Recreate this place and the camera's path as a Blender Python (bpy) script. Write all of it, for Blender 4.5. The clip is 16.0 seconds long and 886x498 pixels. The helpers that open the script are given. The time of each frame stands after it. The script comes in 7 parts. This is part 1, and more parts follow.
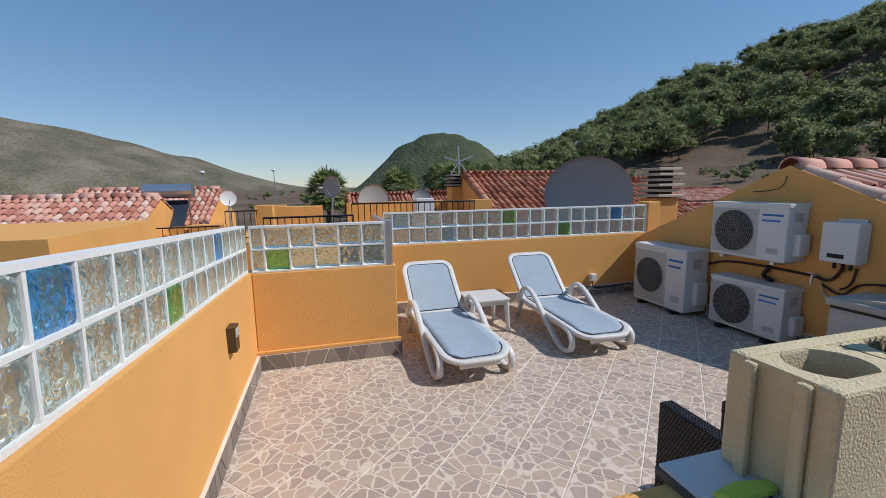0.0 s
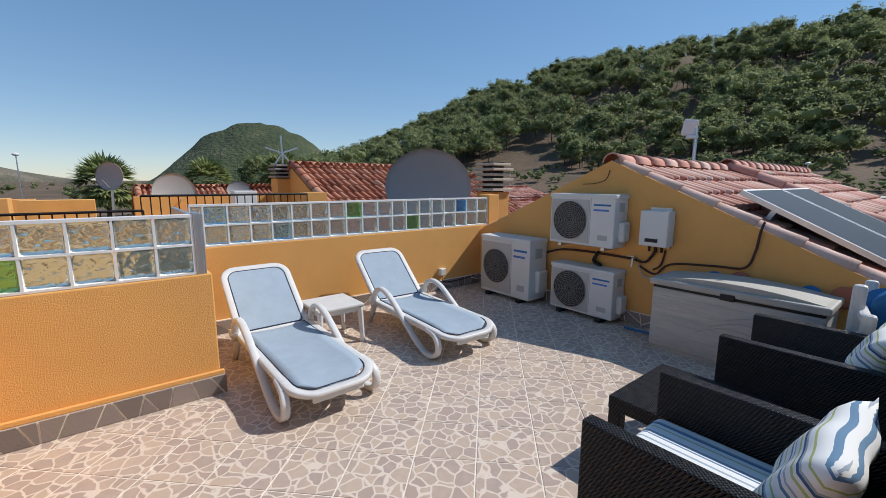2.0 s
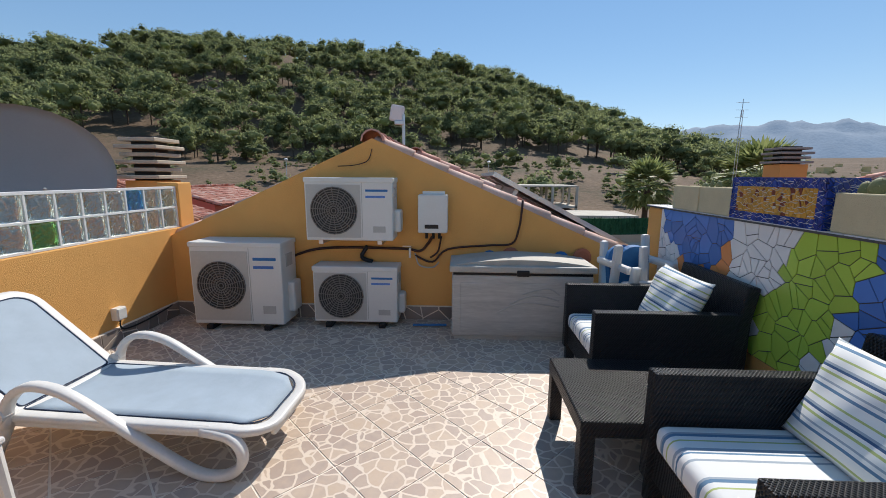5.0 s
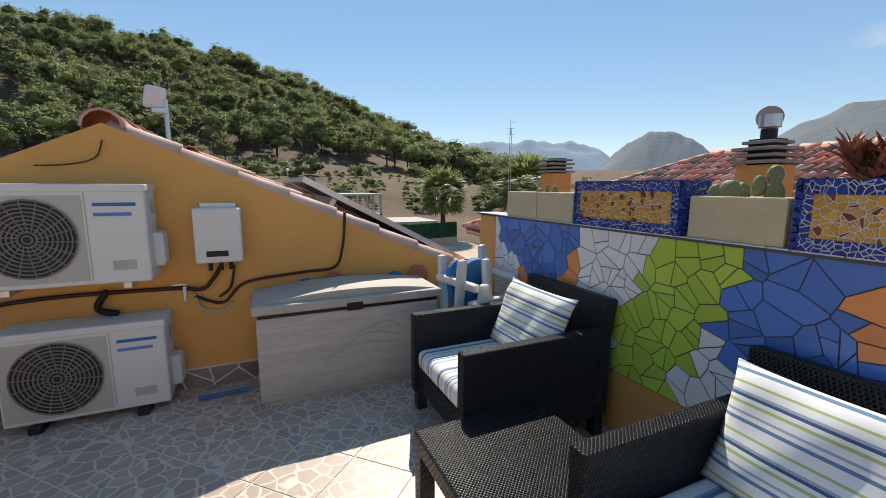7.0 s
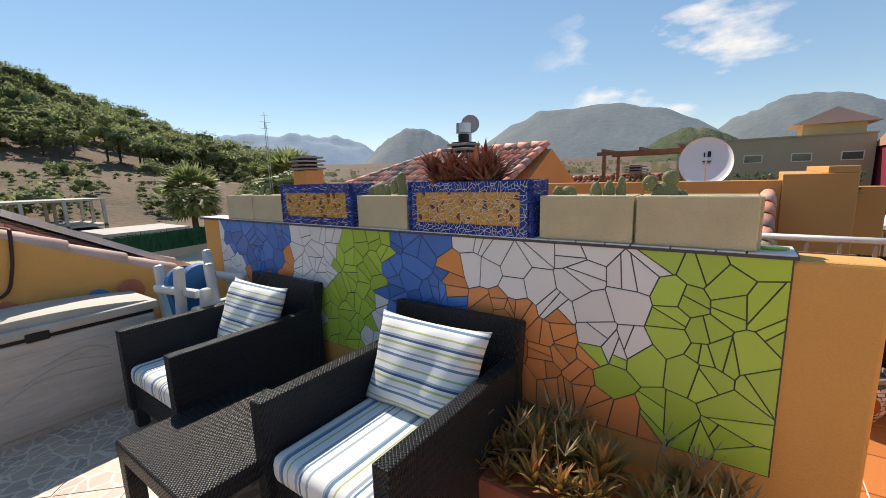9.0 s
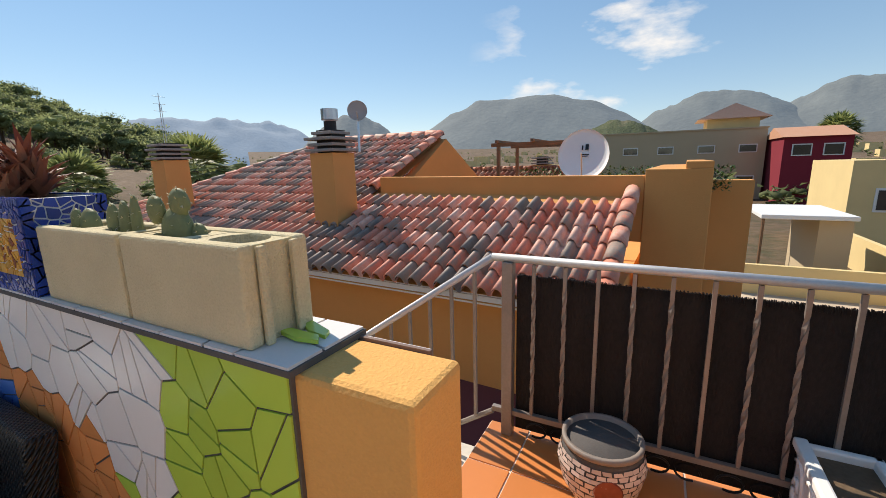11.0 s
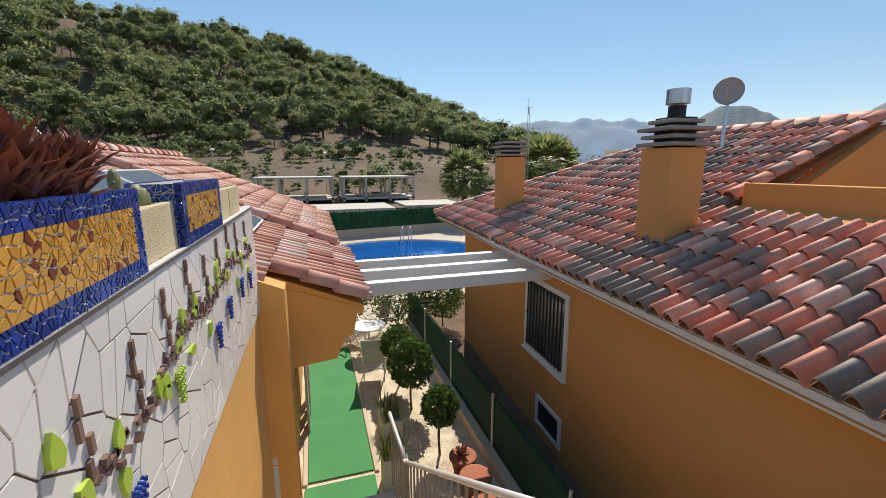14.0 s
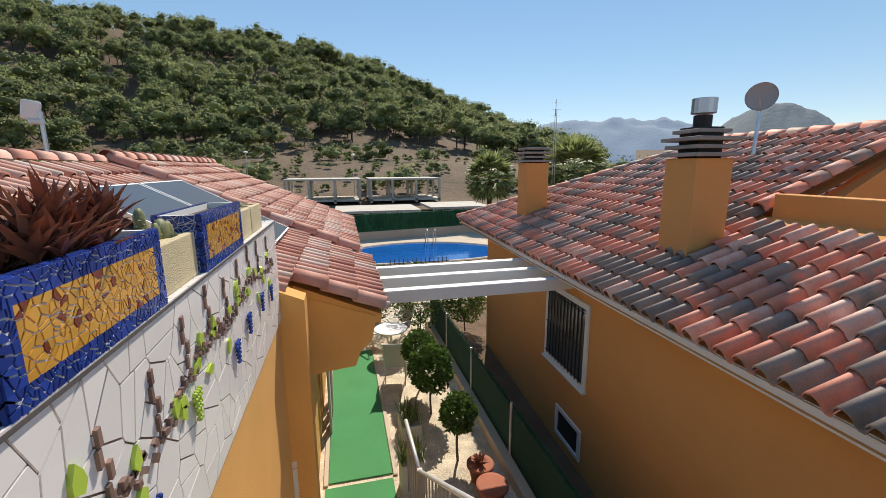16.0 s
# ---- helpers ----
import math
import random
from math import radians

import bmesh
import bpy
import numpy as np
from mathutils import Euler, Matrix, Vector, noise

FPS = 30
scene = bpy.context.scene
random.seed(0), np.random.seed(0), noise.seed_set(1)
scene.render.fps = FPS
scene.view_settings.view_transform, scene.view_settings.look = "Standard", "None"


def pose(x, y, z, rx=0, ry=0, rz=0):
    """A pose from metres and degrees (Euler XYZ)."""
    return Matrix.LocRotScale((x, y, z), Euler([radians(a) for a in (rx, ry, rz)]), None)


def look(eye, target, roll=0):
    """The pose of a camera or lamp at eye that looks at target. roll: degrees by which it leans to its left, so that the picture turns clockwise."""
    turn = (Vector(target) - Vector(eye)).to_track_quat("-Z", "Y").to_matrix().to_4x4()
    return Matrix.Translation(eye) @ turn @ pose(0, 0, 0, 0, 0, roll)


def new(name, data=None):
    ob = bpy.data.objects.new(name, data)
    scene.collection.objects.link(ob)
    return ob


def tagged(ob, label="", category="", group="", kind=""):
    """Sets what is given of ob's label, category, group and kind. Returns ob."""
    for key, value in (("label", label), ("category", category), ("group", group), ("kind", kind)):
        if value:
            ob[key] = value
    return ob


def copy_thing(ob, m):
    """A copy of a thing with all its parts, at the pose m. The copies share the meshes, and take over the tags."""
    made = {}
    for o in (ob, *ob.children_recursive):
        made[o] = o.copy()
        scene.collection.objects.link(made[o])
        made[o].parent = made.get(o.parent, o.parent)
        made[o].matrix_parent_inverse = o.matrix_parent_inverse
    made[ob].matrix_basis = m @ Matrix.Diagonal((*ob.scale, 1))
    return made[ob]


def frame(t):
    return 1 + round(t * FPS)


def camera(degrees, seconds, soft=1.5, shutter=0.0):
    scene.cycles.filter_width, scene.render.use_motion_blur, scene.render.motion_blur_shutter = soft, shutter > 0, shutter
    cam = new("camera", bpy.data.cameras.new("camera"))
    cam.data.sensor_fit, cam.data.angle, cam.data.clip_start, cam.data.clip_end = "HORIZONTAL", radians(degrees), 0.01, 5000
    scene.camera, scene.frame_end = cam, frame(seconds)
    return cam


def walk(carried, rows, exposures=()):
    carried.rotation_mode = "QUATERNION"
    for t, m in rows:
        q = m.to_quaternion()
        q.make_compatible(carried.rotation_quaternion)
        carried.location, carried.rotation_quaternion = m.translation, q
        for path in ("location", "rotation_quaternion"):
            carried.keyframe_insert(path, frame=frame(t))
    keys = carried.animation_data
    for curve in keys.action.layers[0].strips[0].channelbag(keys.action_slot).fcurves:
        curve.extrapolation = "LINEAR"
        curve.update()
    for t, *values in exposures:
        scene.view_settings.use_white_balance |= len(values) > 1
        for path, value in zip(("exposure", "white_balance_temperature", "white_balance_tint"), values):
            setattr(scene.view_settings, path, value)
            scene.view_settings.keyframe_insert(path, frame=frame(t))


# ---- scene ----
cam = camera(93.8, 16.0, 0.6)
PATH = [
    (0, (0.637, 0.107, 1.527), (1.162, 2.013, 1.226), -0.9),
    (0.5, (0.655, 0.135, 1.513), (1.431, 1.948, 1.208), -0.5),
    (1, (0.655, 0.29, 1.484), (1.616, 2.012, 1.171), -0.1),
    (1.5, (0.65, 0.52, 1.432), (1.764, 2.149, 1.114), 0.2),
    (2, (0.711, 0.713, 1.436), (1.948, 2.251, 1.117), 0.3),
    (2.5, (0.781, 0.933, 1.455), (2.163, 2.344, 1.126), 0.4),
    (3, (0.83, 1.21, 1.411), (2.364, 2.439, 1.073), 0.4),
    (3.5, (0.914, 1.532, 1.376), (2.613, 2.531, 1.034), 0.4),
    (4, (0.972, 1.847, 1.376), (2.818, 2.55, 1.026), 0.4),
    (4.5, (0.99, 2.11, 1.375), (2.921, 2.475, 1.017), 0.4),
    (5, (1.065, 2.25, 1.34), (3.033, 2.331, 0.993), 0.4),
    (5.2, (1.104, 2.3, 1.326), (3.075, 2.256, 0.983), 0.3),
    (6.2, (1.53, 2.36, 1.315), (3.42, 1.815, 0.99), 0.2),
    (7.3, (1.845, 2.24, 1.323), (3.6, 1.318, 1.022), 0.0),
    (7.5, (1.842, 2.247, 1.332), (3.546, 1.237, 1.028), -0.2),
    (8, (1.736, 2.289, 1.361), (3.277, 1.057, 1.04), -1.0),
    (8.5, (1.522, 2.269, 1.385), (2.867, 0.835, 1.035), -1.6),
    (9, (1.262, 2.196, 1.366), (2.41, 0.595, 1.024), -1.7),
    (9.5, (1.048, 2.009, 1.338), (2.028, 0.3, 0.992), -1.6),
    (9.7, (0.977, 1.889, 1.346), (1.9, 0.152, 0.989), -1.7),
    (10.4, (0.72, 1.45, 1.375), (1.55, -0.325, 0.99), -1.6),
    (11.1, (0.62, 0.9, 1.4), (1.545, -0.82, 1.0), -1.4),
    (11.8, (0.736, 0.41, 1.4), (1.836, -1.22, 1.021), -1.3),
    (12, (0.781, 0.321, 1.401), (1.976, -1.237, 1.021), -1.2),
    (12.5, (0.944, 0.149, 1.372), (2.384, -1.184, 0.988), -1.0),
    (13, (1.073, 0.013, 1.38), (2.732, -1.035, 0.995), -0.6),
    (13.5, (1.2, -0.07, 1.395), (3.004, -0.85, 1.007), -0.3),
    (14, (1.236, -0.085, 1.4), (3.111, -0.665, 1.012), -0.2),
    (14.5, (1.229, -0.08, 1.396), (3.139, -0.523, 1.006), -0.3),
    (15, (1.22, -0.1, 1.404), (3.144, -0.481, 1.012), -0.3),
    (15.5, (1.2, -0.14, 1.452), (3.122, -0.532, 1.06), -0.2),
    (16, (1.178, -0.169, 1.524), (3.086, -0.628, 1.14), -0.3),
]
walk(cam, [(t, look(eye, target, roll)) for t, eye, target, roll in PATH],
     [(0, -0.15, 6200, 11), (2.5, 0.10, 6350, 11), (5, 0.25, 6700, 11), (7.3, 0.40, 7300, 12), (9.7, 0.46, 7400, 12), (12.5, 0.38, 7300, 11), (16, 0.38, 7250, 11)])

# ---- sky and sun ----
SUN = Vector((0.9, -0.35, 1.0)).normalized()
world = bpy.data.worlds.new("sky")
scene.world = world
world.use_nodes = True
wn = world.node_tree.nodes
wl = world.node_tree.links
sky = wn.new("ShaderNodeTexSky")
sky.sky_type = "NISHITA"
sky.sun_disc = False
sky.sun_elevation = math.asin(SUN.z)
sky.sun_rotation = math.atan2(SUN.x, SUN.y)
sky.air_density, sky.dust_density, sky.ozone_density = 0.9, 0.0, 2.6
# thin fair-weather clouds low over the southern mountains
tc = wn.new("ShaderNodeTexCoord")
mp = wn.new("ShaderNodeMapping")
mp.inputs["Scale"].default_value = (1.0, 1.0, 2.6)
cn = wn.new("ShaderNodeTexNoise")
cn.inputs["Scale"].default_value = 5.5
cn.inputs["Detail"].default_value = 7.0
cn.inputs["Roughness"].default_value = 0.55
cr = wn.new("ShaderNodeValToRGB")
cr.color_ramp.elements[0].position, cr.color_ramp.elements[1].position = 0.53, 0.70
wl.new(tc.outputs["Generated"], mp.inputs["Vector"])
wl.new(mp.outputs["Vector"], cn.inputs["Vector"])
wl.new(cn.outputs["Fac"], cr.inputs["Fac"])
dot = wn.new("ShaderNodeVectorMath")
dot.operation = "DOT_PRODUCT"
dot.inputs[1].default_value = Vector((0.12, -0.97, 0.165)).normalized()
wl.new(tc.outputs["Generated"], dot.inputs[0])
rng = wn.new("ShaderNodeMapRange")
rng.inputs["From Min"].default_value, rng.inputs["From Max"].default_value = 0.957, 0.99
wl.new(dot.outputs["Value"], rng.inputs["Value"])
mul = wn.new("ShaderNodeMath")
mul.operation = "MULTIPLY"
wl.new(cr.outputs["Color"], mul.inputs[0])
wl.new(rng.outputs["Result"], mul.inputs[1])
mixc = wn.new("ShaderNodeMix")
mixc.data_type = "RGBA"
mixc.inputs["B"].default_value = (6.3, 6.4, 6.6, 1)
wl.new(mul.outputs[0], mixc.inputs["Factor"])
soft = wn.new("ShaderNodeGamma")
soft.inputs["Gamma"].default_value = 0.58
wl.new(sky.outputs["Color"], soft.inputs["Color"])
tint = wn.new("ShaderNodeMix")
tint.data_type, tint.blend_type = "RGBA", "MULTIPLY"
tint.inputs["Factor"].default_value = 1.0
tint.inputs["B"].default_value = (1.80, 1.86, 1.94, 1)
wl.new(soft.outputs["Color"], tint.inputs["A"])
rich = wn.new("ShaderNodeHueSaturation")
rich.inputs["Saturation"].default_value = 1.38
wl.new(tint.outputs["Result"], rich.inputs["Color"])
wl.new(rich.outputs["Color"], mixc.inputs["A"])
wl.new(mixc.outputs["Result"], wn["Background"].inputs["Color"])
wn["Background"].inputs["Strength"].default_value = 0.118
sun_data = bpy.data.lights.new("sun", "SUN")
sun_data.energy, sun_data.angle, sun_data.color = 4.0, radians(0.5), (1.0, 0.965, 0.91)
sun = new("sun", sun_data)
sun.matrix_world = look(SUN * 50, (0, 0, 0))


# ---- materials ----
def node(nt, kind, **values):
    n = nt.nodes.new("ShaderNode" + kind)
    for key, value in values.items():
        n.inputs[key.replace("_", " ")].default_value = value
    return n


def shade(c, f):
    return (min(c[0] * f, 1), min(c[1] * f, 1), min(c[2] * f, 1), 1)


def material(name, base, rough=0.7, metal=0.0, big=1.2, fine=60.0, vary=0.18, bump=0.25, depth=0.004,
             other=None, random_by="", stretch=(1, 1, 1), spec=0.4):
    """A painted, mineral or woven surface: base colour varied at two scales, with fine relief."""
    m = bpy.data.materials.new(name)
    m.use_nodes = True
    nt = m.node_tree
    p = nt.nodes["Principled BSDF"]
    p.inputs["Roughness"].default_value, p.inputs["Metallic"].default_value = rough, metal
    p.inputs["Specular IOR Level"].default_value = spec
    co = node(nt, "TexCoord")
    ma = node(nt, "Mapping", Scale=stretch)
    nt.links.new(co.outputs["Object"], ma.inputs["Vector"])
    a = node(nt, "TexNoise", Scale=big, Detail=5.0, Roughness=0.6)
    b = node(nt, "TexNoise", Scale=fine, Detail=4.0)
    for n in (a, b):
        nt.links.new(ma.outputs["Vector"], n.inputs["Vector"])
    r = node(nt, "ValToRGB")
    r.color_ramp.elements[0].color = shade(base, 1 - vary)
    r.color_ramp.elements[1].color = shade(other or base, 1 + vary * 0.8)
    r.color_ramp.elements[0].position, r.color_ramp.elements[1].position = 0.3, 0.7
    f = node(nt, "Mix")
    f.inputs["Factor"].default_value = 0.35
    nt.links.new(a.outputs["Fac"], f.inputs["A"])
    nt.links.new(b.outputs["Fac"], f.inputs["B"])
    last = f.outputs["Result"]
    if random_by:
        if random_by == "object":
            s = node(nt, "ObjectInfo").outputs["Random"]
        else:
            s = node(nt, "NewGeometry").outputs["Random Per Island"]
        g = node(nt, "Mix")
        g.inputs["Factor"].default_value = 0.75
        nt.links.new(last, g.inputs["A"])
        nt.links.new(s, g.inputs["B"])
        last = g.outputs["Result"]
        r.color_ramp.elements[0].position, r.color_ramp.elements[1].position = 0.12, 0.88
    nt.links.new(last, r.inputs["Fac"])
    nt.links.new(r.outputs["Color"], p.inputs["Base Color"])
    if bump:
        u = node(nt, "Bump", Strength=bump, Distance=depth)
        nt.links.new(b.outputs["Fac"], u.inputs["Height"])
        nt.links.new(u.outputs["Normal"], p.inputs["Normal"])
    return m


def leafy(m, share=0.4):
    """Thin leaves let some of the light through."""
    nt = m.node_tree
    p = nt.nodes["Principled BSDF"]
    t = node(nt, "BsdfTranslucent")
    nt.links.new(p.inputs["Base Color"].links[0].from_socket, t.inputs["Color"])
    mix = node(nt, "MixShader")
    mix.inputs["Fac"].default_value = share
    nt.links.new(p.outputs[0], mix.inputs[1])
    nt.links.new(t.outputs[0], mix.inputs[2])
    nt.links.new(mix.outputs[0], nt.nodes["Material Output"].inputs["Surface"])
    return m


def ramp_stops(m, stops):
    """Several colours along the material's colour ramp."""
    r = [n for n in m.node_tree.nodes if n.bl_idname == "ShaderNodeValToRGB"][0].color_ramp
    r.elements[0].position, r.elements[0].color = stops[0][0], (*stops[0][1], 1)
    r.elements[1].position, r.elements[1].color = stops[-1][0], (*stops[-1][1], 1)
    for at, c in stops[1:-1]:
        r.elements.new(at).color = (*c, 1)
    return m


STUCCO = material("ochre_stucco", (0.76, 0.39, 0.115), 0.9, big=1.6, fine=170, vary=0.10, bump=0.55, depth=0.006)
STUCCO_N = material("neighbour_stucco", (0.69, 0.325, 0.105), 0.9, big=0.9, fine=120, vary=0.09, bump=0.4, depth=0.006)
YELLOW = material("cream_stucco", (0.72, 0.55, 0.27), 0.9, big=0.7, fine=90, vary=0.08)
BEIGE = material("beige_stucco", (0.50, 0.39, 0.25), 0.9, big=0.3, fine=40, vary=0.08)
REDWALL = material("dark_red_stucco", (0.24, 0.02, 0.035), 0.9, big=0.4, fine=40, vary=0.1)
BRICKRED = material("brick_red_stucco", (0.50, 0.16, 0.11), 0.9, big=0.4, fine=40, vary=0.12)
WHITE = material("white_paint", (0.78, 0.77, 0.74), 0.55, big=2, fine=40, vary=0.06, bump=0.1)
MORTAR = material("white_mortar", (0.76, 0.75, 0.72), 0.8, big=4, fine=120, vary=0.08)
PLASTIC = material("white_resin", (0.68, 0.66, 0.62), 0.4, big=7, fine=90, vary=0.10, bump=0.12, depth=0.001)
ACWHITE = material("white_enamel", (0.70, 0.69, 0.64), 0.4, big=3, fine=60, vary=0.05, bump=0.03)
GREYP = material("grey_plastic", (0.46, 0.45, 0.41), 0.55, big=3, fine=150, vary=0.12, bump=0.2, depth=0.001)
GREYD = material("dark_grey_lid", (0.47, 0.44, 0.38), 0.6, big=4, fine=100, vary=0.2, bump=0.15, depth=0.001)
DARK = material("black_plastic", (0.011, 0.011, 0.012), 0.5, big=5, fine=80, vary=0.3, bump=0.1)
SLING = material("blue_mesh_fabric", (0.34, 0.41, 0.47), 0.75, big=6, fine=420, vary=0.13, bump=0.4, depth=0.001)
PIPING = material("navy_piping", (0.03, 0.045, 0.08), 0.8, big=9, fine=90)
CONCRETE = material("cream_concrete_block", (0.66, 0.55, 0.34), 0.95, big=5, fine=220, vary=0.16, bump=0.8, depth=0.006)
GREYCON = material("grey_concrete", (0.56, 0.51, 0.43), 0.9, big=0.7, fine=25, vary=0.2)
METAL = material("galvanised_rail", (0.56, 0.55, 0.54), 0.55, 0.5, big=6, fine=80, vary=0.12, bump=0.1, depth=0.001)
RAILP = material("brown_grey_bars", (0.27, 0.23, 0.20), 0.5, 0.3, big=6, fine=90, vary=0.2)
IRON = material("black_iron", (0.012, 0.012, 0.014), 0.55, 0.3, big=6, fine=90, vary=0.2)
MESH = material("black_shade_netting", (0.013, 0.010, 0.009), 0.8, big=4, fine=130, vary=0.9, bump=0.9, depth=0.008, stretch=(1, 1, 0.35))
GREENNET = material("green_windbreak", (0.008, 0.05, 0.03), 0.9, big=3, fine=160, vary=0.35, bump=0.5)
HEDGE = material("green_reed_hedge", (0.018, 0.10, 0.045), 0.9, big=2, fine=30, vary=0.4, bump=0.8, depth=0.03, stretch=(3, 3, 0.4))
CARPET = material("green_turf_mat", (0.065, 0.27, 0.10), 0.95, big=1.2, fine=260, vary=0.14, bump=0.5)
GRAVEL = material("pale_gravel", (0.66, 0.56, 0.42), 0.95, big=3, fine=32, vary=0.5, bump=1.0, depth=0.02)
TERRA = material("terracotta_tile", (0.62, 0.215, 0.065), 0.38, big=2.2, fine=30, vary=0.14, bump=0.05, random_by="object")
POT = material("terracotta_pot", (0.40, 0.13, 0.07), 0.8, big=4, fine=60, vary=0.15)
GROUT = material("pale_grout", (0.80, 0.71, 0.59), 0.9, big=4, fine=100, vary=0.15)
SKIRT = material("grey_slate_tile", (0.25, 0.205, 0.175), 0.6, big=8, fine=70, vary=0.3, random_by="object")
GROUTD = material("dark_grout", (0.10, 0.09, 0.085), 0.9, big=6, fine=120, vary=0.2)
T_WHITE = material("white_glazed_shard", (0.84, 0.80, 0.76), 0.22, big=3, fine=40, vary=0.05, bump=0.03, random_by="object")
T_BLUE = material("blue_glazed_shard", (0.09, 0.21, 0.54), 0.22, big=3, fine=40, vary=0.22, bump=0.03, random_by="object")
T_GREEN = material("lime_glazed_shard", (0.46, 0.62, 0.085), 0.22, big=3, fine=40, vary=0.12, bump=0.03, random_by="object")
T_ORANGE = material("orange_glazed_shard", (0.80, 0.30, 0.10), 0.25, big=3, fine=40, vary=0.14, bump=0.03, random_by="object")
T_NAVY = material("cobalt_glazed_shard", (0.02, 0.055, 0.28), 0.16, big=5, fine=60, vary=0.35, bump=0.05, random_by="island")
T_GOLD = material("gold_glazed_shard", (0.64, 0.33, 0.06), 0.2, big=5, fine=60, vary=0.2, bump=0.05, random_by="island")
T_RUST = material("rust_glazed_shard", (0.23, 0.055, 0.03), 0.25, big=5, fine=60, vary=0.25, bump=0.05)
T_BROWN = material("brown_clay_shard", (0.22, 0.135, 0.105), 0.6, big=9, fine=90, vary=0.3, random_by="object")
T_MARBLE = material("white_marble_cap", (0.74, 0.69, 0.66), 0.4, big=5, fine=60, vary=0.10, random_by="object")
WOOD = material("brown_timber", (0.20, 0.11, 0.06), 0.7, big=3, fine=60, vary=0.3)
SOIL = material("dry_soil", (0.13, 0.085, 0.05), 0.95, big=6, fine=60, vary=0.3, bump=0.8)
SOLAR = material("solar_glass", (0.03, 0.045, 0.065), 0.28, big=2, fine=20, vary=0.2, bump=0.0, spec=0.4)
ALU = material("aluminium", (0.6, 0.62, 0.64), 0.35, 0.9, big=4, fine=60, vary=0.08)
DISHG = material("grey_dish", (0.36, 0.36, 0.35), 0.6, big=2, fine=60, vary=0.05, bump=0.05)
DISHW = material("white_dish", (0.76, 0.76, 0.74), 0.5, big=2, fine=60, vary=0.04, bump=0.03)
CHIMG = material("grey_chimney_slats", (0.30, 0.27, 0.25), 0.85, big=5, fine=60, vary=0.2)
CHIMC = material("cream_chimney_slats", (0.55, 0.47, 0.36), 0.85, big=5, fine=60, vary=0.2)
POOLW = material("pool_water", (0.008, 0.12, 0.42), 0.06, big=0.8, fine=3, vary=0.2, bump=0.15, depth=0.03, spec=0.6)
PAVE = material("pale_paving", (0.55, 0.45, 0.34), 0.85, big=0.8, fine=30, vary=0.15)
SHINGLE = material("plum_shingle", (0.13, 0.035, 0.035), 0.8, big=3, fine=70, vary=0.2, random_by="object")
BLUEP = material("blue_canvas", (0.03, 0.16, 0.38), 0.7, big=6, fine=120, vary=0.2, bump=0.3)
CABLE = material("brown_cable", (0.05, 0.018, 0.012), 0.5, big=5, fine=60)
ALOE = leafy(material("aloe_leaf", (0.58, 0.55, 0.17), 0.45, big=6, fine=30, vary=0.35, other=(0.55, 0.28, 0.14), random_by="island"), 0.55)
ALOE_RED = leafy(material("red_aloe_leaf", (0.34, 0.10, 0.075), 0.45, big=6, fine=30, vary=0.35, other=(0.40, 0.20, 0.12), random_by="island"))
CACTUS = material("cactus_skin", (0.19, 0.20, 0.085), 0.6, big=8, fine=90, vary=0.2, bump=0.5)
LEAF = leafy(material("citrus_leaf", (0.05, 0.11, 0.025), 0.4, big=2, fine=20, vary=0.4, other=(0.10, 0.17, 0.035), random_by="island"))
# leaf colours lightened to carry the haze over the wooded hill
PINE = leafy(material("pine_foliage", (0.16, 0.19, 0.08), 0.8, big=0.02, fine=0.35, vary=0.35, other=(0.30, 0.33, 0.145), random_by="island", bump=0), 0.55)
PALM = leafy(material("palm_frond", (0.16, 0.21, 0.06), 0.5, big=1, fine=12, vary=0.35, other=(0.33, 0.36, 0.14), random_by="island"))
TRUNK = material("tree_bark", (0.10, 0.07, 0.05), 0.9, big=3, fine=30, vary=0.3, bump=0.8)
ROOFT = ramp_stops(material("mixed_clay_tile", (0.4, 0.15, 0.1), 0.62, big=5, fine=60, vary=0.2, bump=0.3, random_by="object"),
                   [(0.26, (0.20, 0.165, 0.145)), (0.41, (0.34, 0.25, 0.20)), (0.49, (0.64, 0.22, 0.14)), (0.62, (0.74, 0.31, 0.21)), (0.78, (0.78, 0.54, 0.44))])
ROOFI = ramp_stops(material("mixed_clay_tile_far", (0.4, 0.15, 0.1), 0.62, big=5, fine=60, vary=0.2, bump=0.3, random_by="island"),
                   [(0.26, (0.20, 0.165, 0.145)), (0.41, (0.34, 0.25, 0.20)), (0.49, (0.64, 0.22, 0.14)), (0.62, (0.74, 0.31, 0.21)), (0.78, (0.78, 0.54, 0.44))])
ROOFP = ramp_stops(material("pink_clay_tile", (0.5, 0.3, 0.25), 0.75, big=5, fine=60, vary=0.2, bump=0.3, random_by="island"),
                   [(0.18, (0.42, 0.16, 0.11)), (0.45, (0.60, 0.27, 0.19)), (0.7, (0.66, 0.38, 0.29)), (0.85, (0.68, 0.52, 0.43))])
ROOFO = ramp_stops(material("orange_clay_tile", (0.5, 0.2, 0.1), 0.75, big=5, fine=60, vary=0.2, bump=0.3, random_by="island"),
                   [(0.18, (0.26, 0.10, 0.06)), (0.45, (0.46, 0.17, 0.09)), (0.7, (0.54, 0.24, 0.14)), (0.85, (0.58, 0.34, 0.22))])
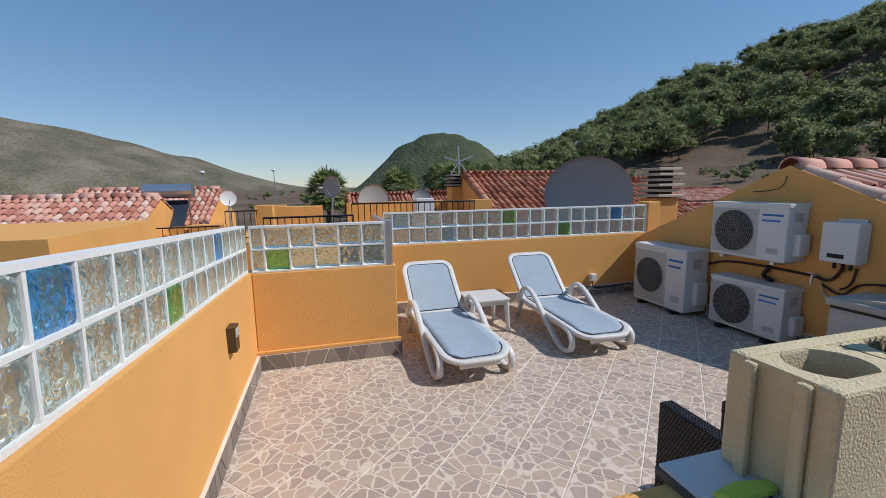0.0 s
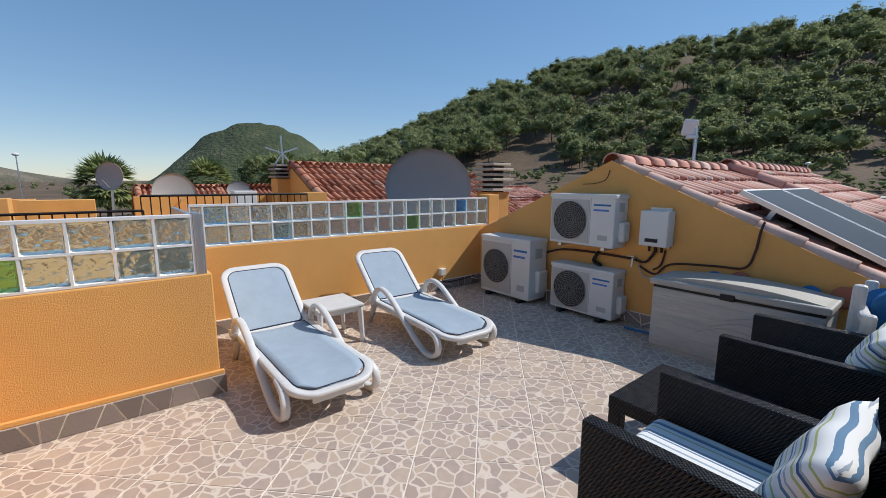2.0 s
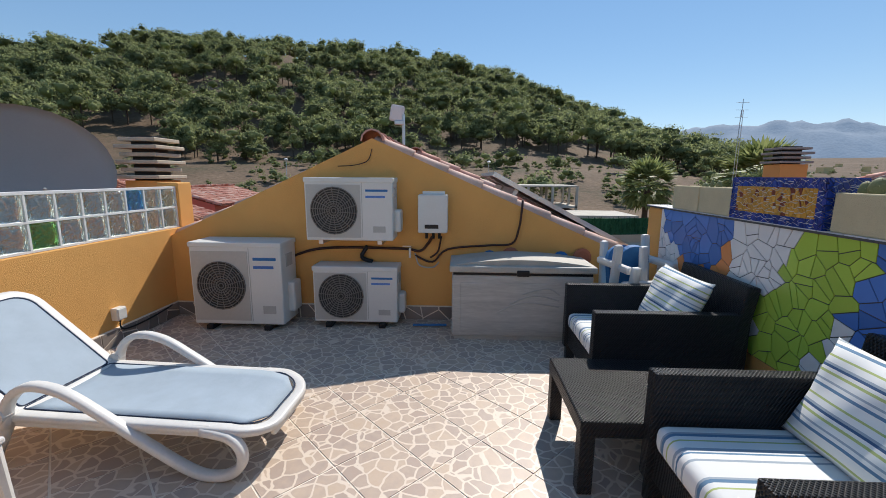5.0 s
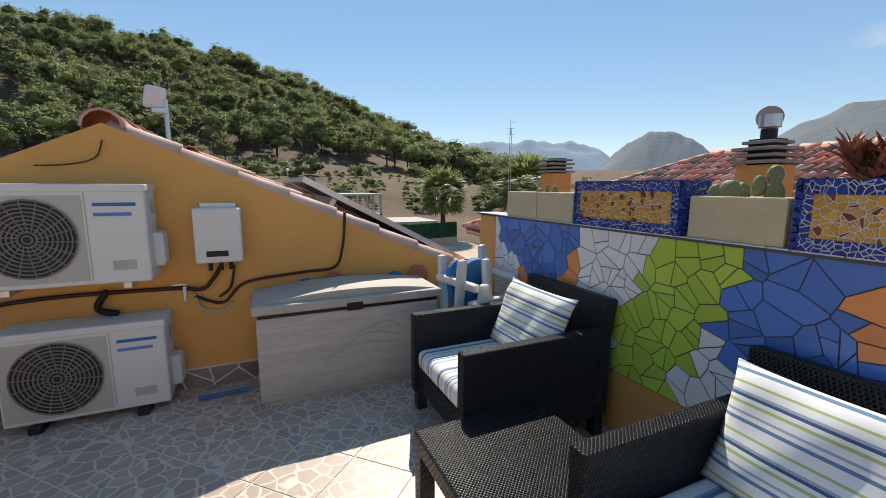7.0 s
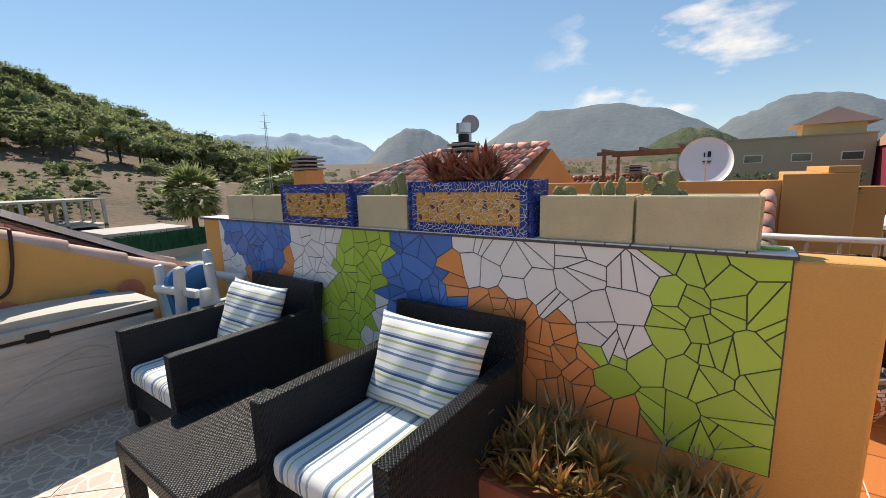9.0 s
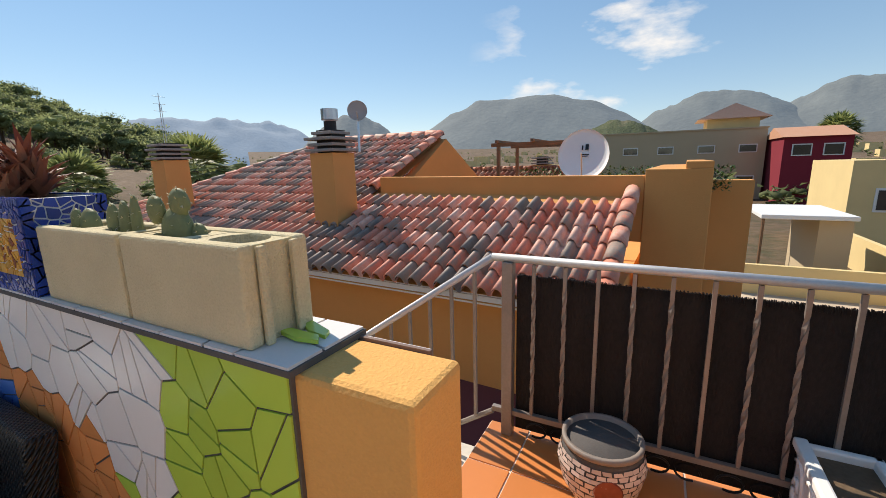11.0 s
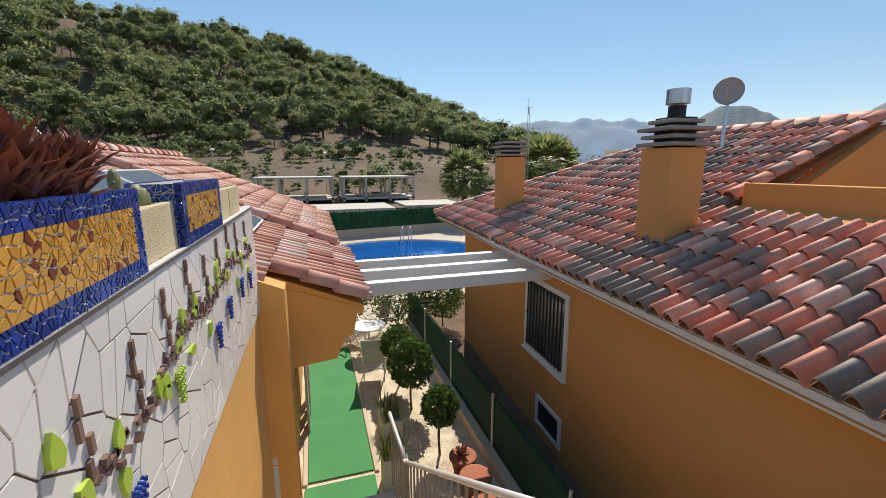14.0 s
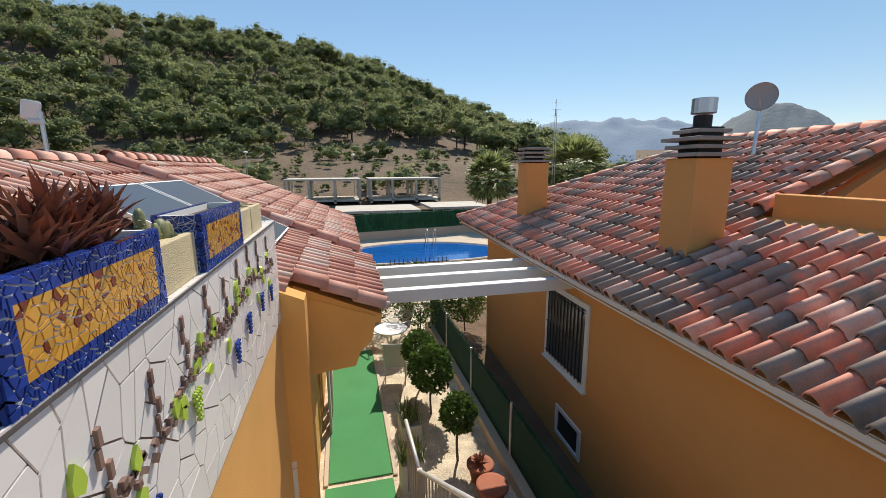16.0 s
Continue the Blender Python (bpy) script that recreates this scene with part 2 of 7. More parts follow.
for flamed in (ROOFT, ROOFI):
    # kiln-flamed tiles: patches of colour run across a tile
    fn = flamed.node_tree
    gp = node(fn, "NewGeometry")
    fn.links.new(gp.outputs["Position"], [n for n in fn.nodes if n.bl_idname == "ShaderNodeMapping"][0].inputs["Vector"])
    [n for n in fn.nodes if n.bl_idname == "ShaderNodeMix" and abs(n.inputs["Factor"].default_value - 0.75) < 0.01][0].inputs["Factor"].default_value = 0.5
HILL = ramp_stops(material("dry_hillside", (0.2, 0.15, 0.1), 0.95, big=0.05, fine=1.3, vary=0.25, bump=0.6, depth=0.4),
                  [(0.34, (0.07, 0.06, 0.028)), (0.47, (0.13, 0.085, 0.05)), (0.6, (0.18, 0.12, 0.075)), (0.72, (0.26, 0.19, 0.125))])
SCRUB = ramp_stops(material("scrub_mountain", (0.16, 0.15, 0.1), 0.95, big=0.012, fine=0.16, vary=0.2, bump=0.8, depth=6),
                   [(0.33, (0.07, 0.075, 0.045)), (0.5, (0.15, 0.13, 0.085)), (0.68, (0.25, 0.21, 0.16))])
CROCK = ramp_stops(material("pine_mountain", (0.1, 0.1, 0.05), 0.95, big=0.02, fine=0.2, vary=0.2, bump=0.8, depth=5),
                   [(0.35, (0.035, 0.05, 0.02)), (0.55, (0.07, 0.085, 0.035)), (0.7, (0.2, 0.16, 0.1))])


def backdrop(name, base, haze_glow, strength):
    """Far mountains; the haze of the air between is a bluish glow in the material."""
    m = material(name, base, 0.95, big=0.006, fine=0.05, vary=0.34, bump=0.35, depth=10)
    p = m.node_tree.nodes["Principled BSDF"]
    p.inputs["Emission Color"].default_value = (*haze_glow, 1)
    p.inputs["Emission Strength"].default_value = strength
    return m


# cool base colours and blue emission stand in for distance haze
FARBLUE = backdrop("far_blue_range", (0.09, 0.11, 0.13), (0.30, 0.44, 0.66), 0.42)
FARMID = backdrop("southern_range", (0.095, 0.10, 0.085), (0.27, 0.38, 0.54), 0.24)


def glass(name, colour, rough, bump, scale, clear=1.0, ior=1.42):
    m = bpy.data.materials.new(name)
    m.use_nodes = True
    nt = m.node_tree
    p = nt.nodes["Principled BSDF"]
    p.inputs["Base Color"].default_value = (*colour, 1)
    p.inputs["Transmission Weight"].default_value = clear
    p.inputs["Roughness"].default_value, p.inputs["IOR"].default_value = rough, ior
    if bump:
        co = node(nt, "TexCoord")
        nz = node(nt, "TexNoise", Scale=scale, Detail=1.5, Distortion=1.2)
        nt.links.new(co.outputs["Object"], nz.inputs["Vector"])
        u = node(nt, "Bump", Strength=bump, Distance=0.03)
        nt.links.new(nz.outputs["Fac"], u.inputs["Height"])
        nt.links.new(u.outputs["Normal"], p.inputs["Normal"])
    return m


G_CLEAR = glass("wavy_clear_glass", (0.66, 0.77, 0.76), 0.07, 0.6, 15, 0.9, 1.38)
G_BLUE = glass("wavy_blue_glass", (0.14, 0.45, 0.80), 0.07, 0.6, 15, 0.9, 1.38)
G_SKY = glass("wavy_pale_blue_glass", (0.42, 0.68, 0.84), 0.07, 0.6, 15, 0.9, 1.38)
G_GREEN = glass("wavy_green_glass", (0.26, 0.56, 0.22), 0.07, 0.6, 15, 0.9, 1.38)
PANE = material("dark_window_glass", (0.02, 0.025, 0.03), 0.06, big=1, fine=5, vary=0.2, bump=0, spec=0.8)


def stripes(name, axis, size, colours):
    """Woven cloth with stripes across one object axis."""
    m = material(name, (0.7, 0.7, 0.7), 0.9, big=6, fine=500, vary=0.05, bump=0.35, depth=0.001)
    nt = m.node_tree
    p = nt.nodes["Principled BSDF"]
    co = [n for n in nt.nodes if n.bl_idname == "ShaderNodeTexCoord"][0]
    sep = node(nt, "SeparateXYZ")
    nt.links.new(co.outputs["Object"], sep.inputs[0])
    k = node(nt, "Math")
    k.operation = "MULTIPLY"
    k.inputs[1].default_value = 1.0 / size
    nt.links.new(sep.outputs[axis], k.inputs[0])
    fr = node(nt, "Math")
    fr.operation = "FRACT"
    nt.links.new(k.outputs[0], fr.inputs[0])
    r = node(nt, "ValToRGB")
    r.color_ramp.interpolation = "CONSTANT"
    els = r.color_ramp.elements
    while len(els) > 1:
        els.remove(els[-1])
    els[0].position, els[0].color = 0.0, (*colours[0][1], 1)
    for at, c in colours[1:]:
        els.new(at).color = (*c, 1)
    nt.links.new(fr.outputs[0], r.inputs["Fac"])
    nt.links.new(r.outputs["Color"], p.inputs["Base Color"])
    return m


W_, B_, DB, LG, YG = (0.80, 0.80, 0.77), (0.13, 0.24, 0.36), (0.05, 0.11, 0.22), (0.36, 0.42, 0.47), (0.45, 0.52, 0.20)
PILLOW = stripes("striped_pillow_cloth", 2, 0.152,
                 [(0, W_), (0.16, B_), (0.23, W_), (0.31, LG), (0.36, W_), (0.50, YG), (0.56, W_), (0.64, DB), (0.70, LG), (0.76, W_), (0.90, YG), (0.95, W_)])
SEATC = stripes("striped_seat_cloth", 0, 0.24,
                [(0, W_), (0.20, LG), (0.25, W_), (0.36, B_), (0.40, W_), (0.44, LG), (0.50, W_), (0.66, YG), (0.69, W_), (0.78, B_), (0.84, LG), (0.88, W_)])


def weave(name):
    m = material(name, (0.012, 0.012, 0.0135), 0.36, big=4, fine=80, vary=0.25, bump=0)
    nt = m.node_tree
    p = nt.nodes["Principled BSDF"]
    co = [n for n in nt.nodes if n.bl_idname == "ShaderNodeTexCoord"][0]
    hs = []
    for s in ((42, 42, 42), (42, -42, -21)):
        w = node(nt, "TexWave", Scale=1.0)
        w.bands_direction = "DIAGONAL"
        ma = node(nt, "Mapping", Scale=s)
        nt.links.new(co.outputs["Object"], ma.inputs["Vector"])
        nt.links.new(ma.outputs["Vector"], w.inputs["Vector"])
        hs.append(w.outputs["Fac"])
    mm = node(nt, "Math")
    mm.operation = "MULTIPLY"
    nt.links.new(hs[0], mm.inputs[0])
    nt.links.new(hs[1], mm.inputs[1])
    u = node(nt, "Bump", Strength=1.0, Distance=0.009)
    nt.links.new(mm.outputs[0], u.inputs["Height"])
    nt.links.new(u.outputs["Normal"], p.inputs["Normal"])
    return m


WICKER = weave("black_wicker")


def crazy_paving(name):
    """Ceramic tile printed with broken flagstones and pale joints."""
    m = bpy.data.materials.new(name)
    m.use_nodes = True
    nt = m.node_tree
    p = nt.nodes["Principled BSDF"]
    p.inputs["Roughness"].default_value = 0.45
    geo = node(nt, "NewGeometry")
    nz = node(nt, "TexNoise", Scale=9.0, Detail=2.0)
    nt.links.new(geo.outputs["Position"], nz.inputs["Vector"])
    mixv = node(nt, "Mix")
    mixv.data_type = "VECTOR"
    mixv.inputs["Factor"].default_value = 0.05
    nt.links.new(geo.outputs["Position"], mixv.inputs["A"])
    nt.links.new(nz.outputs["Color"], mixv.inputs["B"])
    edge = node(nt, "TexVoronoi", Scale=13.0)
    edge.feature = "DISTANCE_TO_EDGE"
    cell = node(nt, "TexVoronoi", Scale=13.0)
    for v in (edge, cell):
        nt.links.new(mixv.outputs["Result"], v.inputs["Vector"])
    line = node(nt, "ValToRGB")
    line.color_ramp.elements[0].position, line.color_ramp.elements[1].position = 0.04, 0.075
    nt.links.new(edge.outputs["Distance"], line.inputs["Fac"])
    sep = node(nt, "SeparateColor")
    nt.links.new(cell.outputs["Color"], sep.inputs[0])
    stone = node(nt, "ValToRGB")
    els = stone.color_ramp.elements
    els[0].position, els[0].color = 0.0, (0.45, 0.32, 0.24, 1)
    els[1].position, els[1].color = 1.0, (0.52, 0.365, 0.25, 1)
    els.new(0.35).color = (0.42, 0.325, 0.265, 1)
    els.new(0.7).color = (0.54, 0.415, 0.31, 1)
    gr = node(nt, "TexNoise", Scale=22.0, Detail=6.0)
    nt.links.new(geo.outputs["Position"], gr.inputs["Vector"])
    ad = node(nt, "Mix")
    ad.inputs["Factor"].default_value = 0.5
    nt.links.new(sep.outputs[0], ad.inputs["A"])
    nt.links.new(gr.outputs["Fac"], ad.inputs["B"])
    nt.links.new(ad.outputs["Result"], stone.inputs["Fac"])
    out = node(nt, "Mix")
    out.data_type = "RGBA"
    out.inputs["A"].default_value = (0.70, 0.585, 0.47, 1)
    nt.links.new(line.outputs["Color"], out.inputs["Factor"])
    nt.links.new(stone.outputs["Color"], out.inputs["B"])
    nt.links.new(out.outputs["Result"], p.inputs["Base Color"])
    u = node(nt, "Bump", Strength=0.35, Distance=0.003)
    nt.links.new(gr.outputs["Fac"], u.inputs["Height"])
    nt.links.new(u.outputs["Normal"], p.inputs["Normal"])
    return m


FLOORT = crazy_paving("printed_flagstone_tile")


# ---- building helpers ----
def obj(name, me, mat, parent=None, label=""):
    ob = new(name, me)
    if mat:
        me.materials.append(mat)
    if parent:
        ob.parent = parent
    if label:
        ob["label"] = label
    return ob


def part(name, bm, mat, parent=None, label="", smooth=False):
    """Links a bmesh as one mesh object, under a thing or part if one is given."""
    me = bpy.data.meshes.new(name)
    bm.normal_update()
    bm.to_mesh(me)
    bm.free()
    if smooth:
        for f in me.polygons:
            f.use_smooth = True
    return obj(name, me, mat, parent, label)


def shared(name, me, parent, m, mat=None):
    """One more piece on mesh data that others use too."""
    ob = new(name, me)
    ob.parent = parent
    ob.matrix_basis = m
    return ob


def thing(name, m, label, category, group="", kind=""):
    e = new(name)
    e.empty_display_size = 0.1
    e.matrix_basis = m
    return tagged(e, label, category, group, kind)


def np_mesh(name, V, F):
    """A mesh from arrays of vertices and of triangles or quads."""
    me = bpy.data.meshes.new(name)
    V = np.asarray(V, dtype=np.float32)
    F = np.asarray(F, dtype=np.int32)
    k = F.shape[1]
    me.vertices.add(len(V))
    me.vertices.foreach_set("co", V.ravel())
    me.loops.add(F.size)
    me.loops.foreach_set("vertex_index", F.ravel())
    me.polygons.add(len(F))
    me.polygons.foreach_set("loop_start", np.arange(0, F.size, k, dtype=np.int32))
    me.polygons.foreach_set("loop_total", np.full(len(F), k, dtype=np.int32))
    me.update(calc_edges=True)
    me.validate()
    return me


def box(bm, x0, x1, y0, y1, z0, z1, bevel=0.0, m=None, seg=2):
    vs = [bm.verts.new((x, y, z)) for z in (z0, z1) for y in (y0, y1) for x in (x0, x1)]
    fs = [bm.faces.new([vs[i] for i in q]) for q in ((0, 2, 3, 1), (4, 5, 7, 6), (0, 1, 5, 4), (2, 6, 7, 3), (0, 4, 6, 2), (1, 3, 7, 5))]
    if bevel:
        es = list({e for f in fs for e in f.edges})
        r = bmesh.ops.bevel(bm, geom=es, offset=bevel, segments=seg, profile=0.5, affect="EDGES")
        vs = list({v for f in r["faces"] for v in f.verts} | {v for v in vs if v.is_valid})
    if m:
        bmesh.ops.transform(bm, matrix=m, verts=vs)
    return vs


def boxed(x0, x1, y0, y1, z0, z1, bevel=0.0, m=None):
    bm = bmesh.new()
    box(bm, x0, x1, y0, y1, z0, z1, bevel, m)
    return bm


def tube(bm, pts, r, n=8, closed=False, caps=True, squash=1.0):
    """A round bar along points; r may be one radius for each."""
    pts = [Vector(p) for p in pts]
    rs = r if isinstance(r, (list, tuple)) else [r] * len(pts)
    rings = []
    up = Vector((0, 0, 1))
    for i, p in enumerate(pts):
        a = pts[i - 1] if (i > 0 or closed) else p
        b = pts[(i + 1) % len(pts)] if (i < len(pts) - 1 or closed) else p
        d = (b - a).normalized() if (b - a).length > 1e-9 else up
        s = d.cross(up)
        if s.length < 0.05:
            s = d.cross(Vector((0, 1, 0)))
        s.normalize()
        t = s.cross(d)
        rings.append([bm.verts.new(p + s * math.cos(k * math.tau / n) * rs[i] + t * math.sin(k * math.tau / n) * rs[i] * squash) for k in range(n)])
    m = len(rings)
    for i in range(m if closed else m - 1):
        u, v = rings[i], rings[(i + 1) % m]
        for k in range(n):
            bm.faces.new((u[k], u[(k + 1) % n], v[(k + 1) % n], v[k]))
    if caps and not closed:
        bm.faces.new(rings[0][::-1])
        bm.faces.new(rings[-1])
    return rings


def tubed(pts, r, n=8, closed=False, squash=1.0):
    bm = bmesh.new()
    tube(bm, pts, r, n, closed, True, squash)
    return bm


def lathe(prof, n=20):
    """A solid of revolution about z from (radius, height) pairs."""
    bm = bmesh.new()
    rings = [[bm.verts.new((max(r, 1e-4) * math.cos(k * math.tau / n), max(r, 1e-4) * math.sin(k * math.tau / n), z)) for k in range(n)] for r, z in prof]
    for u, v in zip(rings, rings[1:]):
        for k in range(n):
            bm.faces.new((u[k], u[(k + 1) % n], v[(k + 1) % n], v[k]))
    bm.faces.new(rings[0][::-1])
    bm.faces.new(rings[-1])
    return bm


def prism(bm, poly, d0, d1, plane="xz"):
    """A flat polygon given depth along the axis that its plane leaves out."""
    def at(u, v, d):
        return {"xz": (u, d, v), "yz": (d, u, v), "xy": (u, v, d)}[plane]
    a = [bm.verts.new(at(u, v, d0)) for u, v in poly]
    b = [bm.verts.new(at(u, v, d1)) for u, v in poly]
    bm.faces.new(a)
    bm.faces.new(b[::-1])
    k = len(poly)
    for i in range(k):
        bm.faces.new((a[i], b[i], b[(i + 1) % k], a[(i + 1) % k]))
    bmesh.ops.recalc_face_normals(bm, faces=bm.faces)


def prismed(poly, d0, d1, plane="xz"):
    bm = bmesh.new()
    prism(bm, poly, d0, d1, plane)
    return bm


def cut(poly, px, py, nx, ny):
    """The part of a polygon on the side of a line that its normal points away from."""
    out = []
    k = len(poly)
    for i in range(k):
        a, b = poly[i], poly[(i + 1) % k]
        da, db = (a[0] - px) * nx + (a[1] - py) * ny, (b[0] - px) * nx + (b[1] - py) * ny
        if da <= 0:
            out.append(a)
        if (da < 0 < db) or (db < 0 < da):
            s = da / (da - db)
            out.append((a[0] + (b[0] - a[0]) * s, a[1] + (b[1] - a[1]) * s))
    return out


def shards(x0, x1, y0, y1, n, gap, rnd, even=0.75):
    """Broken-tile cells that fill a rectangle: (site, polygon) pairs."""
    w, h = x1 - x0, y1 - y0
    step = math.sqrt(w * h / n)
    nx, ny = max(1, round(w / step)), max(1, round(h / step))
    sites = np.array([(x0 + (i + 0.5 + (rnd.random() - 0.5) * even * 1.3) * w / nx, y0 + (j + 0.5 + (rnd.random() - 0.5) * even * 1.3) * h / ny)
                      for j in range(ny) for i in range(nx)])
    out = []
    for s in sites:
        d = sites - s
        order = np.argsort((d ** 2).sum(1))[1:22]
        poly = [(x0, y0), (x1, y0), (x1, y1), (x0, y1)]
        for j in order:
            v = sites[j] - s
            ln = math.hypot(*v)
            u = v / ln
            c = s + u * (ln / 2 - gap / 2)
            poly = cut(poly, c[0], c[1], u[0], u[1])
            if len(poly) < 3:
                break
        if len(poly) >= 3:
            out.append((tuple(s), poly))
    return out


def shattered(x0, x1, y0, y1, n, gap, rnd, even=0.95, split=0.6):
    """Shards as from smashed tiles: cells, many of them cracked once more along a slanting line."""
    out = []
    for s, poly in shards(x0, x1, y0, y1, n, gap, rnd, even):
        if rnd.random() < split:
            cx, cy = sum(p[0] for p in poly) / len(poly), sum(p[1] for p in poly) / len(poly)
            a = rnd.random() * math.pi
            nx, ny = math.cos(a), math.sin(a)
            for sg in (-1, 1):
                half = cut(poly, cx - sg * nx * gap / 2, cy - sg * ny * gap / 2, sg * nx, sg * ny)
                if len(half) >= 3:
                    out.append(((sum(p[0] for p in half) / len(half), sum(p[1] for p in half) / len(half)), half))
        else:
            out.append((s, poly))
    return out


# ---- ground, hills and mountains ----
def smooth01(v):
    v = np.clip(v, 0, 1)
    return v * v * (3 - 2 * v)


def ground_height(x, y):
    """Flat round the houses, rising to the pine-covered hill in the east."""
    r = np.hypot(x, y) + 1e-6
    az = np.degrees(np.arctan2(y, x))
    rough = np.sin(x * 0.11 + 1.3) * np.cos(y * 0.09) + 0.5 * np.sin(x * 0.23 - y * 0.17)
    crest = 13.2 * np.exp(-(np.abs(az - 19) / 40) ** 3)
    foot = 1.2 * np.exp(-(np.abs(az - 15) / 52) ** 4)
    z = -3.25 + (r * np.tan(np.radians(foot)) + 4.3 * (foot / 1.2)) * smooth01((r - 58) / 40)
    top = 290 * np.tan(np.radians(crest)) * (1 + 0.02 * np.sin(az * 0.9) + 0.012 * np.sin(az * 2.3))
    climb = smooth01((r - 95) / 195) ** 0.9
    z = z + climb * np.maximum(top - 6, 0)
    z = z - np.maximum(r - 310, 0) * 0.28 * (crest > 2) * smooth01((r - 310) / 60)
    z = np.maximum(z, -3.25 - 0.002 * r)
    return z + rough * 0.35 * smooth01((r - 70) / 60)


def polar(name, r0, r1, nr, a0, a1, na, height, mat, power=2.2):
    t = np.linspace(0, 1, nr)
    rr = r0 + (r1 - r0) * t ** power
    aa = np.radians(np.linspace(a0, a1, na))
    R, A = np.meshgrid(rr, aa, indexing="ij")
    X, Y = R * np.cos(A), R * np.sin(A)
    Z = height(X, Y)
    V = np.stack([X, Y, Z], -1).reshape(-1, 3)
    i, j = np.meshgrid(np.arange(nr - 1), np.arange(na - 1), indexing="ij")
    a = (i * na + j).ravel()
    F = np.stack([a, a + na, a + na + 1, a + 1], -1)
    me = np_mesh(name, V, F)
    for f in me.polygons:
        f.use_smooth = True
    return obj(name, me, mat)


ground = tagged(polar("ground", 0.01, 4500, 120, -180, 180, 361, ground_height, HILL, 2.6),
                "dry scrubby valley ground rising to a wooded hill", "ground", kind="structure")


def mountain(name, label, az, dist, width, deg, mat, seed, ridge=0.35, depth=0.5, flat=2.2):
    """A far hill: a rounded ridge across the view with gullies."""
    a = radians(az)
    cx, cy = math.cos(a) * dist, math.sin(a) * dist
    half = dist * math.tan(radians(width))
    top = dist * math.tan(radians(deg)) + 4
    n, k = 70, 26
    V, F = [], []
    noise.seed_set(seed)
    for j in range(k):
        v = j / (k - 1) * 2 - 1
        for i in range(n):
            u = i / (n - 1) * 2 - 1
            f = max(0.0, 1 - abs(u) ** flat) ** 1.15 * max(0.0, 1 - abs(v)) ** 0.8
            g = noise.fractal(Vector((u * 4.6 + seed, v * 2.4, seed)), 0.95, 2.15, 5)
            z = top * f * (1 + ridge * g * (0.4 + 0.6 * abs(u)))
            px, py = u * half, v * dist * depth * 0.5
            V.append((cx - math.sin(a) * px + math.cos(a) * py, cy + math.cos(a) * px + math.sin(a) * py, z - 9))
    for j in range(k - 1):
        for i in range(n - 1):
            q = j * n + i
            F.append((q, q + 1, q + n + 1, q + n))
    ob = obj(name, np_mesh(name, V, F), mat)
    for f in ob.data.polygons:
        f.use_smooth = True
    return tagged(ob, label, "mountain", kind="structure")


noise.seed_set(1)
mountain("mountain", "pine-covered cone hill behind the rooftops", 74.5, 620, 11.5, 7.7, CROCK, 3, 0.10)
mountain("mountain", "bare grey-brown mountain slope in the distance", 132, 1500, 37, 8.2, SCRUB, 5, 0.2)
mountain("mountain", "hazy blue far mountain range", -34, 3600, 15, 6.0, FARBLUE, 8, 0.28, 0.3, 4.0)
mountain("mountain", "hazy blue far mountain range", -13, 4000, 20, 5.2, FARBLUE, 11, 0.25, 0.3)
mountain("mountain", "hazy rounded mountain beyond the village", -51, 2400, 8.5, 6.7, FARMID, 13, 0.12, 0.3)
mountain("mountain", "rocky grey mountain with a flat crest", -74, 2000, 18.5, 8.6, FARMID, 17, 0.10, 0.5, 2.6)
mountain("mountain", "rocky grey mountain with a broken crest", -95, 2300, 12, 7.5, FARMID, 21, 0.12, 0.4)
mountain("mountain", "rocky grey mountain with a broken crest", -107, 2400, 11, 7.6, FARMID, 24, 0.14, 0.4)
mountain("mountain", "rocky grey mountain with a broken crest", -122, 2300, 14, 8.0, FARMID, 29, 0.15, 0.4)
mountain("mountain", "dark wooded knoll in the valley", -85, 900, 8, 5.2, CROCK, 27, 0.15)
noise.seed_set(1)


def blob_template(seed, cells=8, leaves=40, size=0.042):
    """One crown: rounded clumps of loose leaf tufts round small dark cores, about one unit high."""
    rnd = random.Random(seed)
    V, F = [], []
    n = 0
    bm = bmesh.new()
    bmesh.ops.create_icosphere(bm, subdivisions=1, radius=1)
    base = np.array([v.co[:] for v in bm.verts])
    tri = np.array([[v.index for v in f.verts] for f in bm.faces])
    bm.free()
    for c in range(cells):
        ang, rad = rnd.random() * math.tau, 0.36 * rnd.random() ** 0.6
        h = 0.42 + 0.48 * rnd.random() * (1 - rad)
        s = 0.15 + 0.10 * rnd.random()
        at = np.array([math.cos(ang) * rad, math.sin(ang) * rad, h])
        core = base * np.array([s, s, s * 0.62]) * 0.72 * (1 + 0.5 * np.array([[rnd.random() - 0.5] for _ in base]))
        V.append(core + at)
        F.append(tri + n)
        n += len(core)
        for k in range(leaves):
            d = np.array([rnd.gauss(0, 1), rnd.gauss(0, 1), rnd.gauss(0.35, 1)])
            d /= np.linalg.norm(d) + 1e-6
            p = at + d * np.array([s, s, s * 0.85]) * rnd.uniform(0.75, 1.18)
            q = np.array([[rnd.uniform(-1, 1) for _ in range(3)] for _ in range(3)]) * size
            V.append(p + q)
            F.append(np.array([[0, 1, 2]]) + n)
            n += 3
    tr = np.array([(0.02 * math.cos(k * math.tau / 4), 0.02 * math.sin(k * math.tau / 4), z) for z in (-0.05, 0.6) for k in range(4)])
    tf = np.array([t for k in range(4) for t in ((k, (k + 1) % 4, 4 + (k + 1) % 4), (k, 4 + (k + 1) % 4, 4 + k))])
    return np.concatenate(V), np.concatenate(F), tr, tf


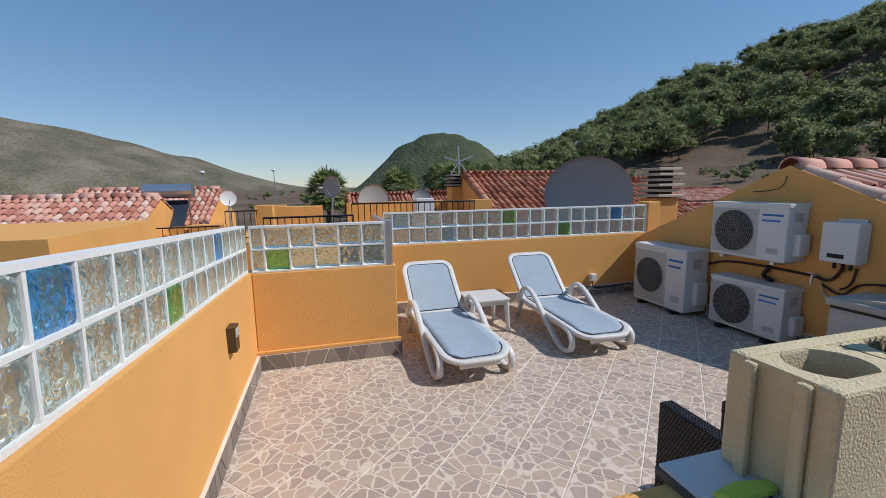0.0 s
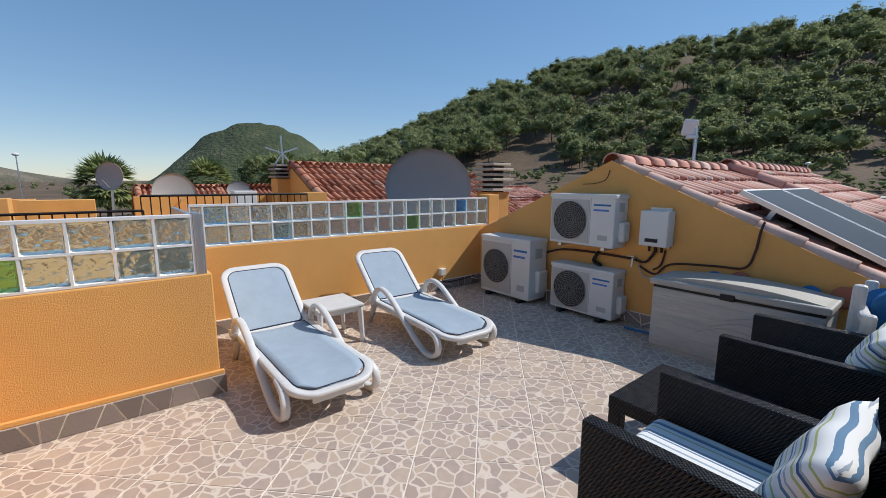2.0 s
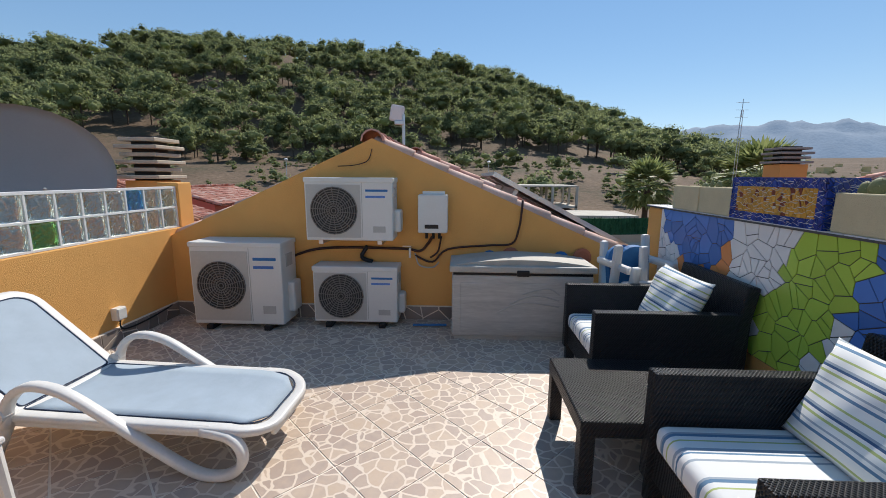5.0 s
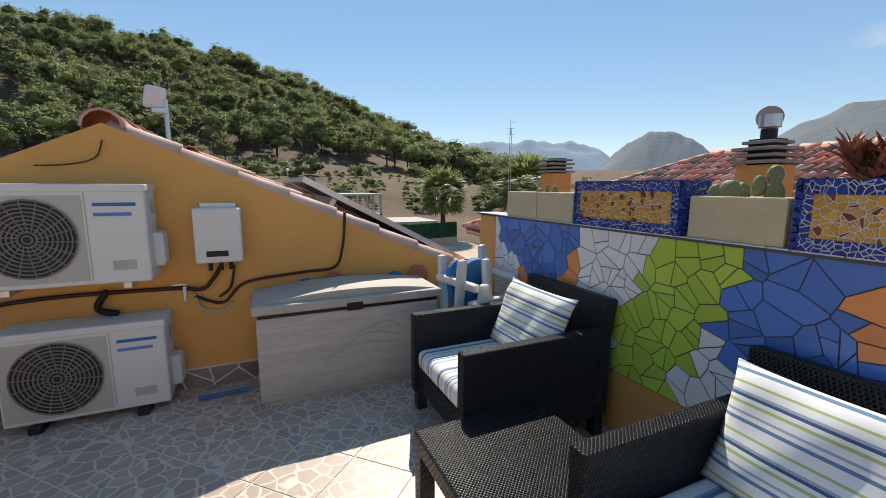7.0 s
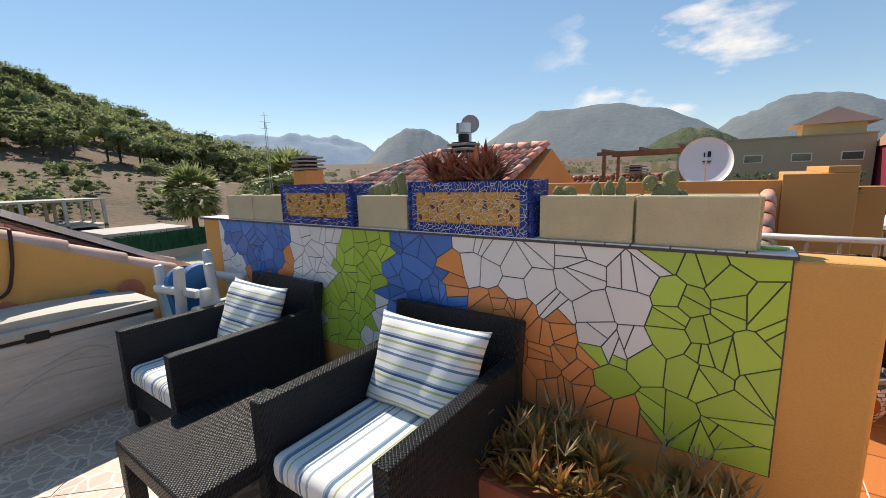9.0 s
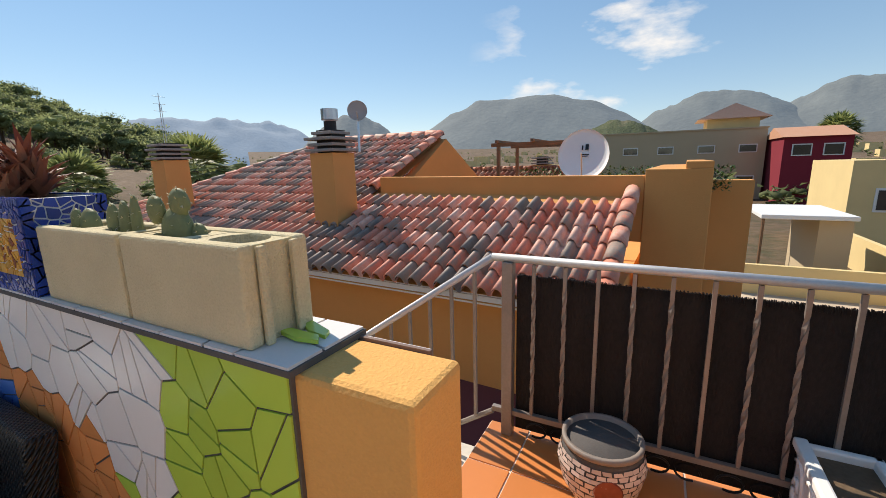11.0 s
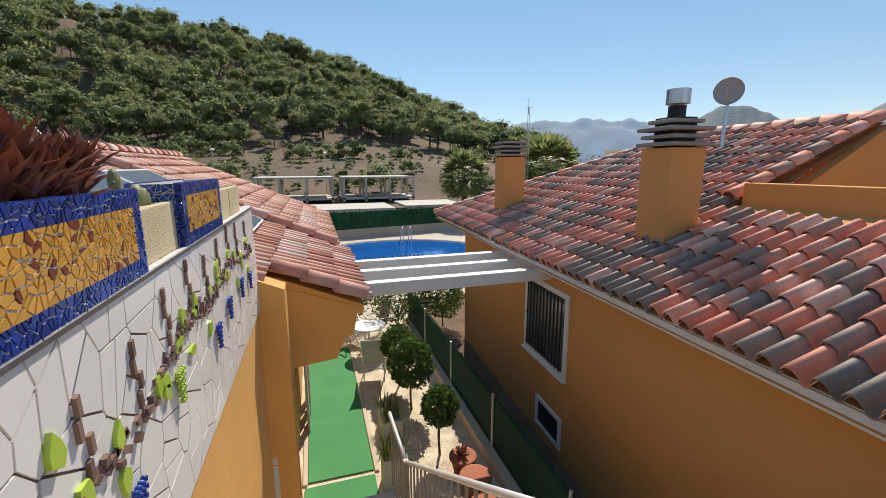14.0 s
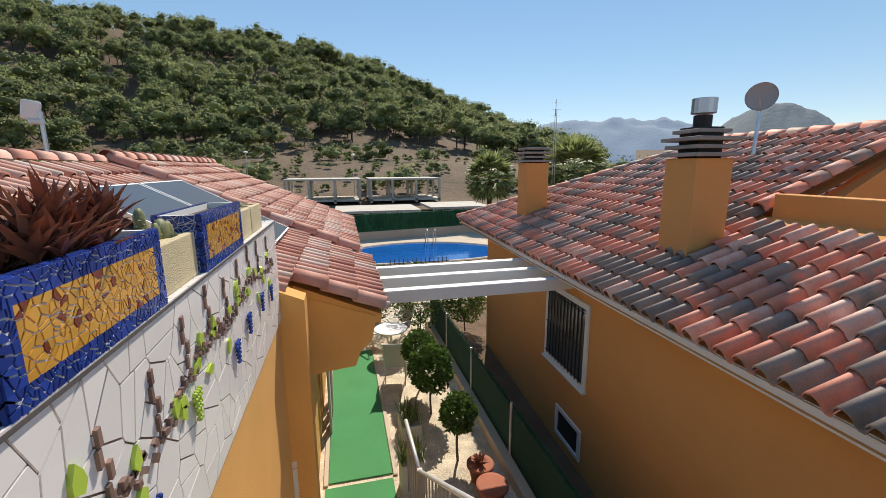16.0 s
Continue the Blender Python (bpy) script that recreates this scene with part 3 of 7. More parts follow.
def pine_wood():
    """Woodland on the hill, too many trees to count, thinning out towards the foot."""
    rnd = random.Random(4)
    temps = [blob_template(s, 9, 68) for s in range(8)]
    V, F, TV, TF = [], [], [], []
    n = tn = 0
    count = 0
    while count < 1950:
        az = rnd.uniform(-34, 76)
        r = 98 + 210 * rnd.random() ** 0.8
        x, y = r * math.cos(radians(az)), r * math.sin(radians(az))
        if noise.noise(Vector((x * 0.03, y * 0.03, 1))) < -0.30 + 0.75 * max(0.0, (132 - r) / 34):
            continue
        z = float(ground_height(np.array([x]), np.array([y]))[0])
        s = rnd.uniform(6.0, 12.0) * (0.8 if r < 122 else 1)
        a = rnd.random() * math.tau
        c, sn = math.cos(a) * s, math.sin(a) * s
        v, f, t, tf = temps[rnd.randrange(8)]
        wide = rnd.uniform(0.8, 1.1)
        M = np.array([[c * wide, -sn * wide, 0], [sn * wide, c * wide, 0], [0, 0, s * rnd.uniform(0.85, 1.1)]])
        V.append(v @ M.T + (x, y, z))
        F.append(f + n)
        n += len(v)
        TV.append(t @ M.T + (x, y, z))
        TF.append(tf + tn)
        tn += len(t)
        count += 1
    w = tagged(obj("pine_wood", np_mesh("pine_wood", np.concatenate(V), np.concatenate(F)), PINE),
               "dense green pine trees covering the hillside", "trees", kind="stuff")
    obj("trunks", np_mesh("trunks", np.concatenate(TV), np.concatenate(TF)), TRUNK, w)


pine_wood()


def scrub():
    """Bushes and small trees on the open ground."""
    rnd = random.Random(9)
    temps = [blob_template(20 + s, 6, 34, 0.05) for s in range(4)]
    V, F = [], []
    n = 0
    for i in range(800):
        az = rnd.uniform(-40, 125) if i % 5 < 3 else rnd.uniform(-38, 30)
        r = rnd.uniform(66, 120) if i < 500 else rnd.uniform(120, 420)
        if az > 66:
            r = rnd.uniform(60, 420)
        x, y = r * math.cos(radians(az)), r * math.sin(radians(az))
        z = float(ground_height(np.array([x]), np.array([y]))[0])
        s = rnd.uniform(0.8, 2.4) if rnd.random() < 0.8 else rnd.uniform(4, 7)
        v, f, t, tf = temps[rnd.randrange(4)]
        V.append(v * s * np.array([1.1, 1.1, 1.05]) + (x, y, z - 0.3 * s))
        F.append(f + n)
        n += len(v)
    tagged(obj("scrub_bushes", np_mesh("scrub_bushes", np.concatenate(V), np.concatenate(F)), PINE),
           "scattered green bushes on dry ground", "bushes", kind="stuff")


scrub()


# ---- roof tiles ----
def barrel(w, l, r=0.5, n=6):
    """An S-shaped clay tile, w across and l down the slope, high crown on one side and a shallow channel on the other."""
    V, F = [], []
    prof = []
    for k in range(n + 1):
        a = math.pi * k / n
        prof.append((w * 0.30 - math.cos(a) * w * 0.31, math.sin(a) * w * 0.42))
    prof += [(w * 0.70, -0.035 * w / 0.24), (w * 0.86, -0.035 * w / 0.24), (w * 1.0, 0.0)]
    m = len(prof)
    th = 0.02
    for y, lift, sc in ((0.0, 0.034, 1.05), (l * 1.06, 0.0, 0.94)):
        for t in (0, -th):
            V += [((u - w * 0.3) * sc + w * 0.3, y, v * sc + lift + t) for u, v in prof]
    for k in range(m - 1):
        F.append((k, k + 1, 2 * m + k + 1, 2 * m + k))
        F.append((m + k, k + m + 1, k + 1, k))
    return V, F


TW = 0.18          # width of one column of tiles
TILE_V, TILE_F = barrel(TW, 0.36)


def tile_me(mat, name="roof_tile"):
    me = bpy.data.meshes.new(name)
    me.from_pydata(TILE_V, [], TILE_F)
    for f in me.polygons:
        f.use_smooth = True
    me.materials.append(mat)
    return me


def tiled(parent, origin, along, up, nu, nv, mats, near=None, keep=None, name="roof_tile"):
    """Courses of tiles on a slope. along: unit vector of the eave; up: unit vector up the slope. Tiles that near() picks are parts."""
    along, up = Vector(along).normalized(), Vector(up).normalized()
    nrm = along.cross(up)
    M0 = Matrix((along, up, nrm)).transposed()
    rnd = random.Random(31)
    tv = np.array(TILE_V)
    tf = np.array(TILE_F)
    V, F = [], []
    n = picked = 0
    me = tile_me(mats[0])
    R = np.array([list(r) for r in M0])
    for j in range(nv):
        for i in range(nu):
            if keep and not keep((i + 0.4) * TW, (j + 0.5) * 0.345):
                continue
            at = Vector(origin) + along * (i * TW + rnd.uniform(-0.006, 0.006)) + up * (j * 0.345 + rnd.uniform(-0.012, 0.012)) + nrm * rnd.uniform(-0.004, 0.005)
            if near and picked < 300 and near(i, j):
                m = Matrix.Translation(at) @ M0.to_4x4()
                shared(name, me, parent, m)
                picked += 1
            else:
                V.append(tv @ R.T + np.array(at))
                F.append(tf + n)
                n += len(tv)
    if V:
        me2 = np_mesh("far_tiles", np.concatenate(V), np.concatenate(F))
        for f in me2.polygons:
            f.use_smooth = True
        ob = obj("far_tiles", me2, mats[1], parent)
        ob["kind"] = "stuff"


def ridge_tiles(parent, p0, p1, mat, r=0.10, step=0.36, name="ridge_tile", joined=True):
    """Half-round capping tiles along a line, each lapping over the next."""
    p0, p1 = Vector(p0), Vector(p1)
    d = (p1 - p0)
    k = max(1, round(d.length / step))
    d = d / k
    t = d.normalized()
    s = t.cross(Vector((0, 0, 1))).normalized()
    u = s.cross(t)
    V, F = [], []
    for i in range(k):
        a = p0 + d * i - t * 0.03
        b = p0 + d * (i + 1)
        o = len(V)
        for q, rr, lift in ((a, r * 1.08, 0.012), (b, r * 0.95, 0.0)):
            for h in (0, -0.016):
                for c in range(7):
                    g = math.pi * c / 6
                    V.append(q + s * math.cos(g) * (rr + h) + u * (math.sin(g) * (rr + h) + lift))
        for c in range(6):
            F.append((o + c, o + c + 1, o + 14 + c + 1, o + 14 + c))
            F.append((o + 7 + c, o + 7 + c + 1, o + c + 1, o + c))
            F.append((o + 14 + c, o + 14 + c + 1, o + 21 + c + 1, o + 21 + c))
    me = bpy.data.meshes.new(name)
    me.from_pydata([v[:] for v in V], [], F)
    for f in me.polygons:
        f.use_smooth = True
    ob = obj(name, me, mat, parent)
    return ob


# ---- the terrace: floor, parapets, gable wall ----
GX = 4.82          # gable wall
FY = 4.97          # far parapet
RY = 3.75          # short return wall
MY0, MY1 = 0.405, 0.57   # mosaic wall, south and north faces
LZ = 0.12          # stair landing, one low step up


def structure(name, bm, mat, label, category="wall"):
    return tagged(part(name, bm, mat), label, category, kind="structure")


floor = structure("floor", prismed([(-0.1, MY0 + 0.02), (GX + 0.1, MY0 + 0.02), (GX + 0.1, FY + 0.1), (-0.1, FY + 0.1)], -0.3, -0.0028, "xy"), GROUT,
                  "terrace floor of tiles printed like broken flagstones", "floor")

wall_left = structure("wall_west", prismed([(-0.2, -3.3), (RY + 0.2, -3.3), (RY + 0.2, 0.832), (-0.2, 0.842 + 0.055 * (RY + 0.2))], -0.2, 0.0, "yz"), STUCCO, "ochre rough-stuccoed parapet below glass blocks")
wall_return = structure("wall_return", boxed(0.002, 1.2, RY, FY + 0.2, -3.3, 0.832, 0.008), STUCCO, "ochre stuccoed return of the parapet below glass blocks")
wall_far = structure("wall_north", boxed(1.202, GX + 0.35, FY, FY + 0.2, -3.3, 0.832, 0.008), STUCCO, "ochre stuccoed far parapet below glass blocks")
part("end_pillar", boxed(4.975, GX + 0.36, FY - 0.004, FY + 0.204, 0.3, 1.26, 0.01), STUCCO, wall_far)
gable_poly = [(0.2, -3.3), (0.2, 0.40), (3.04, 1.665), (5.4, 0.57), (5.4, -3.3)]
wall_gable = structure("wall_gable", prismed(gable_poly, GX, GX + 0.22, "yz"), STUCCO, "ochre stuccoed gable wall carrying air conditioners")
wall_mosaic = structure("wall_mosaic", boxed(0.89, 4.86, MY0 + 0.006, MY1 - 0.008, -3.3, 1.085, 0.012), STUCCO,
                        "low ochre wall faced with colourful broken-tile mosaic")

# sloping bands at the foot of the parapets
for nm, x0, x1, y0, y1 in (("baseboard_return", 0.0, 1.228, RY - 0.028, RY), ("baseboard_north", 1.2, GX, FY - 0.02, FY),
                           ("baseboard_west", 0.0, 0.02, 0.3, RY), ("baseboard_gable", GX - 0.02, GX, 0.6, FY)):
    b = tagged(part(nm, boxed(x0, x1, y0, y1, -0.004, 0.135), GROUT), "grey broken-slate skirting along the terrace wall", "skirting", kind="structure")
    rnd = random.Random(nm)
    horiz = (x1 - x0) > (y1 - y0)
    ln = (x1 - x0) if horiz else (y1 - y0)
    for s, poly in shards(0, ln, 0.004, 0.128, int(ln / 0.085), 0.012, rnd, 0.9):
        if horiz:
            pc = prismed([(x0 + u, v) for u, v in poly], y0 - 0.006, y0 + 0.002, "xz")
        else:
            e = x1 if nm == "baseboard_west" else x0
            sg = 1 if nm == "baseboard_west" else -1
            pc = prismed([(y0 + u, v) for u, v in poly], e + sg * 0.006, e - sg * 0.002, "yz")
        part("slate_piece", pc, SKIRT, b)
part("mortar_ledge", boxed(0.0, 1.222, RY - 0.03, RY + 0.0, 0.136, 0.165, 0.004), STUCCO, wall_return)


# glass blocks, two courses with mortar
def block_mesh():
    bm = bmesh.new()
    box(bm, -0.091, 0.091, -0.038, 0.038, -0.091, 0.091, 0.024, None, 2)
    me = bpy.data.meshes.new("glass_block")
    bm.to_mesh(me)
    bm.free()
    for f in me.polygons:
        f.use_smooth = False
    return me


GLASS_ME = {}
for key, gm in (("c", G_CLEAR), ("b", G_BLUE), ("s", G_SKY), ("g", G_GREEN)):
    GLASS_ME[key] = block_mesh()
    GLASS_ME[key].materials.append(gm)


def glass_wall(name, start, along, length, z0, first, special, parent, tilt=0.0):
    """A run of glass blocks at 0.2 m from a start point; first: width of the cut block at the start."""
    a = Vector((*along, 0)).normalized()
    base = Matrix.Translation((*start, z0)) @ Matrix((a, Vector((-a.y, a.x, 0)), Vector((0, 0, 1)))).transposed().to_4x4()
    base = base @ Matrix.Rotation(-math.atan(tilt), 4, "Y") @ Matrix.Diagonal((1, 1, 0.9, 1))
    bm = bmesh.new()
    xs = [0.0] + [first + 0.2 * k for k in range(int((length - first) / 0.2 + 0.51) + 1)]
    for x in xs:
        box(bm, x - 0.007, x + 0.007, -0.034, 0.034, 0.0, 0.42)
    for z in (0.0, 0.208, 0.412):
        box(bm, -0.007, xs[-1] + 0.007, -0.036, 0.036, z - 0.008, z + (0.012 if z == 0.412 else 0.008))
    g = part("mortar_grid", bm, MORTAR, parent)
    g.matrix_basis = base
    for row in range(2):
        for k in range(len(xs) - 1):
            w = xs[k + 1] - xs[k]
            if w < 0.05:
                continue
            c = special.get((row, k), "c")
            ob = shared("glass_block", GLASS_ME[c], parent, base @ Matrix.Translation(((xs[k] + xs[k + 1]) / 2, 0, 0.104 + 0.204 * row)) @ Matrix.Diagonal((w / 0.2, 1, 1.04, 1)))
            ob.visible_shadow = False


glass_wall("west", (-0.06, RY + 0.02), (0, -1), 3.75, 0.85, 0.16, {(1, 4): "b", (0, 8): "g", (1, 12): "b"}, wall_left, 0.055)
glass_wall("return", (0.01, RY + 0.055), (1, 0), 1.1, 0.842, 0.1, {(0, 1): "g"}, wall_return)
glass_wall("north", (1.265, FY + 0.05), (1, 0), 3.7, 0.842, 0.1,
           {(1, 1): "s", (0, 4): "s", (1, 8): "g", (0, 12): "g", (1, 16): "b"}, wall_far)
# ribbed end post of the return and its neighbour
bm = bmesh.new()
box(bm, 1.118, 1.165, RY + 0.015, RY + 0.12, 0.83, 1.235, 0.006)
for k in range(4):
    box(bm, 1.165, 1.176, RY + 0.022 + k * 0.026, RY + 0.036 + k * 0.026, 0.83, 1.23, 0.003)
part("ribbed_post", bm, ALU, wall_return)
part("side_glass", boxed(1.13, 1.16, RY + 0.125, FY + 0.05, 0.84, 1.21, 0.004), ALU, wall_return)

# ---- landing, stairs and house wall ----
landing = structure("landing", boxed(-0.2, 1.30, -0.80, MY0 - 0.005, -0.1, LZ - 0.006), GROUT, "terracotta-tiled stair landing", "floor")
step = structure("step", boxed(0.0, 0.89, MY0 - 0.005, MY1, -0.1, LZ - 0.006), GROUT, "terracotta-tiled threshold step onto the terrace", "step")
stairs = structure("stairs", boxed(4.44, 5.25, -0.80, MY0 - 0.05, -3.2, -2.15), GREYCON, "outside staircase going down beside the house", "stairs")
for k in range(12):
    part("tread", boxed(1.30 + k * 0.262, 1.30 + (k + 1) * 0.262, -0.80, MY0 - 0.001, -3.2, LZ - 0.185 * (k + 1), 0.004), GREYCON, stairs)
for k in range(5):
    part("tread", boxed(5.25 + k * 0.17, 5.25 + (k + 1) * 0.17, -0.80, MY0 - 0.05, -3.2, -2.15 - 0.18 * (k + 1), 0.004), GREYCON, stairs)
house_wall = structure("wall_house_south", boxed(4.86, 13.5, MY0 - 0.002, MY0 + 0.2, -3.3, 0.5), STUCCO, "ochre stuccoed side wall of the house")
wall_below = structure("wall_house_west", boxed(-0.2, 0.0, -0.8, -0.2, -3.3, LZ), STUCCO, "ochre stuccoed wall under the landing")

# the house's own tiled roof
SL = 0.44
ang = math.atan(SL)
house_roof = structure("roof", prismed([(0.36, 0.372), (3.04, 1.54), (6.2, 0.14), (6.2, -0.01), (3.04, 1.39), (0.36, 0.242)], GX + 0.2, 8.0, "yz"), STUCCO,
                       "pinkish clay-tiled house roof with solar panels", "roof")
ridge_z = 1.60
part("eave_deck", prismed([(-0.52, -0.01), (0.358, 0.371), (0.358, 0.24), (-0.50, -0.11)], GX + 0.61, 7.99, "yz"), STUCCO, house_roof)
upv = Vector((0, math.cos(ang), math.sin(ang)))
tiled(house_roof, (GX + 0.06, -0.56, ridge_z - SL * 3.60), (1, 0, 0), upv, 18, 11, (ROOFP, ROOFP), None, lambda u, v: u > 0.55 or v > 1.06)
tiled(house_roof, (8.0, 3.04 + 3.3 * math.cos(ang), ridge_z - 3.3 * math.sin(ang) - 0.06), (-1, 0, 0), (0, -math.cos(ang), math.sin(ang)), 17, 9, (ROOFO, ROOFO))
ridge_tiles(house_roof, (GX + 0.03, 3.04, ridge_z + 0.03), (8.0, 3.04, ridge_z + 0.03), ROOFP, 0.10)
VERGE = material("pale_verge_tile", (0.70, 0.47, 0.37), 0.75, big=5, fine=60, vary=0.18, bump=0.3)
ridge_tiles(house_roof, (GX + 0.09, 0.55, ridge_z - SL * 2.49 + 0.035), (GX + 0.09, 3.04, ridge_z + 0.03), VERGE, 0.075)
ridge_tiles(house_roof, (GX + 0.12, 5.6, ridge_z - SL * 2.56 - 0.02), (GX + 0.12, 3.04, ridge_z - 0.02), VERGE, 0.07)
ridge_tiles(house_roof, (GX + 0.60, -0.5, ridge_z - SL * 3.54 + 0.05), (GX + 0.60, 0.36, ridge_z - SL * 2.68 + 0.05), ROOFP, 0.10)
# porch underside block that hangs over the stair foot
porch = structure("porch_wall", prismed([(0.35, 0.28), (0.35, -0.62), (-0.22, -0.56), (-0.28, -0.40), (-0.40, -0.30), (-0.46, -0.02)], 5.42, 7.9, "yz"), STUCCO,
                  "ochre stuccoed porch end under the tiled eave")
roof_two = structure("roof_far_part", prismed([(-0.3, 0.13), (3.0, 1.60), (6.0, 0.18), (6.0, -0.3), (-0.3, -0.2)], 8.02, 13.0, "yz"), STUCCO,
                     "second clay-tiled part of the house roof", "roof")
tiled(roof_two, (8.05, -0.4, 0.12), (1, 0, 0), upv, 28, 11, (ROOFP, ROOFP))
ridge_tiles(roof_two, (8.08, -0.35, 0.20), (8.08, 3.0, 1.68), ROOFP, 0.10)
ridge_tiles(roof_two, (8.05, 3.0, 1.68), (13.0, 3.0, 1.68), ROOFP, 0.11)

# garden level
garden = structure("garden", boxed(4.0, 20.0, -2.7, MY0, -3.3, -3.215), GRAVEL, "side garden of pale gravel", "ground")
tagged(part("turf_mat", boxed(6.1, 6.85, -0.72, 0.3, -3.212, -3.195), CARPET), "short green turf mat at the stair foot", "mat")
mat_strip = tagged(part("turf_mat", boxed(6.95, 11.6, -0.72, 0.25, -3.21, -3.19), CARPET), "bright green artificial turf runner on the garden path", "mat")
kerb = structure("kerb", boxed(6.9, 11.8, -0.80, -0.73, -3.21, -3.18, 0.01), PAVE, "pale stone edging beside the turf path", "edging")
kerb2 = structure("trim", boxed(6.9, 11.8, 0.26, 0.33, -3.21, -3.18, 0.01), PAVE, "pale stone edging beside the turf path", "edging")

# ---- neighbour's house ----
NB = pose(2.4, -3.1, 0, 0, 0, -2.6)     # eave line; local x runs along it, -y into the house
nslope = 0.44
na_ = math.atan(nslope)


def in_nb(ob):
    ob.matrix_basis = NB
    return ob


nb_wall = in_nb(structure("wall_neighbour", boxed(-1.4, 9.0, -9.0, -0.33, -3.3, -0.10), STUCCO_N, "ochre stuccoed neighbouring house in shade"))
nb_gable = prismed([(-1.9, 0.4), (-7.5, 0.4), (-4.6, 1.97)], 2.9, 3.12, "yz")
in_nb(structure("gable_neighbour", nb_gable, STUCCO_N, "ochre stuccoed gable of the neighbouring roof"))
nb_roof = in_nb(structure("roof_neighbour", prismed([(-1.4, -0.06), (10.9, -0.06), (6.4, -0.02), (-1.4, -0.02)], -0.15, -0.05, "xy"), WHITE,
                          "neighbour's roof of mixed red and dark clay tiles", "roof"))
bm = bmesh.new()
deck = [(-1.4, 0.0, -0.02), (10.9, 0.0, -0.02), (6.4, -4.6, 4.6 * nslope - 0.02), (3.0, -4.6, 4.6 * nslope - 0.02), (3.0, -2.1, 2.1 * nslope - 0.02), (-1.4, -2.1, 2.1 * nslope - 0.02)]
bm.faces.new([bm.verts.new(p) for p in deck])
bm.faces.new([bm.verts.new((x, y, z - 0.1)) for x, y, z in deck][::-1])
part("deck", bm, STUCCO_N, nb_roof)
upn = Vector((0, -math.cos(na_), math.sin(na_)))


def nb_keep(u, v):
    x, d = 10.9 - u, v * math.cos(na_)
    if x < 3.0 and d > 2.05:
        return False
    return d < 4.65 and x < 10.9 - d * 0.98 and x > -1.35


tiled(nb_roof, (10.9, 0.06, 0.0), (-1, 0, 0), upn, 69, 15, (ROOFT, ROOFI), lambda i, j: i > 34 and j < 9, nb_keep)
ridge_tiles(nb_roof, (10.9, 0.0, 0.05), (6.4, -4.6, 2.06), ROOFI, 0.10)
ridge_tiles(nb_roof, (6.4, -4.6, 2.06), (3.0, -4.6, 2.06), ROOFI, 0.11)
ridge_tiles(nb_roof, (3.05, -2.1, 0.99), (3.05, -4.6, 2.09), ROOFI, 0.10)
ridge_tiles(nb_roof, (-1.36, 0.05, 0.06), (-1.36, -2.1, 0.99), ROOFI, 0.10)
part("fascia", boxed(-1.4, 10.7, -0.34, -0.04, -0.12, -0.03), WHITE, nb_roof)
nb_par = in_nb(structure("parapet_neighbour", boxed(-1.5, 2.9, -2.32, -2.1, 0.3, 1.19, 0.01), STUCCO_N, "ochre parapet of the neighbour's roof terrace"))
nb_block = in_nb(structure("stair_tower_neighbour", boxed(-2.25, -1.5, -6.5, -2.08, -3.3, 1.27, 0.01), STUCCO_N, "plain ochre stair block of the neighbouring house"))
part("raised_end", boxed(-2.25, -1.95, -6.5, -2.1, 1.27, 1.36, 0.01), STUCCO_N, nb_block)
# window with white surround and iron bars
win = thing("window_1", NB @ pose(4.6, -0.33, -1.15), "white-framed window with black iron bars", "window", kind="structure")
W2, H2 = 0.62, 0.6
bm = bmesh.new()
for b in ((-W2 - 0.09, W2 + 0.09, H2, H2 + 0.09), (-W2 - 0.09, W2 + 0.09, -H2 - 0.09, -H2), (-W2 - 0.09, -W2, -H2, H2), (W2, W2 + 0.09, -H2, H2)):
    box(bm, b[0], b[1], -0.02, 0.03, b[2], b[3], 0.006)
part("window_frame", bm, WHITE, win)
# the pane's grey base stands for the lighter interior and its reflections
part("pane", boxed(-W2, W2, 0.004, 0.01, -H2, H2), material("grey_reflection_glass", (0.10, 0.10, 0.105), 0.12, big=1, fine=5, vary=0.3, bump=0, spec=0.7), win)
part("window_sill", boxed(-W2 - 0.11, W2 + 0.11, 0.0, 0.07, -H2 - 0.12, -H2 - 0.09, 0.006), WHITE, win)
for k in range(11):
    x = -W2 + 0.06 + k * (2 * W2 - 0.12) / 10
    part("bar", tubed([(x, 0.05, -H2), (x, 0.05, H2)], 0.009, 6), IRON, win)
for z in (-H2 + 0.05, 0.0, H2 - 0.05):
    part("cross_bar", tubed([(-W2, 0.05, z), (W2, 0.05, z)], 0.009, 6), IRON, win)
win2 = thing("window_2", NB @ pose(4.35, -0.33, -2.8), "small dark window with a white surround", "window", kind="structure")
bm = bmesh.new()
for b in ((-0.42, 0.42, 0.2, 0.27), (-0.42, 0.42, -0.27, -0.2), (-0.42, -0.34, -0.2, 0.2), (0.34, 0.42, -0.2, 0.2)):
    box(bm, b[0], b[1], -0.02, 0.03, b[2], b[3], 0.005)
part("window_frame", bm, WHITE, win2)
part("pane", boxed(-0.34, 0.34, 0.004, 0.01, -0.2, 0.2), PANE, win2)


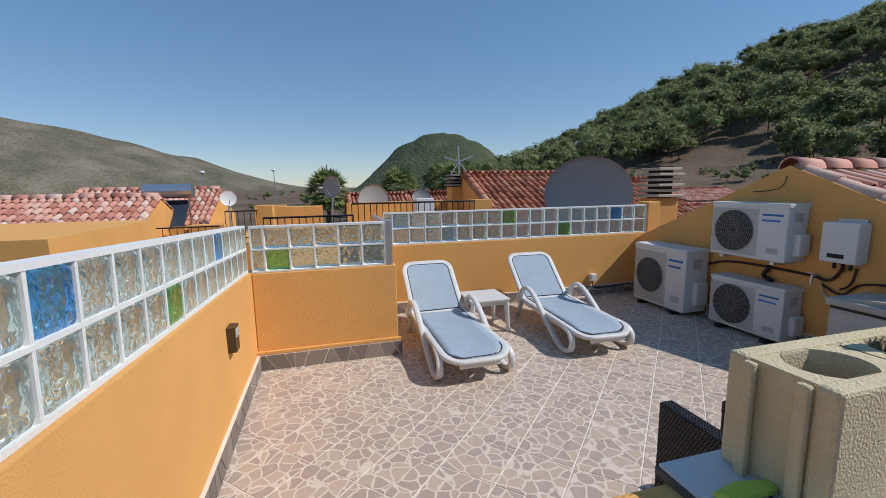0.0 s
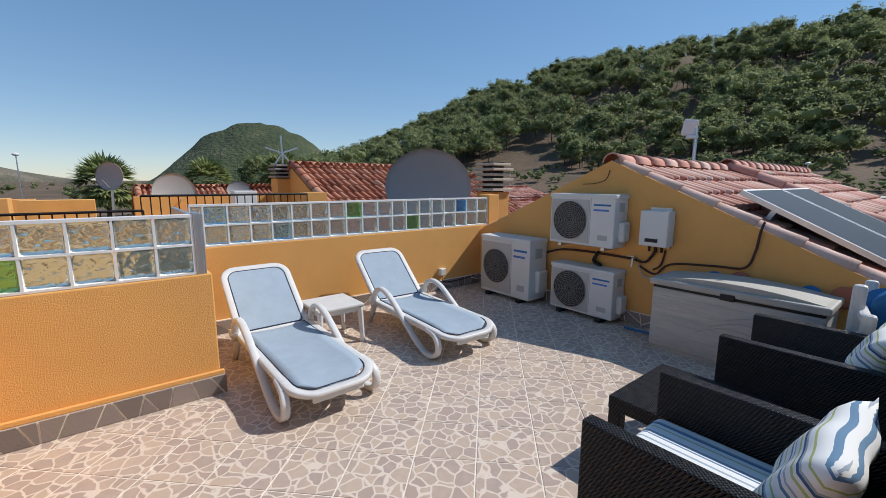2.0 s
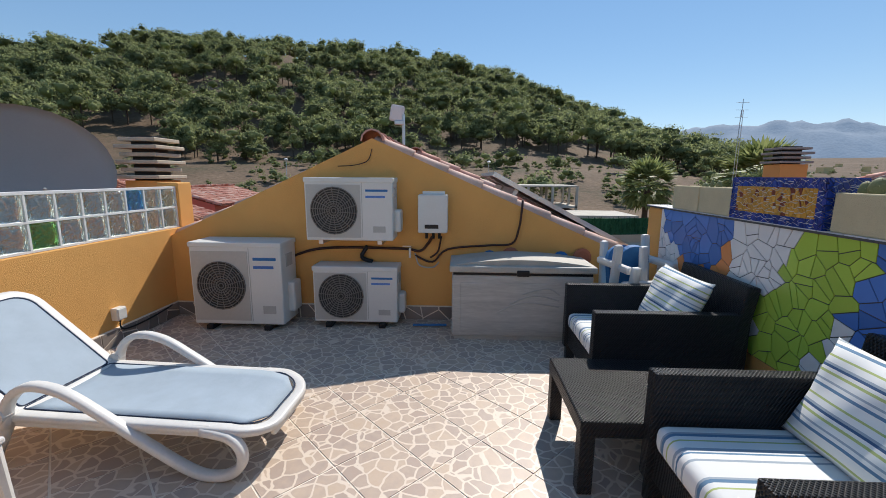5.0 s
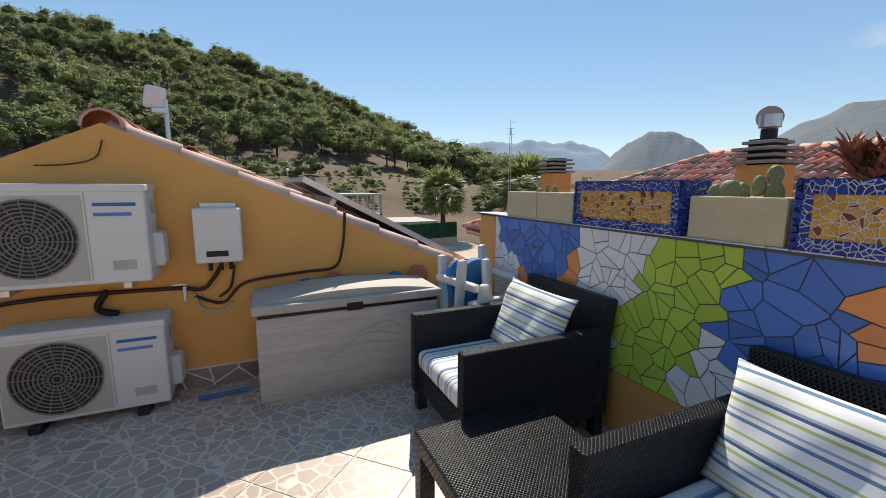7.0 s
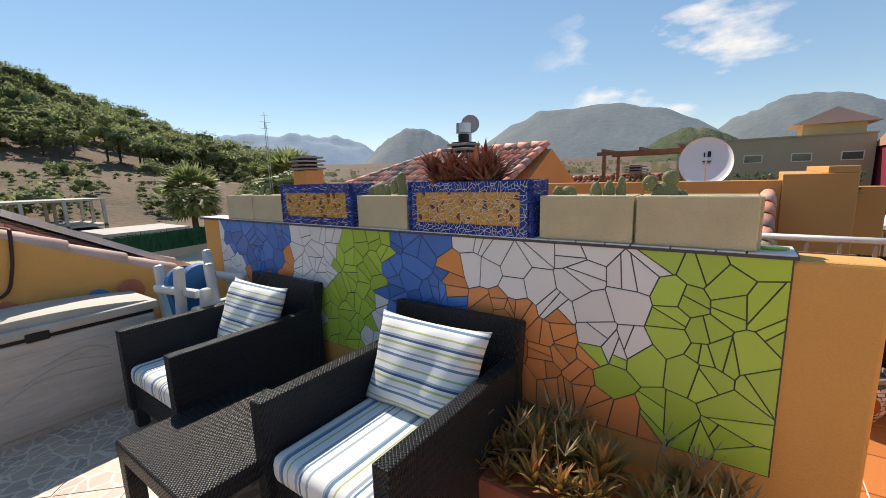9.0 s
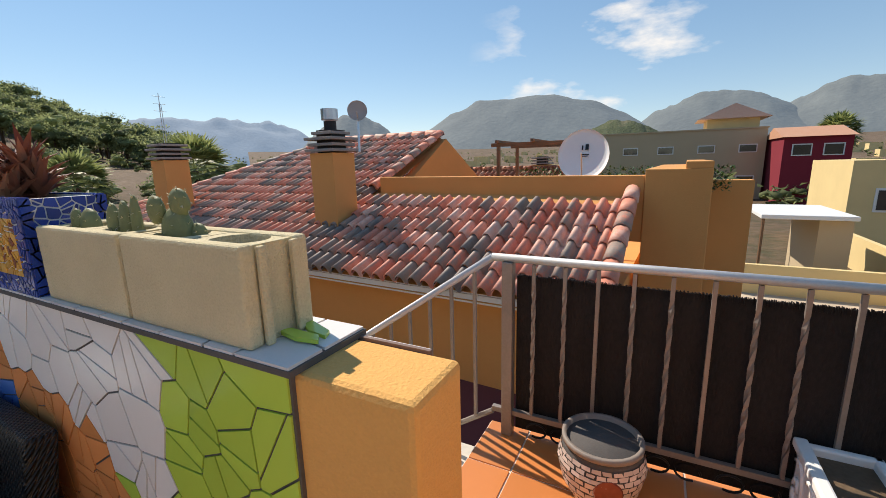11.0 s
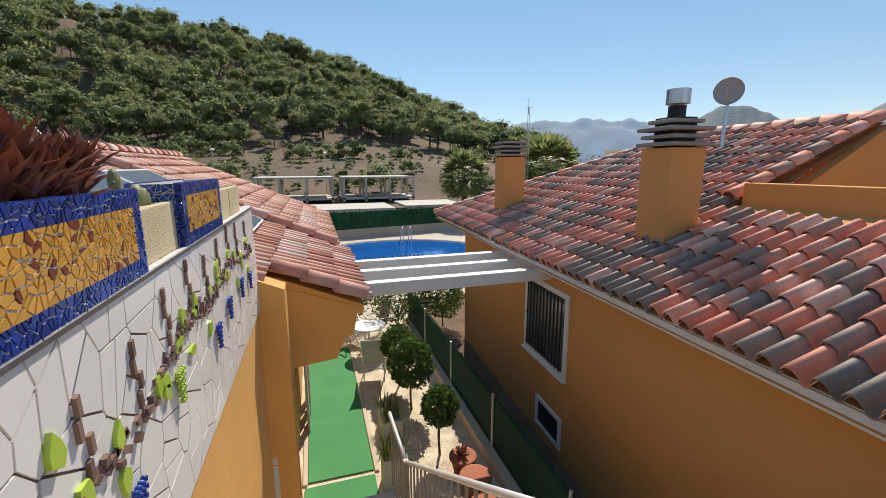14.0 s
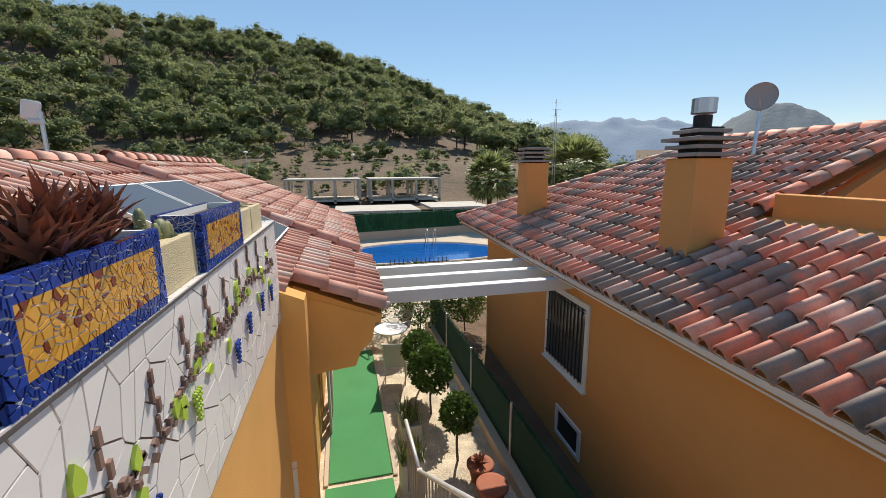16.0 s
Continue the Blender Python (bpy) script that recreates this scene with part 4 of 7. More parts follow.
def chimney(name, m, w, h, slats, cowl, wall_mat, slat_mat, label):
    """A stuccoed stack with a stack of louvre slabs and, on some, a metal cowl."""
    c = thing(name, m, label, "chimney")
    part("shaft", boxed(-w / 2, w / 2, -w / 2, w / 2, -0.5, h, 0.008), wall_mat, c)
    for k in range(slats):
        s = w / 2 + (0.02 if k % 2 else 0.055) - (0.05 if k == slats - 1 and cowl else 0)
        part("slat", boxed(-s, s, -s, s, h + 0.09 * k + 0.02, h + 0.09 * k + 0.065, 0.008), slat_mat, c)
    part("core", boxed(-w * 0.32, w * 0.32, -w * 0.32, w * 0.32, h, h + 0.09 * slats), DARK, c)
    top = h + 0.09 * slats
    if cowl:
        part("pipe", tubed([(0, 0, top), (0, 0, top + 0.14)], w * 0.2, 14), DARK, c)
        part("cowl", tubed([(0, 0, top + 0.16), (0, 0, top + 0.33)], w * 0.27, 16), ALU, c)
    return c


chimney("chimney", pose(5.44, -4.38, 0.62, 0, 0, -2.6), 0.5, 1.0, 4, True, STUCCO_N, CHIMG, "ochre chimney with grey louvre slabs and a steel cowl")
chimney("chimney", pose(10.1, -4.45, 0.62, 0, 0, -2.6), 0.52, 1.0, 4, False, STUCCO_N, CHIMG, "ochre chimney with grey louvre slabs on the tiled roof")

# porch canopy of the neighbour
can = thing("door_canopy", NB @ pose(0, 0, 0), "plum-coloured shingled canopy over the neighbour's door", "canopy")
part("board", prismed([(-0.34, -1.32), (0.42, -1.66), (0.42, -1.70), (-0.34, -1.40)], -1.0, 0.78, "yz"), SHINGLE, can)
for j in range(5):
    for i in range(11):
        y0 = 0.40 - j * 0.155
        z0 = -1.665 + j * 0.0694
        x0 = -1.0 + i * 0.165 + (0.08 if j % 2 else 0)
        part("shingle", boxed(x0, min(x0 + 0.158, 0.79), y0 - 0.155, y0, 0, 0.012, 0, Matrix.Translation((0, y0, z0)) @ Matrix.Rotation(-math.atan(0.447), 4, "X") @ Matrix.Translation((0, -y0, 0))), SHINGLE, can)
part("edge_trim", prismed([(-0.34, -1.30), (0.43, -1.645), (0.43, -1.68), (-0.34, -1.335)], 0.78, 0.83, "yz"), WHITE, can)

# white beams that cross the passage
for k, (xw, xe) in enumerate(((6.75, 6.75), (7.45, 7.45), (8.15, 8.15))):
    tagged(part("pergola_beam", boxed(xw, xw + 0.16, -3.6, -0.35, -0.34, -0.16, 0.008), WHITE), "white-painted beam spanning between the two houses", "beam", "beams over the passage")


# ---- things on the terrace ----
def rounded(w, l, r0, r1, n=5, y0=0.0):
    """Outline of a panel w wide from y0 to l with corner radii r0 at its start and r1 at its end."""
    pts = []
    for cx, cy, r, a0 in ((w / 2 - r0, y0 + r0, r0, -90), (w / 2 - r1, l - r1, r1, 0), (-w / 2 + r1, l - r1, r1, 90), (-w / 2 + r0, y0 + r0, r0, 180)):
        for k in range(n + 1):
            a = radians(a0 + 90 * k / n)
            pts.append((cx + r * math.cos(a), cy + r * math.sin(a)))
    return pts


def curve_pts(pts, n=5):
    """A smooth line through points."""
    P = [Vector(p) for p in pts]
    out = []
    for i in range(len(P) - 1):
        a, b, c, d = P[max(i - 1, 0)], P[i], P[i + 1], P[min(i + 2, len(P) - 1)]
        for k in range(n):
            t = k / n
            out.append(0.5 * ((2 * b) + (c - a) * t + (2 * a - 5 * b + 4 * c - d) * t * t + (3 * b - a - 3 * c + d) * t ** 3))
    out.append(P[-1])
    return out


def band(pts, w, h, ref, closed=False):
    """A flat moulded strip swept along points: w along ref, h across it, with rounded edges."""
    P = [Vector(p) for p in pts]
    ref = Vector(ref)
    bm = bmesh.new()
    sect = [(-0.5, -0.28), (-0.36, -0.5), (0.36, -0.5), (0.5, -0.28), (0.5, 0.28), (0.36, 0.5), (-0.36, 0.5), (-0.5, 0.28)]
    rings = []
    for i, p in enumerate(P):
        a = P[i - 1] if closed or i else P[0]
        b = P[(i + 1) % len(P)] if closed or i + 1 < len(P) else P[-1]
        t = (b - a).normalized()
        n = t.cross(ref).normalized()
        r = n.cross(t).normalized()
        rings.append([bm.verts.new(p + r * u * w + n * v * h) for u, v in sect])
    pairs = list(zip(rings, rings[1:])) + ([(rings[-1], rings[0])] if closed else [])
    for a, b in pairs:
        for k in range(8):
            bm.faces.new((a[k], a[(k + 1) % 8], b[(k + 1) % 8], b[k]))
    if not closed:
        bm.faces.new(rings[0])
        bm.faces.new(rings[-1][::-1])
    bmesh.ops.recalc_face_normals(bm, faces=bm.faces)
    return bm


def lounger(m, label, back=41):
    """A resin sun lounger: sling seat, raised back, flat armrests that run down into looped legs."""
    s = thing("sun_lounger", m, label, "sun lounger", "sun loungers")
    zs, L, y0 = 0.235, 1.26, 0.08
    up = (0, 0, 1)
    drop = lambda y: zs - 0.05 * max(0.0, 1 - (y - y0) / 0.30) ** 2
    ring = rounded(0.535, L, 0.15, 0.03, 6, y0)
    part("seat_frame", band([(x, y, drop(y)) for x, y in ring], 0.036, 0.062, up, True), PLASTIC, s, smooth=True)
    bm = bmesh.new()
    nx, ny = 8, 14
    rows = []
    for j in range(ny + 1):
        y = y0 + 0.022 + (L - y0 - 0.03) * j / ny
        d = max(0.0, 0.13 - (y - y0 - 0.022))
        hw = 0.242 - (0.13 - math.sqrt(max(0.0, 0.13 ** 2 - d ** 2))) if d else 0.242
        rows.append([bm.verts.new((hw * (2 * i / nx - 1), y, drop(y) + 0.017 - 0.014 * (1 - (2 * i / nx - 1) ** 2))) for i in range(nx + 1)])
    for a, b in zip(rows, rows[1:]):
        for i in range(nx):
            bm.faces.new((a[i], a[i + 1], b[i + 1], b[i]))
    bmesh.ops.recalc_face_normals(bm, faces=bm.faces)
    if bm.faces[0].normal.z < 0:
        bmesh.ops.reverse_faces(bm, faces=bm.faces)
    bmesh.ops.solidify(bm, geom=bm.faces[:], thickness=0.006)
    part("seat_sling", bm, SLING, s, smooth=True)
    part("seat_piping", tubed([Vector((x, y, drop(y) + 0.018)) for x, y in rounded(0.482, L - 0.01, 0.125, 0.02, 6, y0 + 0.024)], 0.004, 5, True), PIPING, s)
    part("apron", boxed(-0.17, 0.17, y0 - 0.018, y0 + 0.012, zs - 0.10, zs - 0.055, 0.012), PLASTIC, s)
    B = Matrix.Translation((0, L, zs)) @ Matrix.Rotation(radians(back), 4, "X")
    bf = part("back_frame", band([(x, y, 0) for x, y in rounded(0.525, 0.645, 0.03, 0.10, 6)], 0.034, 0.058, up, True), PLASTIC, s, smooth=True)
    bs = part("back_sling", prismed(rounded(0.478, 0.622, 0.02, 0.085, 6, 0.012), 0.008, 0.016, "xy"), SLING, s)
    bp = part("back_piping", tubed([Vector((x, y, 0.017)) for x, y in rounded(0.474, 0.62, 0.02, 0.083, 6, 0.014)], 0.004, 5, True), PIPING, s)
    for o in (bf, bs, bp):
        o.matrix_basis = B
    for sx in (-1, 1):
        x = sx * 0.305
        arm = curve_pts([(x, 1.26, 0.20), (x, 1.225, 0.33), (x, 1.12, 0.405), (x, 0.96, 0.385), (x, 0.77, 0.275), (x, 0.54, 0.125), (x, 0.37, 0.03),
                         (x, 0.25, 0.02), (x, 0.165, 0.065), (x, 0.15, 0.145), (x * 0.97, 0.21, 0.205), (x * 0.93, 0.34, 0.22)], 4)
        part("arm_leg", band(arm, 0.052, 0.036, (1, 0, 0)), PLASTIC, s, smooth=True)
        part("side_rail", boxed(x - sx * 0.03 - 0.014, x - sx * 0.03 + 0.014, 0.30, 1.29, zs - 0.045, zs + 0.008, 0.01), PLASTIC, s)
        part("rear_leg", tubed([(x * 0.9, 1.26, 0.26), (x * 0.95, 1.38, 0.0)], [0.03, 0.024], 8), PLASTIC, s, smooth=True)
        part("hinge", tubed([(x - 0.035, L, zs + 0.03), (x + 0.015, L, zs + 0.03)], 0.032, 10), PLASTIC, s)
    return s


lg = lounger(pose(2.96, 3.03, 0, 0, 0, -2), "white resin sun lounger with blue mesh sling, back raised")
copy_thing(lg, pose(1.71, 2.89, 0, 0, 0, 1))

st = thing("side_table", pose(2.20, 4.17, 0), "low white resin side table between sun loungers", "table")
part("tabletop", boxed(-0.215, 0.215, -0.215, 0.215, 0.335, 0.362, 0.008), PLASTIC, st)
part("apron", boxed(-0.19, 0.19, -0.19, 0.19, 0.29, 0.335, 0.005), PLASTIC, st)
for sx in (-1, 1):
    for sy in (-1, 1):
        part("leg", tubed([(sx * 0.185, sy * 0.185, 0.33), (sx * 0.2, sy * 0.2, 0.0)], [0.028, 0.02], 8), PLASTIC, st)


GRILLE = material("brown_grey_guard", (0.23, 0.205, 0.175), 0.6, big=4, fine=60, vary=0.1, bump=0)
FAN_SHADE = material("shaded_coil", (0.05, 0.046, 0.04), 0.7, big=8, fine=150, vary=0.3, bump=0.3, depth=0.002)
PANELP = material("grille_panel_paint", (0.50, 0.48, 0.43), 0.5, big=4, fine=60, vary=0.08, bump=0.05)


def aircon(m, w, h, d, label, feet=True):
    """An outdoor air-conditioning unit; its front looks along -y."""
    a = thing("air_conditioner", m, label, "air conditioner", "outdoor air conditioners")
    part("body", boxed(-w / 2, w / 2, 0, d, 0.0, h, 0.012), ACWHITE, a)
    part("top_lid", boxed(-w / 2 - 0.006, w / 2 + 0.006, -0.006, d + 0.006, h - 0.03, h + 0.012, 0.008), ACWHITE, a)
    cx, cz, r = -w / 2 + w * 0.335, h * 0.49, min(w * 0.265, h * 0.41)
    k = 28
    fan = bmesh.new()
    q = [(cx - w * 0.315, h * 0.05), (cx + w * 0.30, h * 0.05), (cx + w * 0.30, h * 0.91), (cx - w * 0.315, h * 0.91)]
    prism(fan, q, -0.004, 0.002)
    part("grille_panel", fan, PANELP, a)
    # flat disc on the panel, coloured dark for the shade inside the fan opening
    part("fan_shade_disc", prismed([(cx + r * math.cos(i * math.tau / k), cz + r * math.sin(i * math.tau / k)) for i in range(k)], -0.007, 0.0), FAN_SHADE, a)
    for i in range(10):
        rr = r * (0.1 + 0.1 * i)
        part("guard_ring", tubed([(cx + rr * math.cos(j * math.tau / 24), -0.014, cz + rr * math.sin(j * math.tau / 24)) for j in range(24)], 0.0042, 4, True), GRILLE, a)
    for i in range(18):
        g = i * math.tau / 18
        part("guard_bar", tubed([(cx + r * 0.16 * math.cos(g), -0.012, cz + r * 0.16 * math.sin(g)), (cx + r * math.cos(g + 0.25), -0.012, cz + r * math.sin(g + 0.25))], 0.0035, 4), GRILLE, a)
    part("seam", boxed(cx + w * 0.315, cx + w * 0.32, -0.003, 0.01, 0.03, h - 0.03), GREYP, a)
    nx = cx + w * 0.36
    part("nameplate", boxed(nx, nx + w * 0.25, -0.003, 0.003, h * 0.80, h * 0.835), BLUEP, a, "dark blue name strip")
    part("badge", boxed(nx, nx + w * 0.22, -0.003, 0.003, h * 0.70, h * 0.735), T_BLUE, a, "blue badge")
    part("sticker", boxed(nx + w * 0.08, nx + w * 0.22, -0.003, 0.003, h * 0.14, h * 0.24), GREYP, a, "grey rating label")
    part("valve_cover", boxed(w / 2 - 0.01, w / 2 + 0.055, d * 0.35, d * 0.9, h * 0.12, h * 0.5, 0.02), ACWHITE, a)
    part("side_grip", boxed(w / 2 - 0.004, w / 2 + 0.008, d * 0.3, d * 0.7, h * 0.7, h * 0.86, 0.004), GREYP, a)
    if feet:
        for sx in (-0.32, 0.32):
            part("foot", boxed(w * sx - 0.03, w * sx + 0.03, -0.03, d + 0.02, -0.045, 0.0, 0.008), DARK, a)
    else:
        for sx in (-0.34, 0.34):
            part("bracket", boxed(w * sx - 0.02, w * sx + 0.02, 0.02, d + 0.02, -0.035, 0.0, 0.003), ALU, a)
    return a


aircon(pose(4.46, 4.17, 0.045, 0, 0, -90), 0.80, 0.715, 0.32, "large white air conditioner standing on the terrace floor")
aircon(pose(4.56, 3.20, 0.785, 0, 0, -90), 0.755, 0.525, 0.255, "white air conditioner on brackets on the gable wall", False)
aircon(pose(4.575, 3.17, 0.045, 0, 0, -90), 0.75, 0.495, 0.235, "small white air conditioner standing below another on the wall")

inv = thing("solar_inverter", pose(4.66, 2.49, 0.845, 0, 0, -90), "pale grey solar inverter box on the gable wall", "inverter")
part("case", boxed(-0.13, 0.13, 0, 0.15, 0, 0.335, 0.012), ACWHITE, inv)
part("display", boxed(-0.07, 0.05, -0.003, 0.004, 0.04, 0.075, 0.002), DARK, inv, "black display strip")
part("back_plate", boxed(-0.10, 0.10, 0.14, 0.162, -0.02, 0.36), ALU, inv)
for x in (-0.06, 0.0, 0.055):
    part("plug", tubed([(x, 0.09, 0.01), (x, 0.09, -0.06)], 0.013, 8), DARK, inv)


def cable(pts, r=0.011, name="cable", label="brown cable clipped along the gable wall", mat=CABLE):
    return tagged(part(name, tubed(curve_pts(pts, 5), r, 6), mat, smooth=True), label, "cable")


cable([(4.80, 3.95, 0.52), (4.80, 3.55, 0.67), (4.80, 2.8, 0.68), (4.80, 2.62, 0.66), (4.80, 2.55, 0.72), (4.77, 2.50, 0.80)], 0.013)
cable([(4.80, 2.42, 0.80), (4.80, 2.45, 0.66), (4.80, 2.52, 0.60)], 0.009)
cable([(4.80, 2.66, 0.62), (4.80, 2.50, 0.56), (4.80, 2.36, 0.68), (4.80, 2.0, 0.72), (4.80, 1.78, 0.74), (4.80, 1.72, 0.88), (4.80, 1.70, 1.05), (4.84, 1.69, 1.13)], 0.010)
cable([(4.80, 2.66, 0.64), (4.79, 2.62, 0.53), (4.79, 2.5, 0.51), (4.79, 2.44, 0.56)], 0.007, "hose", "thin grey hose on the gable wall", GREYP)
cable([(4.80, 3.1, 0.70), (4.78, 3.15, 0.60), (4.77, 3.05, 0.56)], 0.02, "lagged_pipe", "black lagged pipes between air conditioners", DARK)
cable([(4.80, 3.35, 1.42), (4.80, 3.2, 1.43), (4.80, 3.08, 1.47), (4.80, 3.04, 1.57)], 0.004, "wire", "thin wire under the gable top")
cable([(4.10, 4.94, 0.20), (4.13, 4.94, 0.11), (4.4, 4.94, 0.10), (4.7, 4.94, 0.13)], 0.007, "cable", "black cable along the parapet foot", DARK)
tap = thing("garden_tap", pose(4.80, 2.70, 0.66), "small steel tap on the gable wall", "tap")
part("pipe", tubed([(0.02, 0, 0.03), (-0.06, 0, 0.03), (-0.07, 0, -0.05)], 0.011, 8), ALU, tap)
part("lever", boxed(-0.045, -0.025, -0.005, 0.07, 0.045, 0.052), ALU, tap)
eb = thing("junction_box", pose(4.10, FY, 0.2), "small white electrical box on the parapet", "electrical box")
part("case", boxed(-0.045, 0.045, -0.055, 0, 0, 0.10, 0.006), ACWHITE, eb)
part("lid", boxed(-0.04, 0.04, -0.062, -0.055, 0.008, 0.092, 0.003), ACWHITE, eb)
wl_ = thing("wall_lamp", pose(0.0, 2.84, 0.62), "small bronze wall lamp on the parapet", "wall lamp")
part("shade", prismed([(-0.045, -0.09), (0.045, -0.09), (0.055, 0.07), (-0.055, 0.07)], 0.0, 0.05, "yz"), material("bronze_paint", (0.10, 0.08, 0.06), 0.35, 0.7, big=8, fine=50), wl_)
part("lens", boxed(0.045, 0.054, -0.035, 0.035, 0.0, 0.055, 0.004), GREYP, wl_)

# storage box
BOXP = material("wood_grained_grey_plastic", (0.50, 0.475, 0.425), 0.6, big=5, fine=38, vary=0.24, bump=0.35, depth=0.002, stretch=(1, 0.35, 3.2))
sb = thing("storage_box", pose(4.34, 1.74, 0), "grey plastic garden storage box with a closed lid", "storage box")
part("body", boxed(0.0, 0.44, -0.57, 0.57, 0.03, 0.555, 0.02), BOXP, sb)
part("plinth", boxed(0.015, 0.425, -0.55, 0.55, 0.0, 0.03), GREYD, sb)
part("front_panel", boxed(-0.008, 0.01, -0.50, 0.50, 0.07, 0.49, 0.006), BOXP, sb)
bm = bmesh.new()
box(bm, -0.02, 0.45, -0.59, 0.59, 0.575, 0.63, 0.012)
prism(bm, [(-0.55, 0.629)] + [(-0.55 + 1.10 * k / 12, 0.632 + 0.045 * (1 - (k / 6 - 1) ** 2)) for k in range(13)] + [(0.55, 0.629)], 0.02, 0.42, "yz")
lid = part("lid", bm, GREYD, sb)
# solid black strip between body and lid, dark like the shade in the gap
part("lid_gap_shade", boxed(0.0, 0.43, -0.56, 0.56, 0.553, 0.578), DARK, sb)
part("latch", boxed(-0.03, 0.0, -0.05, 0.05, 0.55, 0.60, 0.008), DARK, sb)
for k in range(3):
    part("moulded_wave", tubed(curve_pts([(-0.008, 0.2 - 0.1 * k, 0.24 + 0.08 * k), (-0.008, 0.0 - 0.1 * k, 0.33 + 0.06 * k), (-0.008, -0.3, 0.30 + 0.05 * k)], 6), 0.006, 5), GREYP, sb)
tagged(part("broom_handle", tubed([(4.62, 2.36, 0.02), (4.60, 2.66, 0.02)], 0.012, 8), BLUEP), "dark blue broom handle lying on the floor", "broom handle")
for y in (1.98, 1.34):
    tagged(part("wall_vent", lathe([(0.06, 0.0), (0.075, 0.02), (0.05, 0.03)], 14), BLUEP), "dark blue round cap on the gable wall", "cap").matrix_basis = pose(4.80, y, 0.605, 0, -90, 0)
    tagged(part("clay_ring", lathe([(0.075, 0.0), (0.085, 0.02), (0.06, 0.03)], 14), POT), "terracotta ring on the gable wall", "ring").matrix_basis = pose(4.80, y - 0.19, 0.625, 0, -90, 0)

# folded chair with blue pads behind the storage box
fc = thing("folded_chair", pose(4.42, 0.86, 0, 0, 0, 10), "folded white resin chair with blue pads", "folding chair")
for k, (x, y, a, h) in enumerate(((-0.20, 0.16, -10, 0.74), (-0.19, -0.02, 5, 0.80), (-0.05, 0.20, -6, 0.84), (0.04, -0.2, 7, 0.88), (0.17, 0.12, 4, 0.82), (0.2, -0.12, 10, 0.76))):
    part("frame_bar", boxed(x - 0.026, x + 0.026, y - 0.034, y + 0.034, 0.0, h, 0.02, Matrix.Rotation(radians(a), 4, "Y")), PLASTIC, fc)
for k, (x, y, a) in enumerate(((-0.10, 0.05, 14), (0.08, 0.0, -8))):
    pd = part("pad", prismed(rounded(0.26, 0.78, 0.05, 0.12, 5, 0.12), -0.025, 0.025, "xy"), BLUEP, fc)
    pd.matrix_basis = Matrix.Translation((x, y, 0.03)) @ Matrix.Rotation(radians(a), 4, "Y") @ Matrix.Rotation(radians(90), 4, "Z") @ Matrix.Rotation(radians(90), 4, "X")
part("arm_bar", boxed(-0.27, 0.2, 0.14, 0.20, 0.62, 0.68, 0.022), PLASTIC, fc)
part("arm_bar", boxed(-0.24, 0.22, -0.24, -0.18, 0.64, 0.70, 0.022), PLASTIC, fc)
part("cross_bar", boxed(-0.25, -0.19, -0.2, 0.2, 0.50, 0.56, 0.02), PLASTIC, fc)


def armchair(m, label):
    """A boxy wicker armchair that looks along +y, with a seat cushion and a leaning pillow."""
    c = thing("armchair", m, label, "armchair", "wicker armchairs")
    for sx in (-1, 1):
        x = sx * 0.312
        part("arm", boxed(x - 0.033, x + 0.033, 0.0, 0.86, 0.115, 0.585, 0.007), WICKER, c)
        for y in (0.05, 0.81):
            part("leg", boxed(x - 0.03, x + 0.03, y - 0.03, y + 0.03, 0.0, 0.12, 0.004), WICKER, c)
    part("seat_base", boxed(-0.279, 0.279, 0.06, 0.835, 0.13, 0.27, 0.006), WICKER, c)
    B = Matrix.Translation((0, 0.09, 0.2)) @ Matrix.Rotation(radians(9), 4, "X")
    part("backrest", boxed(-0.35, 0.35, -0.035, 0.035, 0.0, 0.555, 0.012, B), WICKER, c)
    bm = bmesh.new()
    box(bm, -0.275, 0.275, 0.13, 0.85, 0.27, 0.385, 0.04, None, 3)
    part("seat_cushion", bm, SEATC, c, "striped cushion in white, grey and blue", True)
    bm = bmesh.new()
    n = 14
    grid = [[[None] * (n + 1) for _ in range(n + 1)] for _ in range(2)]
    for s in range(2):
        for i in range(n + 1):
            for j in range(n + 1):
                u, v = i / n * 2 - 1, j / n * 2 - 1
                puff = ((1 - u ** 4) * (1 - v ** 4)) ** 0.55
                ear = 1 + 0.05 * (abs(u) * abs(v)) ** 3
                grid[s][i][j] = bm.verts.new((u * 0.285 * ear * (1 - 0.05 * (1 - abs(v))), (1 if s else -1) * 0.075 * puff + 0.006 * math.sin(7 * u + 3 * v), v * 0.20 * ear * (1 - 0.05 * (1 - u * u) * 0.5)))
    for s in range(2):
        for i in range(n):
            for j in range(n):
                q = [grid[s][i][j], grid[s][i + 1][j], grid[s][i + 1][j + 1], grid[s][i][j + 1]]
                bm.faces.new(q if s == 0 else q[::-1])
    bmesh.ops.remove_doubles(bm, verts=bm.verts, dist=0.002)
    p = part("pillow", bm, PILLOW, c, "striped pillow in white, blue and lime", True)
    p.matrix_basis = Matrix.Translation((0.0, 0.27, 0.555)) @ Matrix.Rotation(radians(24), 4, "X")
    return c


ch = armchair(pose(2.325, 0.62, 0), "black wicker armchair with striped cushions before the mosaic wall")
ch2 = copy_thing(ch, pose(3.685, 0.62, 0))
wt = thing("coffee_table", pose(2.96, 1.44, 0), "low black wicker coffee table between the armchairs", "table")
part("tabletop", boxed(-0.31, 0.31, -0.30, 0.30, 0.27, 0.345, 0.008), WICKER, wt)
